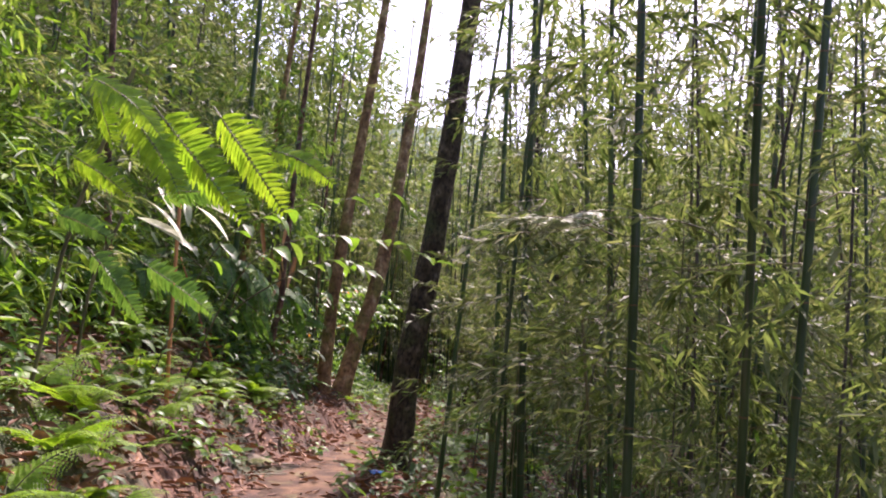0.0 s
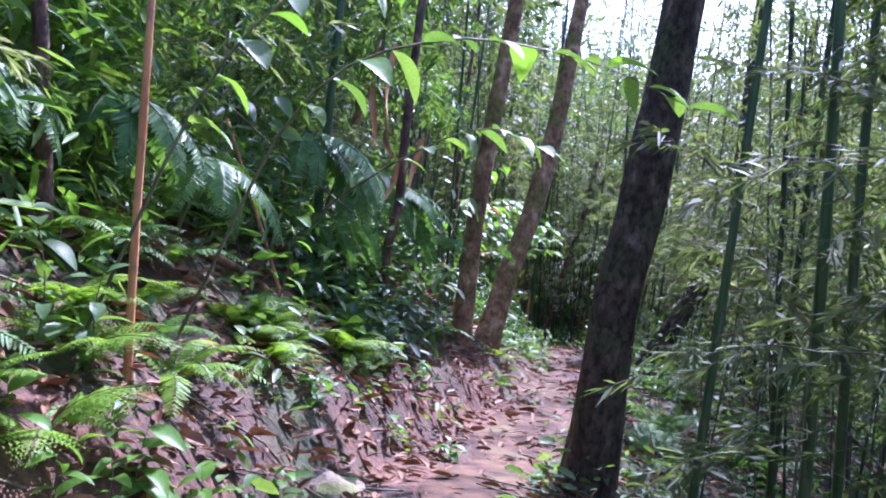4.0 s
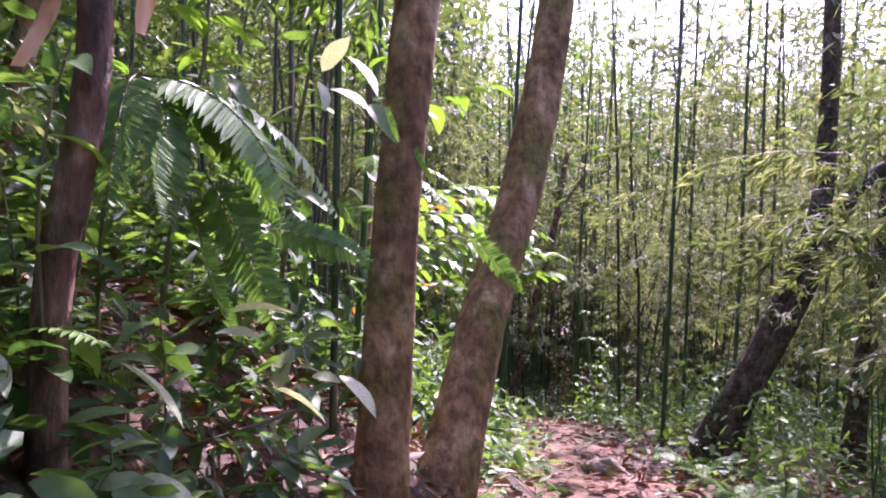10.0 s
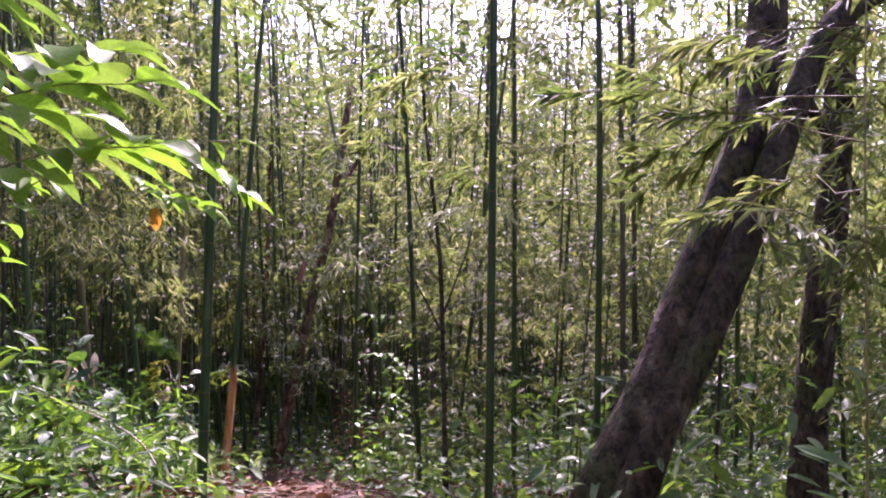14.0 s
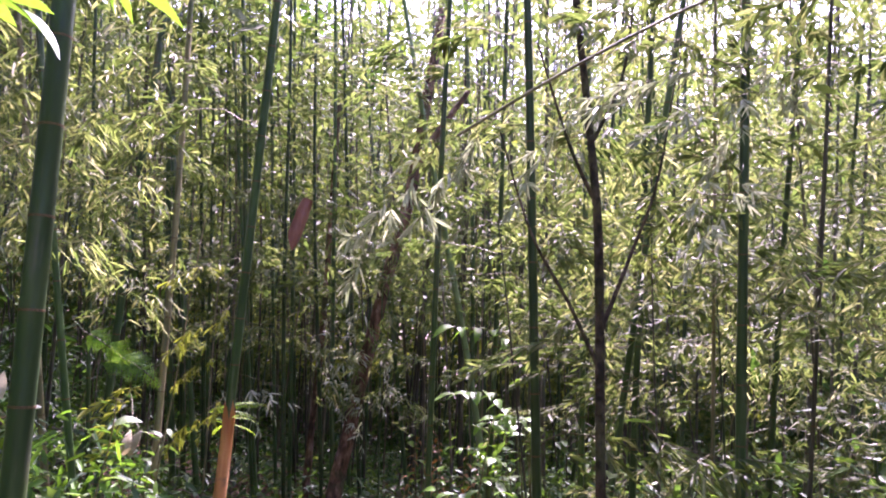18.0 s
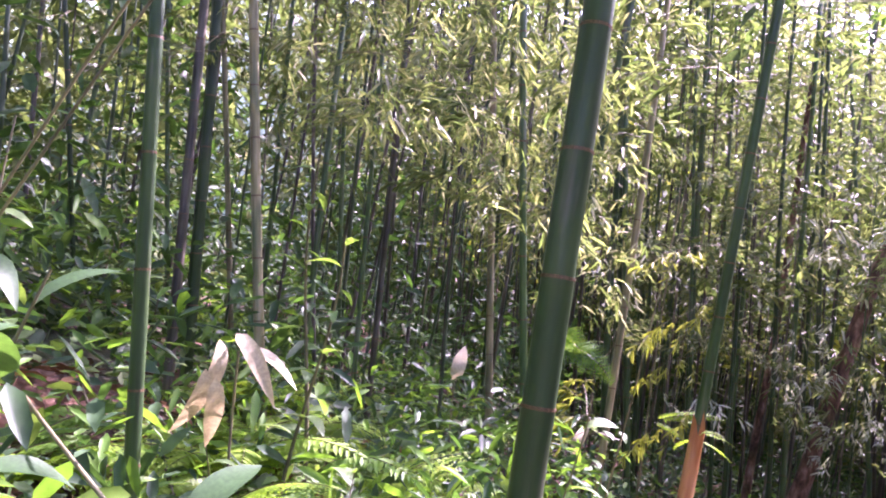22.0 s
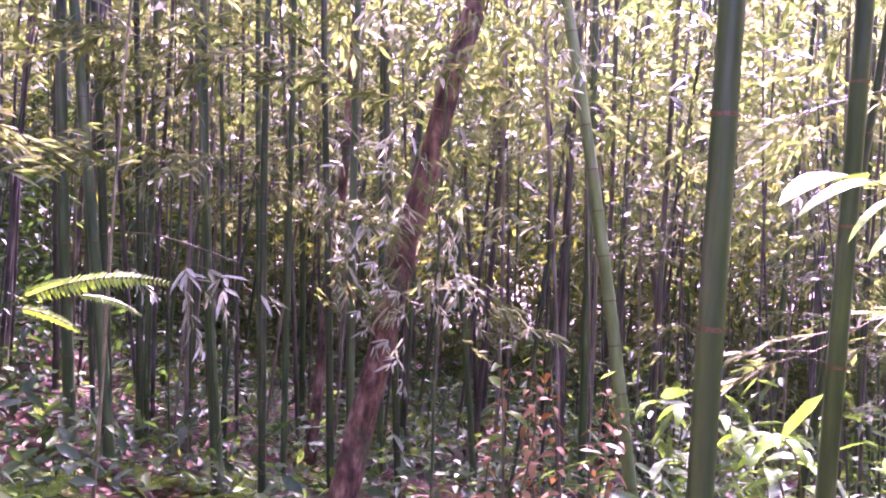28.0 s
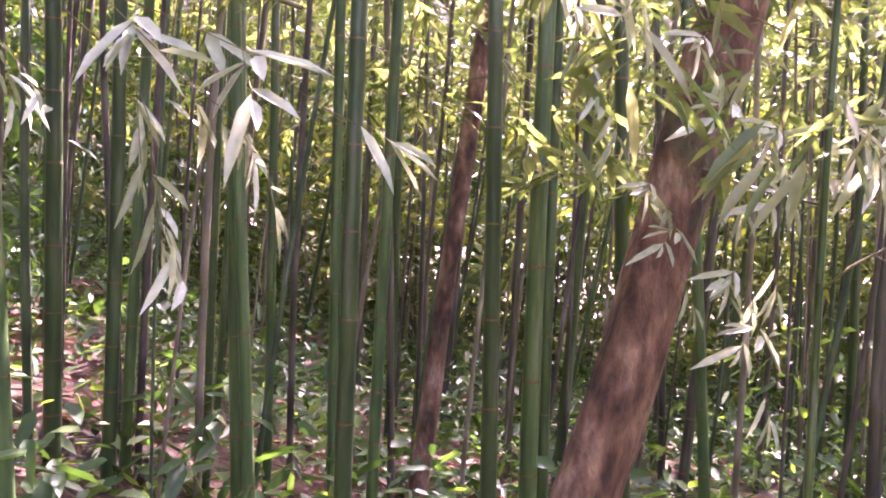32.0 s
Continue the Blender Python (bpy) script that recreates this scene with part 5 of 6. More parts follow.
for a, b in (((-3.08, 9.14, 1.62), (-2.82, 9.10, 1.26)), ((-2.99, 9.16, 1.63), (-2.70, 9.13, 1.35)), ((-3.06, 9.15, 1.68), (-2.81, 9.10, 1.47)), ((-3.10, 9.14, 1.44), (-2.78, 9.11, 1.19))):
    frond_between(o, a, b, rnd.choice(TOOTHED_LIT), rnd.uniform(50, 100))
for a, b in (((-2.76, 11.32, 1.63), (-2.54, 11.26, 1.44)), ((-2.57, 11.36, 1.56), (-2.47, 11.28, 1.34)), ((-2.22, 11.43, 1.46), (-2.19, 11.33, 1.16)), ((-2.13, 11.45, 1.42), (-2.10, 11.35, 1.11)), ((-2.03, 11.46, 1.16), (-1.93, 11.38, 0.86)), ((-2.30, 11.41, 1.43), (-2.25, 11.32, 1.26)), ((-2.88, 11.30, 1.30), (-2.59, 11.25, 1.11)), ((-1.58, 11.55, 1.50), (-1.54, 11.46, 1.37))):
    frond_between(o, a, b, rnd.choice(TOOTHED), rnd.uniform(60, 115))
fern(-2.0, 13.35, 1.55, 4, 0.5, HANGING, "small drooping fern growing on a mossy trunk", -80, 110, (-10, 10))

for x, y, h, n, s in ((-2.15, 9.83, 0.3, 9, 0.2), (-2.5, 10.95, 0.45, 12, 0.13), (-1.95, 12.1, 0.35, 12, 0.12), (-2.3, 10.5, 0.35, 10, 0.13), (-2.1, 11.2, 0.4, 12, 0.14), (-2.35, 9.4, 0.3, 10, 0.13), (-2.05, 10.8, 0.25, 9, 0.12), (-1.95, 6.6, 0.3, 7, 0.18), (-2.2, 11.7, 0.7, 14, 0.16), (-2.6, 11.6, 0.8, 14, 0.17),
                      (-2.3, 8.2, 0.25, 8, 0.12), (-1.95, 7.4, 0.2, 7, 0.1), (-2.05, 8.7, 0.22, 8, 0.1), (-1.85, 9.3, 0.2, 8, 0.1), (-0.75, 7.6, 0.2, 8, 0.12), (-0.35, 8.0, 0.25, 9, 0.12), (-0.45, 9.2, 0.25, 9, 0.12), (0.05, 9.0, 0.35, 10, 0.14)):
    plant(x, y, h, n, s, LEAVES_LIT if s > 0.17 or rnd.random() < 0.35 else LEAVES, "low broad-leaved herb on the leaf-strewn bank", whole=True)
for x, y, h, n, s in ((-2.35, 13.2, 2.1, 22, 0.22), (-2.1, 13.9, 1.9, 20, 0.2), (-2.7, 12.7, 2.0, 20, 0.22), (-1.95, 14.6, 1.6, 18, 0.2), (-2.3, 15.2, 1.5, 18, 0.18)):
    plant(x, y, h, n, s, LEAVES_LIT + LEAVES[:1], "tall bright green leafy shrub behind the trunks", whole=True)

o = plant(-1.95, 11.55, 0.5, 3, 0.12, LEAVES, "low plant with pale grey-green leaves under the ferns", whole=True)
for a, b in (((-1.85, 11.24, 0.96), (-1.70, 11.22, 0.97)), ((-1.89, 11.24, 0.91), (-1.77, 11.21, 0.91)), ((-2.09, 11.20, 0.84), (-1.92, 11.18, 0.71)), ((-1.75, 11.27, 0.79), (-1.62, 11.24, 0.73)), ((-2.05, 11.21, 0.58), (-1.88, 11.19, 0.52)), ((-1.63, 11.29, 1.56), (-1.54, 11.25, 1.46)), ((-1.66, 11.28, 1.48), (-1.56, 11.25, 1.43)), ((-1.68, 11.28, 1.52), (-1.61, 11.24, 1.59)), ((-2.78, 11.06, 0.77), (-2.68, 11.03, 0.65)), ((-2.37, 11.14, 0.86), (-2.29, 11.11, 0.76))):
    frond_between(o, a, b, rnd.choice(GREY_LEAVES), rnd.uniform(-30, 30)).name = "leaf"

o = plant(*(-2.22, 10.06, 0.34)[:2], 0.2, 4, 0.2, LEAVES_LIT, "low rosette of long bright green leaves on the bank", whole=True)
for a, b in (((-2.20, 10.01, 0.40), (-2.38, 9.87, 0.59)), ((-2.20, 10.01, 0.40), (-2.14, 9.92, 0.63)), ((-2.18, 10.02, 0.40), (-1.95, 9.96, 0.52)), ((-2.20, 10.01, 0.40), (-2.39, 9.86, 0.47)), ((-2.19, 10.01, 0.40), (-2.28, 9.89, 0.61)), ((-2.20, 10.01, 0.38), (-2.03, 9.95, 0.46))):
    frond_between(o, a, b, rnd.choice(LEAVES_LIT), rnd.uniform(-30, 30)).name = "leaf"
frond_between(o, (-2.62, 9.35, 1.01), (-2.74, 9.22, 0.99), LEAVES_LIT[0], 80).name = "leaf"
for x, y, s in ((-2.52, 8.84, 0.42), (-2.63, 8.86, 0.40), (-2.39, 9.10, 0.35), (-2.16, 9.87, 0.28), (-2.07, 10.13, 0.28), (-2.38, 8.83, 0.30)):
    fern(x, y, None, 5, s, LACY_LIT + TOOTHED_LIT, "bright green fern beside the footpath", -150, 220)

for x, y, s in ((-2.61, 18.24, 0.50), (-2.56, 19.73, 0.50), (-5.30, 26.77, 0.50), (-2.44, 21.19, 0.40), (-3.30, 19.71, 0.50), (-5.12, 31.05, 0.45), (-2.24, 18.39, 0.40)):
    fern(x, y, None, 6, s, LACY_LIT + LACY, "green fern at the edge of the footpath", -170, 230)
# branches in the lit leaf, whose colour stands for sunlight
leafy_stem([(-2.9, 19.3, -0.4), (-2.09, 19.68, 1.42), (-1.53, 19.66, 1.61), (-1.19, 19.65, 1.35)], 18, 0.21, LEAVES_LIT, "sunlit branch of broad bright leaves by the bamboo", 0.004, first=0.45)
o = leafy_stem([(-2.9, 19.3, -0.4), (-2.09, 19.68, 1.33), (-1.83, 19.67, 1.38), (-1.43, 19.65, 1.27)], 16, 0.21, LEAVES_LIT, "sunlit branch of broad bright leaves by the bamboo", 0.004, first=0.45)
frond_between(o, (-1.78, 19.67, 1.28), (-1.76, 19.67, 1.12), LEAVES_ORANGE[0], 70).name = "leaf"
o = plant(-1.95, 12.15, 0.6, 4, 0.14, GREY_LEAVES, "shade plant with pale grey-green leaves before the mossy trunk", whole=True)
for a, b in (((-1.85, 11.96, 0.88), (-1.7, 11.92, 0.91)), ((-1.92, 12.06, 0.82), (-1.79, 12.02, 0.86)), ((-1.98, 12.15, 0.79), (-2.0, 12.1, 0.64)), ((-1.85, 11.96, 0.73), (-1.75, 11.92, 0.72)), ((-1.79, 12.07, 0.72), (-1.65, 12.02, 0.6)), ((-2.11, 12.15, 0.92), (-1.97, 12.1, 0.88)), ((-1.88, 11.96, 0.66), (-1.82, 11.91, 0.62)), ((-2.14, 12.04, 0.51), (-2.04, 12.0, 0.51)), ((-1.76, 12.17, 1.63), (-1.64, 12.13, 1.5)), ((-2.22, 11.94, 1.67), (-2.14, 11.89, 1.58))):
    frond_between(o, a, b, rnd.choice(GREY_LEAVES + LEAVES), rnd.uniform(-40, 60)).name = "leaf"
for a, b in (((-2.21, 12.04, 1.68), (-2.09, 12.0, 1.57)), ((-2.31, 12.13, 1.5), (-2.22, 12.09, 1.45)), ((-2.19, 11.94, 1.51), (-2.09, 11.9, 1.42)), ((-2.07, 12.05, 1.51), (-1.92, 12.01, 1.43)), ((-1.93, 12.16, 1.7), (-1.89, 12.11, 1.59)), ((-1.76, 11.97, 1.62), (-1.71, 11.92, 1.66)), ((-2.18, 12.14, 1.46), (-1.99, 12.1, 1.42)), ((-1.72, 11.97, 1.54), (-1.76, 11.92, 1.59)), ((-1.98, 12.05, 1.59), (-2.05, 12.0, 1.53))):
    frond_between(o, a, b, rnd.choice(GREY_LEAVES + LEAVES), rnd.uniform(-40, 60)).name = "leaf"
for a, b in (((-2.29, 12.08, 1.38), (-1.96, 11.95, 0.74)), ((-2.11, 12.10, 1.19), (-1.64, 11.98, 1.08)), ((-1.84, 12.11, 1.31), (-1.74, 11.97, 1.17)), ((-1.59, 12.13, 1.48), (-1.51, 11.98, 1.31)), ((-1.40, 12.14, 1.21), (-1.22, 12.00, 0.98)), ((-1.29, 12.15, 1.14), (-1.22, 12.00, 0.98)), ((-2.35, 12.08, 1.28), (-2.19, 11.94, 1.02))):
    frond_between(o, a, b, rnd.choice(TOOTHED), rnd.uniform(60, 110))
part("stem", quad_mesh("stem", *tube(bow([tuple(Vector(p) - o.matrix_basis.translation) for p in ((-2.22, 11.79, 0.45), (-1.96, 11.90, 0.56), (-1.74, 12.02, 0.66))], 8), 0.007, 5), [M_TWIG]), o)

for x, y, h in ((-2.35, 6.92, 0.60), (-2.45, 6.67, 0.60)):
    plant(x, y, h, 14, 0.17, LEAVES, "dark leafy shrub at the foot of the dead stalk", whole=True)

# leaves by the thick culm, with the light from behind in their colour
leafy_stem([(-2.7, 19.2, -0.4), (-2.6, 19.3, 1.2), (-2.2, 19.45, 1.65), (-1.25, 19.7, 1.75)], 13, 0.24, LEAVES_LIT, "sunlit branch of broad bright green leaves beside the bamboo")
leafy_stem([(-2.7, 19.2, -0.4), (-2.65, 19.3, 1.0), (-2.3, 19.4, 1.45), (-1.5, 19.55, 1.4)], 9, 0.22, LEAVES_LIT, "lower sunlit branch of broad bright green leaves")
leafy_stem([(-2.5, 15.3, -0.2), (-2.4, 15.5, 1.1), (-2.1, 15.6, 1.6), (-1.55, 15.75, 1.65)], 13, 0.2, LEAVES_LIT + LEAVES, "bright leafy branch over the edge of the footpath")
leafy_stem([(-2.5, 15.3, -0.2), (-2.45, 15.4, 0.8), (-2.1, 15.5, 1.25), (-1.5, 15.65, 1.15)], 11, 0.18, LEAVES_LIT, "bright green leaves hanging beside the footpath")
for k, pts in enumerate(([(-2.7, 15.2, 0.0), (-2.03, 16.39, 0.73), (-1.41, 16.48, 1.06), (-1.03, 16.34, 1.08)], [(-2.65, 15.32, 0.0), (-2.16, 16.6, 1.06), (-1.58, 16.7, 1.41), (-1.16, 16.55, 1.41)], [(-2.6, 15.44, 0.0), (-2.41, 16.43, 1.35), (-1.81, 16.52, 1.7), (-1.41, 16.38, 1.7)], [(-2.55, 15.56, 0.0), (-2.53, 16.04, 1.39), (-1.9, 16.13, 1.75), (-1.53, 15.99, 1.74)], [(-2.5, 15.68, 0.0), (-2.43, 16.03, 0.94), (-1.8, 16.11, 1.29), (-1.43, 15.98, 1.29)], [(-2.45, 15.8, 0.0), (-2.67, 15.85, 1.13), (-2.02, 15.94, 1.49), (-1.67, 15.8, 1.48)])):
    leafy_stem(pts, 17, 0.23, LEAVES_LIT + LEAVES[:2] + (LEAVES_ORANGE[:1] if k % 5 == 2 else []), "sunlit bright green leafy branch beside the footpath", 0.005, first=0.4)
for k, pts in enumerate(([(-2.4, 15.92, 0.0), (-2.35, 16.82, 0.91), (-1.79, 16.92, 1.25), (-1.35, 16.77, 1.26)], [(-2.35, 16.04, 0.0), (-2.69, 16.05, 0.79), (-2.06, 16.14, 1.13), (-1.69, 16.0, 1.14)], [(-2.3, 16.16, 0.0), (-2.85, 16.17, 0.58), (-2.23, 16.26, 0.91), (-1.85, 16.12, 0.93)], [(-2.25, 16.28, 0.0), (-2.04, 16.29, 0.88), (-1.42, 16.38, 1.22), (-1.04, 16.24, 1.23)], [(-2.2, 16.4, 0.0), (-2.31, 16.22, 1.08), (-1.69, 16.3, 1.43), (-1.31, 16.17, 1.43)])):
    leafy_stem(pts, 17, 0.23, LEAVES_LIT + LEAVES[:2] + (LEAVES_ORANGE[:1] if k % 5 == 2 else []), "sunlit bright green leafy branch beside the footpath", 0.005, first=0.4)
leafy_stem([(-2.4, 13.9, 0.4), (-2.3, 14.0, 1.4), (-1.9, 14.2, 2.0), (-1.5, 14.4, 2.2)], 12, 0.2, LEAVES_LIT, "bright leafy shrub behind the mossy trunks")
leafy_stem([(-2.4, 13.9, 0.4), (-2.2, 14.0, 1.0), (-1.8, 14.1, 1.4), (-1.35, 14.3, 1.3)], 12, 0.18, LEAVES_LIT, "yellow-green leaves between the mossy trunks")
# the nearer plants get the dark leaf, its colour standing for shade
for x, y, h, n, s in ((-2.2, 19.3, 1.0, 7, 0.26), (-2.05, 19.75, 0.55, 6, 0.24), (-2.5, 19.6, 1.0, 10, 0.2), (-2.8, 20.95, 1.3, 14, 0.16), (-3.3, 20.0, 1.2, 12, 0.2), (-2.35, 23.6, 1.0, 14, 0.17)):
    plant(x, y, h, n, s, LEAVES_SHADED if y < 20 else LEAVES, "tall broad-leaved plant crowding the grove floor", whole=True)
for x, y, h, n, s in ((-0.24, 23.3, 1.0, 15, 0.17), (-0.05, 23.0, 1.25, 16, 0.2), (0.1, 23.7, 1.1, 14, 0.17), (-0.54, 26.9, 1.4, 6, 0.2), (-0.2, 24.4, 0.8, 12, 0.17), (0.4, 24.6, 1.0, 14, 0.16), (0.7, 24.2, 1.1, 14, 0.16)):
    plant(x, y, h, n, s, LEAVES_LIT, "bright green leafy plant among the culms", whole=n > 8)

for x, y, h, n, s in ((-4.46, 25.61, 0.70, 12, 0.24), (-4.03, 25.74, 0.50, 11, 0.20), (-4.34, 26.96, 0.80, 12, 0.20), (-5.62, 27.38, 0.90, 12, 0.22), (-3.58, 25.36, 0.35, 9, 0.18), (-3.67, 26.22, 0.45, 10, 0.16), (-6.20, 27.57, 1.00, 12, 0.25)):
    plant(x, y, h, n, s, LEAVES + GREY_LEAVES[:1], "broad-leaved plant with pale glossy leaves", whole=True)
for x, y, h, n, s in ((1.58, 31.43, 0.50, 14, 0.15), (2.55, 32.61, 0.45, 12, 0.15), (4.52, 38.28, 0.80, 14, 0.16), (2.75, 34.89, 0.50, 12, 0.14)):
    plant(x, y, h, n, s, LEAVES_LIT, "bright yellow-green leafy shrub among the culms", whole=True)
fern(-2.49, 27.80, None, 6, 0.50, LACY_LIT, "lacy green fern among the culms")
fern(-2.91, 27.45, None, 6, 0.45, LACY_LIT, "lacy green fern among the culms")
fern(-3.11, 26.48, None, 6, 0.50, LACY_LIT, "lacy green fern among the culms")
fern(-1.78, 28.52, None, 6, 0.40, LACY_LIT, "lacy green fern among the culms")
fern(-6.00, 29.73, None, 6, 0.70, LACY_LIT, "lacy green fern among the culms")
for x, y, h in ((-2.3, 26.9, 0.5), (-1.85, 27.0, 0.45), (-2.75, 27.3, 0.5), (-1.1, 26.95, 0.5), (-0.85, 27.2, 0.6), (-3.2, 27.0, 0.6)):
    plant(x, y, h, 10, 0.13, LEAVES, "low leafy plant at the foot of the dense culms", whole=True)
o = fern(-4.70, 27.77, None, 5, 0.6, LACY, "tall pale fern beside the bamboo culms")
for a, b in (((-2.88, 23.87, 0.14), (-2.48, 23.85, 0.06)), ((-2.85, 23.88, 0.29), (-2.54, 23.84, 0.03)), ((-2.77, 23.89, 0.20), (-2.36, 23.87, -0.07)), ((-3.03, 23.94, 0.36), (-2.72, 23.90, 0.16))):
    frond_between(o, a, b, rnd.choice(LACY), rnd.uniform(30, 80))
part("stem", quad_mesh("stem", *tube(bow([(0, 0, 0), (0.0, 0.0, 0.5), tuple(Vector((-2.86, 23.87, 0.22)) - o.matrix_basis.translation)], 8), 0.008, 5), [M_TWIG]), o)
o = plant(-2.82, 26.66, 0.6, 4, 0.12, LEAVES, "slender branch with ladder-like leaflets by the sheathed culm", whole=True)
for a, b in (((-2.33, 24.90, -0.35), (-1.74, 24.90, -0.23)), ((-2.14, 24.90, -0.32), (-1.86, 24.90, -0.37)), ((-2.34, 24.90, -0.37), (-2.08, 24.90, -0.46)), ((-2.33, 24.90, -0.34), (-2.10, 24.90, -0.26))):
    frond_between(o, a, b, rnd.choice(THIN_FRONDS), rnd.uniform(30, 80))

for x, y, s in ((-4.26, 22.61, 0.55), (-3.71, 22.59, 0.50), (-5.29, 25.16, 0.50), (-3.42, 21.66, 0.45), (-3.48, 23.03, 0.40), (-4.63, 25.33, 0.40)):
    fern(x, y, None, 6, s, LACY_LIT, "lacy bright fern in the undergrowth of the grove")

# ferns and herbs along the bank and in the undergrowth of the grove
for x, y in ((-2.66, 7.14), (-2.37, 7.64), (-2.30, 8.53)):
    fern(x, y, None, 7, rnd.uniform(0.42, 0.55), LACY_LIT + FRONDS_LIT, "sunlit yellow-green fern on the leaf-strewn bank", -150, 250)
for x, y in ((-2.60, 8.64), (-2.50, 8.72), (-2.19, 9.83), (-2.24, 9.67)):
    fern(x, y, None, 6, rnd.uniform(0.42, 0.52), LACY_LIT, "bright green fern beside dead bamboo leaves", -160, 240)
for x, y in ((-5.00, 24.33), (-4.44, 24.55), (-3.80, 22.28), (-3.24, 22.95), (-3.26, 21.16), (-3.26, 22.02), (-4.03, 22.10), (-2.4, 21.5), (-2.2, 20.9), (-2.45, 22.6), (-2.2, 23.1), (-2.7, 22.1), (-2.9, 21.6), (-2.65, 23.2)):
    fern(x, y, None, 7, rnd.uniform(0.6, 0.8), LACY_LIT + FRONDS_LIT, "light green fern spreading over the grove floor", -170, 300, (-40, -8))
for x, y in ((-1.95, 6.65), (-2.36, 6.86), (-1.98, 8.60), (-1.77, 7.58), (-1.26, 9.50), (-1.65, 9.42)):
    plant(x, y, rnd.uniform(0.12, 0.22), 8, rnd.uniform(0.12, 0.17), LEAVES_LIT + LEAVES[:1], "low bright herb among the fallen leaves", whole=True)

for x, y in ((-3.53, 21.19), (-3.56, 21.53), (-3.79, 22.16), (-3.46, 22.15), (-3.23, 22.61), (-2.96, 20.95), (-2.89, 21.34), (-4.34, 24.57)):
    fern(x, y, None, 8, rnd.uniform(0.45, 0.6), LACY_LIT + LACY, "light green fern spreading over the grove floor", 0, 360, (-30, -5))
plant(-3.01, 21.41, 1.55, 16, 0.17, LEAVES_LIT + LEAVES, "tall bush with a whorl of bright leaves at its top", whole=True)
# plants of the hollow, whose shade is painted into the leaf colour
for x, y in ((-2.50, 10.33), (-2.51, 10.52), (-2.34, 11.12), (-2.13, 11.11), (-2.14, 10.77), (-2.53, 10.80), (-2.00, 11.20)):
    plant(x, y, rnd.uniform(0.3, 0.5), 9, rnd.uniform(0.11, 0.15), LEAVES_SHADED, "plant with oval leaves darkened for the shade of the hollow", whole=True)
for x, y in ((-2.01, 6.22), (-1.95, 6.42), (-2.28, 6.35), (-1.85, 6.9)):
    plant(x, y, rnd.uniform(0.18, 0.3), 7, 0.13, LEAVES_LIT, "low yellow-green herb at the foot of the bank", whole=True)


def flag_leaf(x, y, z, size, label, flat=0):
    """One withered broad leaf held up on a bare stalk."""
    g = ground_z(x, y) - 0.02
    ob = thing("withered_leaf", x, y, g, label, "leaf")
    part("stem", quad_mesh("stem", *tube(bow([(0.06, 0.02, 0), (0.02, 0, (z - g) * 0.6), (0, 0, z - g)], 7), 0.005, 5), [M_TWIG]), ob)
    part("leaf", LEAVES_PALE[0], ob, pose(0, 0, z - g, 80 - flat, -80 + flat, rnd.uniform(0, 40)) @ Matrix.Diagonal((size, size, size, 1)))
    return ob


flag_leaf(-3.1, 22.9, -0.1, 0.22, "pale papery leaf standing on a bare stalk")
flag_leaf(-2.66, 24.05, -0.58, 0.2, "pale grey withered leaf over the undergrowth")
flag_leaf(-2.46, 23.4, -0.46, 0.17, "pale grey withered leaf over the undergrowth")
flag_leaf(-2.69, 20.5, 0.18, 0.2, "cream withered leaf lying over the ferns", 75)
o = plant(-2.5, 20.25, 0.55, 3, 0.1, LEAVES, "stalk with curled cream withered leaves hanging from it", whole=True)
for a, b in (((-2.46, 20.22, 0.27), (-2.3, 20.2, 0.2)), ((-2.48, 20.18, 0.25), (-2.38, 20.12, 0.12)), ((-2.44, 20.1, 0.18), (-2.42, 20.08, 0.0)), ((-2.41, 20.11, 0.16), (-2.36, 20.09, 0.0))):
    frond_between(o, a, b, LEAVES_PALE[1], rnd.uniform(-40, 40)).name = "leaf"
o = plant(-3.2, 9.75, 0.6, 4, 0.15, LEAVES, "tall plant with broad blue-green leaves above the ferns", whole=True)
for a, b in (((-3.16, 9.5, 2.1), (-2.88, 9.45, 1.98)), ((-2.83, 9.5, 1.93), (-2.7, 9.45, 1.9)), ((-2.76, 9.5, 1.87), (-2.56, 9.45, 1.85)), ((-2.8, 9.5, 2.12), (-2.64, 9.45, 2.0))):
    frond_between(o, a, b, LEAVES[2], rnd.uniform(-20, 50)).name = "leaf"
part("stem", quad_mesh("stem", *tube(bow([(0, 0, 0.4), (0.1, -0.1, 0.8), tuple(Vector((-3.16, 9.5, 2.1)) - o.matrix_basis.translation)], 8), 0.007, 5), [M_TWIG]), o)
o = leafy_stem([(0.3, 24.9, -1.3), (0.25, 24.75, -0.8), (0.05, 24.7, -0.56), (-0.2, 24.6, -0.5)], 18, 0.1, LEAVES_LIT, "low arching stem with rows of pale glossy leaflets", 0.005, 62, first=0.2)
leafy_stem([(0.35, 24.9, -1.3), (0.3, 24.75, -0.8), (0.2, 24.6, -0.6), (0.05, 24.35, -0.52)], 14, 0.1, LEAVES_LIT, "low arching stem with rows of pale glossy leaflets", 0.005, 62, first=0.2)
for pts in ([(0.35, 23.9, -1.1), (0.25, 23.8, -0.3), (0.05, 23.6, 0.02), (-0.22, 23.3, 0.05)], [(0.4, 23.9, -1.1), (0.3, 23.8, 0.1), (0.1, 23.6, 0.45), (-0.25, 23.3, 0.5)], [(0.4, 23.95, -1.1), (0.32, 23.8, -0.3), (0.2, 23.5, -0.1), (0.0, 23.2, -0.12)]):
    leafy_stem(pts, 13, 0.15, LEAVES_LIT, "bright yellow-green leafy branch among the culms", 0.005, first=0.35)

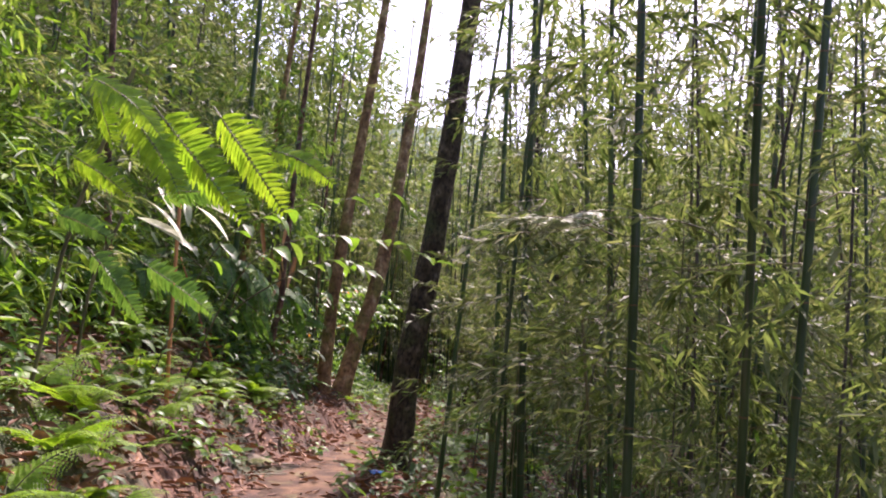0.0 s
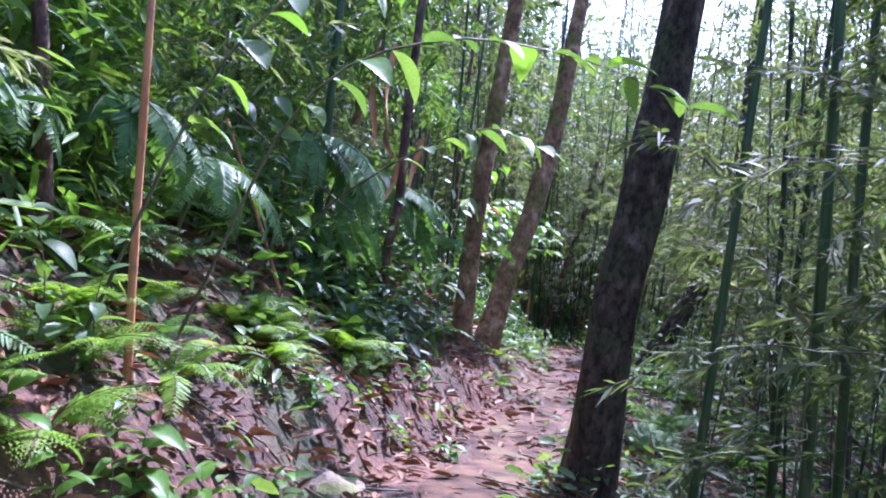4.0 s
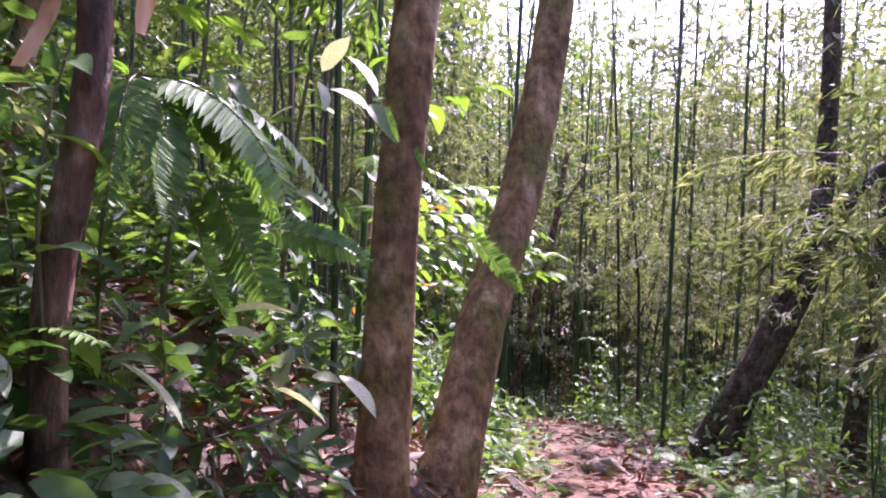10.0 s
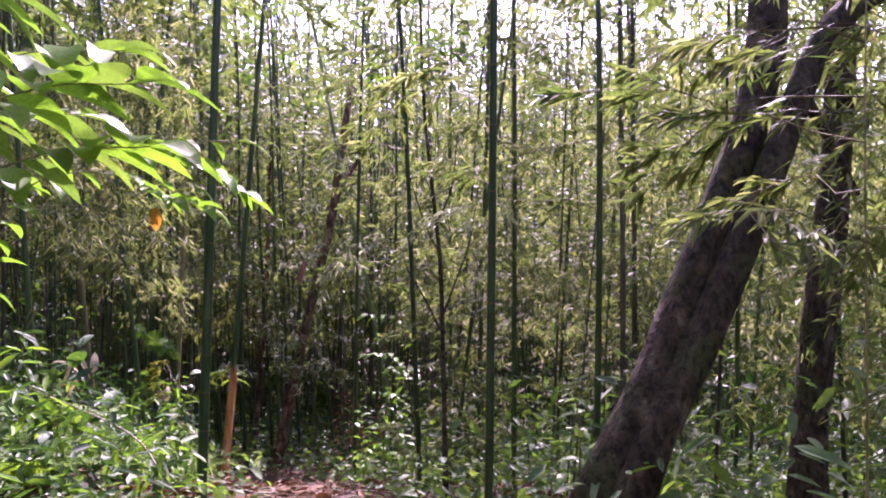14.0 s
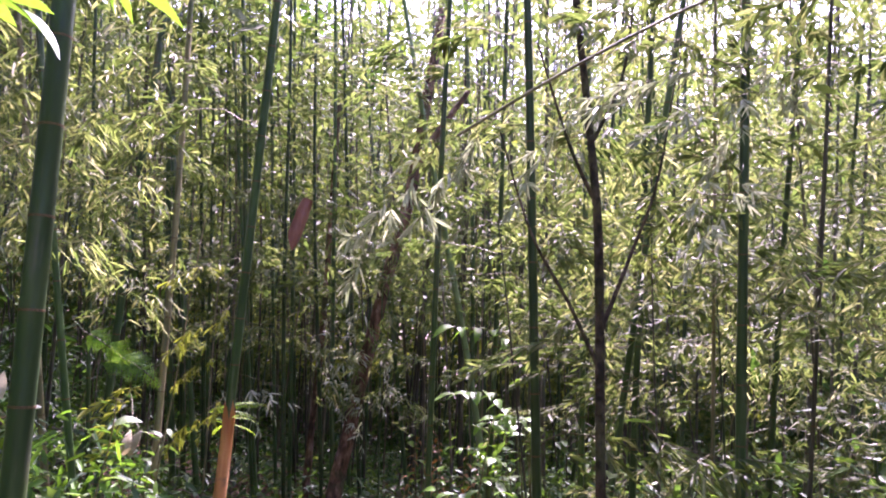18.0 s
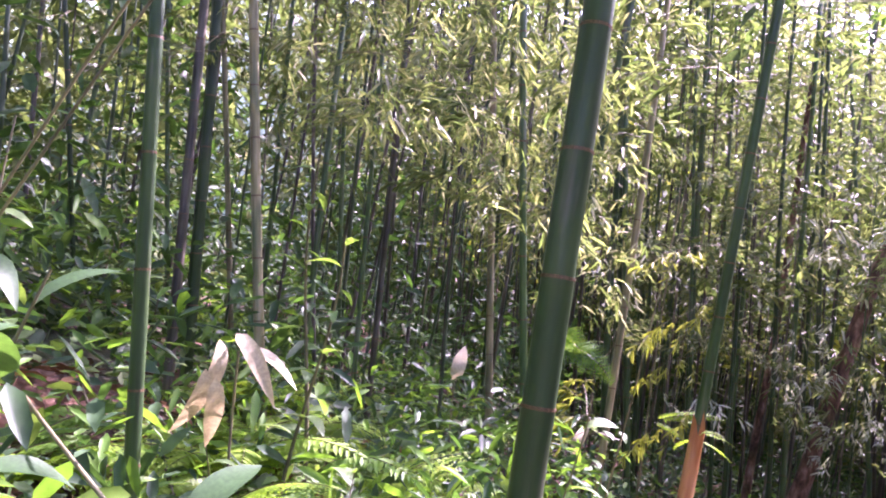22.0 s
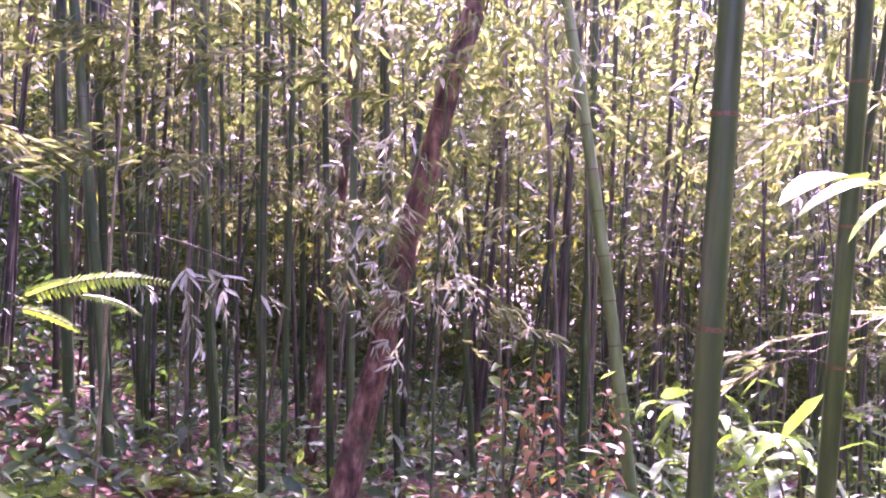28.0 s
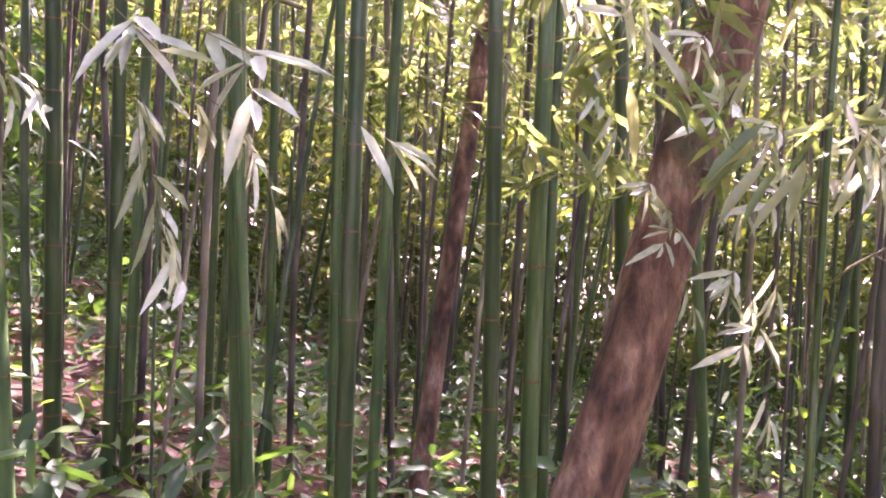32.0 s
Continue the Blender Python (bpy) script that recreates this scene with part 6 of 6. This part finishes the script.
# the sheathed culm and what grows on it
t = STUB.matrix_basis.translation
seg = bow([(0, 0, 0), (0.034, -0.018, 0.5), (0.087, -0.046, 1.28)], 9)
a = np.linspace(2.3, 2.3 + 1.85 * np.pi, 12)
v, q = [], []
for k, c in enumerate(seg):
    for j, ang in enumerate(a):
        top = c[2] * (1 + 0.06 * math.sin(2.3 * j)) if k == 8 else c[2]
        rr = 0.049 - 0.01 * k / 8 + 0.004 * math.sin(5 * ang + k)
        v.append((c[0] + rr * math.cos(ang), c[1] + rr * math.sin(ang), top))
        if k and j:
            i = k * 12 + j
            q.append((i - 13, i - 12, i, i - 1))
part("sheath", quad_mesh("sheath", v, q, [M_SHEATH]), STUB, None, "torn orange-brown sheath")
o = fern(t.x + 0.08, t.y - 0.04, t.z + 1.2, 1, 0.22, FRONDS_LIT, "small fern growing from the bamboo sheath")
for a, b in (((-1.72, 23.28, -0.16), (-1.48, 23.4, -0.2)), ((-1.72, 23.28, -0.2), (-1.5, 23.45, -0.3)), ((-1.72, 23.28, -0.2), (-1.9, 23.5, -0.3))):
    frond_between(o, a, b, rnd.choice(THIN_FRONDS))
for a, b in (((-1.74, 23.33, 0.6), (-2.09, 22.93, 0.2)), ((-1.74, 23.33, 0.3), (-2.14, 23.23, -0.1)), ((-1.74, 23.33, 0.9), (-2.04, 22.83, 0.7)), ((-1.74, 23.33, 0.0), (-2.09, 23.03, -0.4))):
    frond_between(STUB, a, b, rnd.choice(SPRAYS_YELLOW))


# ---------------------------------------------------------------- dead and lying things
def strip_mesh(length, width, curl, seed):
    """A dry curled strip hanging down from its top."""
    r = random.Random(seed)
    v, q = [], []
    n = 10
    for k in range(n):
        u = k / (n - 1)
        w = width * (0.35 + 0.65 * math.sin(math.pi * (0.15 + 0.8 * u)))
        cx, cy = curl * math.sin(2.4 * u + seed) * u, curl * 0.6 * math.sin(3.1 * u) * u
        tw = 1.4 * u + seed
        for e in range(4):
            b = -1 + 2 * e / 3
            v.append((cx + w * b * math.cos(tw) - 0.25 * w * (1 - b * b) * math.sin(tw), cy + w * b * math.sin(tw) + 0.25 * w * (1 - b * b) * math.cos(tw), -length * u))
        if k:
            q += [((k - 1) * 4 + e, (k - 1) * 4 + e + 1, k * 4 + e + 1, k * 4 + e) for e in range(3)]
    return quad_mesh("strip", v, q, [M_SHEATH])


for k, (x, y, z, ln) in enumerate(((-2.68, 11.5, 2.55, 0.55), (-2.5, 11.15, 1.75, 0.36), (-2.3, 11.2, 1.9, 0.4), (-2.15, 11.45, 2.1, 0.45), (-1.72, 8.6, 2.35, 0.5), (-2.45, 11.3, 2.2, 0.3))):
    o = new("hanging_sheath", strip_mesh(ln, 0.035, 0.08, k))
    o.location = (x, y, z)
    tagged(o, "dry reddish-brown bamboo sheath hanging in the twigs", "bamboo sheath", "hanging bamboo sheaths")


def rolled_sheath(a, b, width, turn):
    """A stiff sheath rolled to a half tube, pointed at its lower end."""
    a, b = np.array(a), np.array(b)
    d = unit(b - a)
    side = unit(np.cross(d, (math.cos(turn), math.sin(turn), 0.2)))
    up = np.cross(side, d)
    v, q = [], []
    for k in range(11):
        u = k / 10
        w = width * (0.55 + 0.45 * math.sin(math.pi * (0.1 + 0.6 * u))) * (1 - 0.85 * max(0, (u - 0.6) / 0.4) ** 2)
        for j in range(9):
            g = -1.9 + 3.8 * j / 8 + 0.5 * u
            rr = w * (1 + 0.06 * math.sin(3 * j + k))
            v.append(tuple(a + (b - a) * u + side * rr * math.sin(g) + up * rr * (1 - math.cos(g)) - up * 0.12 * u * u * width))
            if k and j:
                i = k * 9 + j
                q.append((i - 10, i - 9, i, i - 1))
    return quad_mesh("hanging_sheath", [tuple(np.array(p) - a) for p in v], q, [M_SHEATH_DARK])


o = new("hanging_sheath", rolled_sheath((-0.815, 20.65, 0.96), (-0.868, 20.62, 0.775), 0.027, 2.2))
o.location = (-0.815, 20.65, 0.96)
tagged(o, "stiff rolled orange-brown sheath caught in the leaf sprays", "bamboo sheath", "hanging bamboo sheaths")


def rod(name, points, r, mat, label, category, nodes_every=0.0):
    base = Vector(points[0])
    line = bow([Vector(p) - base for p in points], 18)
    t = np.linspace(0, 1, 18)
    rad = r * (1.05 - 0.25 * t)
    if nodes_every:
        rad = rad * (1 + 0.12 * (np.arange(18) % 4 == 0))
    ob = new(name, quad_mesh(name, *tube(line, rad, 9, True), [mat]))
    ob.location = base
    return tagged(ob, label, category)


rod("dead_log", [(-3.00, 9.12, 0.98), (-2.82, 9.30, 0.86), (-2.63, 9.47, 0.70)], 0.036, M_BARK, "rotting brown log lying on the bank", "log")
rod("leaning_stick", [(-2.64, 9.65, 0.64), (-2.84, 9.56, 1.19), (-3.12, 9.44, 1.92)], 0.014, M_SHEATH, "orange-brown dead bamboo stick leaning on the bank", "stick", 1)
rod("dead_stalk", [(-2.32, 7.11, 0.53), (-2.36, 7.13, 1.12), (-2.43, 7.18, 2.52)], 0.019, M_SHEATH, "dead brown bamboo stalk standing in the ferns", "bamboo stalk", 1)
rod("dry_stick", [(-1.6, 19.35, -0.45), (-1.9, 19.6, -0.2), (-2.6, 19.7, 0.1)], 0.006, M_CULM_PALE, "thin dry stick across the undergrowth", "stick")
rod("dry_cane", [(-1.55, 21.0, -0.85), (-1.75, 21.4, -0.55), (-2.1, 21.9, -0.4)], 0.008, M_CULM_PALE, "bent dry cane in the undergrowth", "stick")
rod("fallen_cane", [(-3.6, 27.3, -1.5), (-3.1, 27.2, -1.55), (-2.5, 27.0, -1.8)], 0.035, M_BARK_RED, "broken brown branch lying among the culms", "branch")

def lump_mesh(seed, size, mat):
    r = random.Random(seed)
    bm = bmesh.new()
    bmesh.ops.create_icosphere(bm, subdivisions=3, radius=1)
    for w in bm.verts:
        n = noise.noise(w.co * 1.3 + Vector((seed, 0, 0))) * 0.45 + noise.noise(w.co * 3.1) * 0.12
        w.co = Vector((w.co.x * size[0], w.co.y * size[1], w.co.z * size[2])) * (1 + n)
    me = bpy.data.meshes.new("stone")
    bm.to_mesh(me)
    bm.free()
    me.materials.append(mat)
    return me


for x, y, s, lab in ((-1.72, 8.1, (0.22, 0.17, 0.09), "flat mossy yellow-brown stone set in the footpath"), (-0.42, 17.15, (0.2, 0.12, 0.13), "tilted mossy stone at the edge of the footpath"), (-0.9, 12.6, (0.12, 0.1, 0.07), "dark stone in the footpath")):
    o = new("stone", lump_mesh(x, s, M_ROCK))
    o.location = (x, y, ground_z(x, y) + 0.01)
    tagged(o, lab, "stone")
for name, x, y, mat, lab in (("plastic_scrap", -0.46, 8.2, M_BLUE, "crumpled blue plastic scrap beside the tree"), ("plastic_wrapper", 0.05, 9.3, M_WHITE, "crumpled white wrapper lying on the slope")):
    o = new(name, lump_mesh(x * 3, (0.09, 0.05, 0.02), mat))
    o.location = (x, y, ground_z(x, y) + 0.02)
    tagged(o, lab, "litter")


# ---------------------------------------------------------------- young bamboo
def young(x, y, tall, n, low=0.4, sprays=None, lean=None):
    l = lean or (rnd.gauss(0, 0.08), rnd.gauss(0, 0.08))
    return bamboo(x, y, l[0], l[1], rnd.uniform(0.006, 0.011), low, n, tall, sprays=sprays, label="thin young bamboo with sprays of narrow leaves")


# young bamboo beside the twin tree and on the falling slope
for x, y, tall, n in ((0.75, 14.4, 2.6, 10), (1.2, 15.3, 2.9, 12), (1.5, 13.7, 3.0, 12), (1.0, 13.2, 2.4, 10), (1.9, 14.8, 3.2, 12), (1.0, 16.3, 2.6, 11), (1.7, 16.4, 3.0, 12), (0.9, 5.6, 3.0, 13), (1.3, 6.6, 3.2, 13), (0.8, 7.2, 3.0, 12), (1.6, 5.0, 3.2, 13), (2.0, 6.2, 3.6, 13), (1.0, 9.6, 3.0, 12), (1.5, 8.4, 3.4, 13), (0.6, 10.8, 2.8, 11), (1.3, 11.4, 3.2, 12), (2.2, 7.8, 3.6, 13), (1.9, 10.2, 3.4, 12), (1.6, 3.9, 3.0, 12), (2.2, 4.6, 3.5, 12)):
    young(x, y, tall, n - 2, 1.6)
# young bamboo above the fern bank
for x, y, tall, n in ((-3.4, 5.2, 2.4, 10), (-3.0, 6.2, 2.4, 10), (-3.7, 6.8, 2.6, 10), (-3.3, 8.6, 2.4, 10), (-3.9, 8.0, 2.8, 11), (-3.6, 10.4, 2.6, 10), (-4.1, 9.4, 2.8, 10), (-3.2, 11.4, 2.4, 9), (-3.9, 11.6, 2.6, 10), (-4.6, 7.4, 3.0, 10), (-4.5, 10.6, 3.0, 10), (-3.2, 4.3, 2.6, 10), (-4.2, 5.8, 2.8, 10)):
    young(x, y, tall, n, 0.5)
# young bamboo at the end of the path
for x, y, tall, n in ((0.3, 22.4, 2.6, 10), (0.9, 22.2, 2.8, 11), (1.5, 22.8, 3.0, 12), (1.9, 21.6, 2.8, 11), (0.9, 25.2, 2.8, 11), (1.8, 24.6, 3.0, 11), (2.4, 22.6, 3.0, 11), (-3.0, 25.4, 2.6, 6), (0.6, 27.8, 3.0, 6), (1.4, 26.6, 3.0, 8)):
    young(x, y, tall, n, 0.5)
young(-2.28, 23.3, 2.6, 2, 0.9, SPRAYS_YELLOW, (0.13, 0.0))
# sprays that hang in front of the grove
host = bamboo(1.3, 20.5, 0.1, 0.0, 0.008, 2.6, 8, 5.5)
part("twig", quad_mesh("twig", *tube(bow([tuple(Vector(p) - host.matrix_basis.translation) for p in ((1.55, 20.5, 2.0), (0.98, 20.5, 1.87), (0.53, 20.5, 1.68), (0.07, 20.5, 1.42), (-0.3, 20.6, 1.2))], 12), 0.006, 5), [M_TWIG]), host)
for a, b in (((0.72, 20.47, 1.29), (0.45, 20.49, 1.09)), ((0.72, 20.47, 1.35), (0.32, 20.39, 1.26)), ((0.67, 20.48, 1.46), (0.14, 20.50, 1.34)), ((0.16, 20.60, 1.35), (-0.17, 20.61, 1.10)), ((0.67, 20.48, 1.11), (0.45, 20.39, 0.80)), ((-0.09, 20.71, 1.34), (-0.51, 20.83, 1.00)), ((-0.40, 21.02, 1.31), (-0.74, 21.14, 0.85)), ((0.71, 20.48, 1.53), (0.92, 20.47, 1.28))):
    frond_between(host, a, b, rnd.choice(SPRAYS_PALE), rnd.uniform(-30, 30))
host = bamboo(-2.78, 26.5, 0.02, 0.0, 0.012, 2.4, 6, 4.2)
for a, b in (((-2.55, 26.47, -0.17), (-1.92, 26.46, -0.23)), ((-2.47, 26.47, -0.25), (-2.17, 26.44, -0.60)), ((-2.36, 26.47, -0.33), (-2.05, 26.44, -0.51)), ((-2.76, 26.47, -0.21), (-2.46, 26.44, -0.37))):
    frond_between(host, a, b, rnd.choice(SPRAYS_BROAD), rnd.uniform(-30, 30))
part("twig", quad_mesh("twig", *tube(bow([tuple(Vector(p) - host.matrix_basis.translation) for p in ((-2.67, 26.50, -0.10), (-2.47, 26.48, -0.11), (-2.23, 26.47, -0.17), (-2.03, 26.46, -0.23))], 10), 0.005, 5), [M_TWIG]), host)
host = bamboo(-0.95, 27.0, -0.02, 0.0, 0.012, 1.2, 9, 4.2)
for a, b in (((-1.83, 26.75, 0.47), (-1.63, 26.65, 0.11)), ((-1.54, 26.75, 0.18), (-1.32, 26.65, -0.25)), ((-1.39, 26.75, -0.03), (-1.14, 26.65, -0.36)), ((-1.20, 26.75, -0.19), (-1.05, 26.65, -0.54)), ((-1.38, 26.75, 0.36), (-1.22, 26.65, 0.01)), ((-1.66, 26.75, -0.01), (-1.49, 26.65, -0.26)), ((-1.11, 26.75, -0.23), (-0.89, 26.65, -0.43)), ((-1.03, 26.75, 0.38), (-0.85, 26.65, 0.08)), ((-1.45, 26.75, -0.35), (-1.25, 26.65, -0.58)), ((-1.78, 26.75, 0.34), (-1.82, 26.65, 0.06)), ((-1.10, 26.75, 0.16), (-0.83, 26.65, -0.17)), ((-1.27, 26.75, -0.46), (-1.07, 26.65, -0.78)), ((-0.90, 26.75, -0.17), (-0.65, 26.65, -0.36)), ((-1.3, 26.75, 0.62), (-1.18, 26.65, 0.25)), ((-1.6, 26.75, 0.6), (-1.45, 26.65, 0.28))):
    frond_between(host, a, b, rnd.choice(SPRAYS_BROAD), rnd.uniform(-30, 30))


# ---------------------------------------------------------------- undergrowth past counting
def scatter_plants():
    r = random.Random(21)

    def zone(count, x0, x1, y0, y1, gap, make):
        done = 0
        for _ in range(count * 20):
            if done >= count:
                break
            x, y = r.uniform(x0, x1), r.uniform(y0, y1)
            if abs(x - float(path_x(y))) < gap and y < 26:
                continue
            done += 1
            make(x, y)

    def herb(x, y):
        plant(x, y, r.uniform(0.15, 0.4), r.randint(6, 9), r.uniform(0.09, 0.15), LEAVES if r.random() < 0.7 else LEAVES_LIT)

    def bush(x, y):
        plant(x, y, r.uniform(0.5, 1.1), r.randint(10, 14), r.uniform(0.13, 0.2), LEAVES if r.random() < 0.75 else LEAVES_LIT, "leafy green shrub between the bamboo culms", whole=True)

    def any_fern(x, y):
        fern(x, y, None, r.randint(5, 7), r.uniform(0.4, 0.75), r.choice((FRONDS, LACY, FRONDS)))

    zone(42, -2.6, 0.2, 2.5, 14, 0.5, herb)
    zone(26, -4.3, -2.2, 3, 14, 1.25, bush)
    zone(34, -4.5, -2.3, 3, 14, 1.3, any_fern)
    zone(22, 0.2, 3.5, 2.5, 14, 1.1, bush)
    zone(14, 0.0, 3.0, 8, 16, 0.8, any_fern)
    zone(22, -5.5, -1.2, 14.5, 24.0, 0.85, bush)
    zone(34, -4.0, 1.0, 14.5, 26, 0.7, herb)
    zone(18, -4.5, -1.3, 15, 26, 0.8, any_fern)
    zone(22, 0.0, 4.5, 15, 28, 0.7, bush)
    zone(12, 0.0, 4.0, 15, 27, 0.7, any_fern)
    zone(10, -5.5, 4.0, 26.6, 33, 0.0, herb)


def low_cover():
    r = np.random.default_rng(17)
    n = 46000
    x, y = r.uniform(-7, 6, n), r.uniform(0, 36, n)
    d = np.abs(x - path_x(y))
    patchy = np.sin(1.7 * x + 1.1 * np.sin(1.3 * y)) * np.sin(1.9 * y + x) + r.normal(0, 0.35, n)
    bank = (y < 14) & (x < path_x(y)) & (d < 2.0)
    keep = ((d > 0.42) | (y > 26)) & (patchy > np.where(bank, 0.55, np.where(y < 14, -0.3, -0.45)))
    x, y = x[keep], y[keep]
    n = len(x)
    z = land(x, y) + r.uniform(0.02, 1, n) ** 1.6 * 0.38
    way = np.concatenate([r.normal(0, 1, (n, 2)), r.uniform(-0.6, 0.7, (n, 1))], 1)
    L = r.uniform(0.05, 0.15, n)
    v, q = leaf_blades(np.stack([x, y, z], 1), way, np.array([[0, 0, 1.0]]) + r.normal(0, 0.45, (n, 3)), L, L * r.uniform(0.3, 0.55, n), 0.15)
    tagged(new("undergrowth", quad_mesh("undergrowth", v, q, [M_BROAD])), "low green seedlings and weeds covering the forest floor", "undergrowth", kind="stuff")


def thicket(name, count, x0, x1, y0, y1, low, high, gap, size, wide, mat, seed, label, thin=-0.4):
    """A mass of leaves from the ground up, in uneven clumps."""
    r = np.random.default_rng(seed)
    x, y, h = r.uniform(x0, x1, count), r.uniform(y0, y1, count), r.uniform(0, 1, count) ** 1.3
    clump = np.sin(2.1 * x + 1.4 * np.sin(1.7 * y) + seed) * np.sin(2.3 * y + 1.1 * np.sin(2.0 * x)) + 0.5 * np.sin(5 * x + 3 * y) + r.normal(0, 0.3, count)
    top = low + (high - low) * (0.55 + 0.45 * np.sin(1.5 * x + 2.0 * np.sin(1.3 * y)))
    z = land(x, y) + 0.03 + h * top
    keep = (clump > thin) & ((np.abs(x - path_x(y)) > gap + 0.35 * np.minimum(h * top, 1.5)) | (y > 26.8))
    pos = np.stack([x, y, z], 1)[keep]
    n = len(pos)
    way = np.concatenate([r.normal(0, 1, (n, 2)), r.uniform(-0.9, 0.4, (n, 1))], 1)
    L = r.uniform(size[0], size[1], n)
    v, q = leaf_blades(pos, way, np.array([[0, 0, 1.0]]) + r.normal(0, 0.45, (n, 3)), L, L * r.uniform(wide[0], wide[1], n), 0.18)
    tagged(new(name, quad_mesh(name, v, q, [mat])), label, "thicket", kind="stuff")


def litter():
    r = np.random.default_rng(29)
    n = 52000
    x, y = r.uniform(-4.6, 3.0, n), r.uniform(-0.5, 31, n)
    d = np.abs(x - trail_x(y))
    keep = (r.uniform(0, 1, n) < np.where(d < 0.4, 0.16, np.where((y < 15) & (x < 0), 0.95, np.where(y > 25, 0.14, 0.35))))
    x, y = x[keep], y[keep]
    n = len(x)
    z = land(x, y) + r.uniform(0.012, 0.05, n)
    way = np.concatenate([r.normal(0, 1, (n, 2)), r.uniform(-0.25, 0.35, (n, 1))], 1)
    L = r.uniform(0.05, 0.17, n)
    v, q = leaf_blades(np.stack([x, y, z], 1), way, np.array([[0, 0, 1.0]]) + r.normal(0, 0.5, (n, 3)), L, L * r.uniform(0.16, 0.42, n), 0.1, 0.3)
    tagged(new("leaf_litter", quad_mesh("leaf_litter", v, q, [M_LITTER])), "dry reddish-brown fallen leaves on the ground", "leaf litter", kind="stuff")
    n = 1500
    x, y = r.uniform(-4.0, 2.5, n), r.uniform(0, 30, n)
    keep = np.abs(x - path_x(y)) > 0.25
    x, y = x[keep], y[keep]
    pieces = []
    for a, b in zip(x, y):
        ang, ln = r.uniform(0, 6.3), r.uniform(0.15, 0.6)
        p = np.array([[a - math.cos(ang) * ln / 2, b - math.sin(ang) * ln / 2, 0], [a, b, 0], [a + math.cos(ang) * ln / 2, b + math.sin(ang) * ln / 2, 0]])
        p[:, 2] = land(p[:, 0], p[:, 1]) + 0.012 + r.uniform(0, 0.04)
        pieces.append((*tube(p, r.uniform(0.003, 0.007), 4), 0))
    v, q, s = gather(*pieces)
    tagged(new("fallen_twigs", quad_mesh("fallen_twigs", v, q, [M_TWIG])), "thin dry twigs lying on the fallen leaves", "twigs", kind="stuff")


def dead_shrub(x, y, h):
    ob = plant(x, y, h, 26, 0.11, LEAVES_RUST, "withered shrub with curled rust-brown leaves", whole=True)
    return ob


for x, y, h in ((-0.5, 26.75, 1.3), (-0.3, 26.9, 1.2), (-0.1, 26.75, 1.15), (-0.6, 26.95, 1.2), (0.02, 26.9, 1.0), (-0.2, 26.65, 1.25)):
    dead_shrub(x, y, h)
scatter_plants()
thicket("fern_thicket", 9000, -4.6, -2.3, 4.4, 9.5, 1.0, 2.7, 1.5, (0.1, 0.24), (0.16, 0.3), M_FERN, 23, "dense dark green ferns and leaves on the bank")
# Thickets in the darkened leaf carry their shade in the colour.
thicket("hollow_thicket", 2600, -3.4, -1.8, 9.6, 13.8, 0.25, 1.0, 0.85, (0.08, 0.17), (0.3, 0.5), M_LEAF_SHADED, 25, "broad leaves darkened for shade, filling the hollow of the bank")
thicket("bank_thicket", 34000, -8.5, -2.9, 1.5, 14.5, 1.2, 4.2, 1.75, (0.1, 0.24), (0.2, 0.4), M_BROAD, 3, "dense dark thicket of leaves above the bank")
thicket("shade_undergrowth", 13000, -8, -1.0, 14.5, 26, 0.3, 0.95, 0.85, (0.07, 0.18), (0.2, 0.4), M_LEAF_SHADED, 6, "leafy undergrowth darkened for shade between the bamboo culms")
thicket("grove_undergrowth", 10000, -8, -1.0, 14.5, 26, 0.3, 0.95, 0.85, (0.07, 0.18), (0.18, 0.34), M_FERN, 5, "leafy green undergrowth between the bamboo culms")
thicket("slope_thicket", 9000, 0.8, 9, 1, 16, 0.5, 2.4, 1.7, (0.09, 0.2), (0.15, 0.26), M_LEAF_SHADED, 7, "tangled bamboo leaves darkened for shade on the falling slope")
thicket("hollow_undergrowth", 28000, -0.2, 9, 15, 36, 0.35, 1.3, 0.95, (0.07, 0.18), (0.2, 0.45), M_BROAD, 9, "low leafy undergrowth among thin culms")
thicket("hill_thicket", 28000, -12, -4.4, 13, 34, 0.6, 3.4, 3.0, (0.1, 0.24), (0.2, 0.4), M_LEAF_SHADED, 13, "leafy growth darkened for shade on the hillside of the grove")
thicket("end_undergrowth", 17000, -8, 2, 26.0, 37, 0.15, 0.65, 0.9, (0.07, 0.18), (0.25, 0.5), M_LEAF_SHADED, 15, "low leafy undergrowth darkened for shade under the dense culms")
low_cover()
litter()
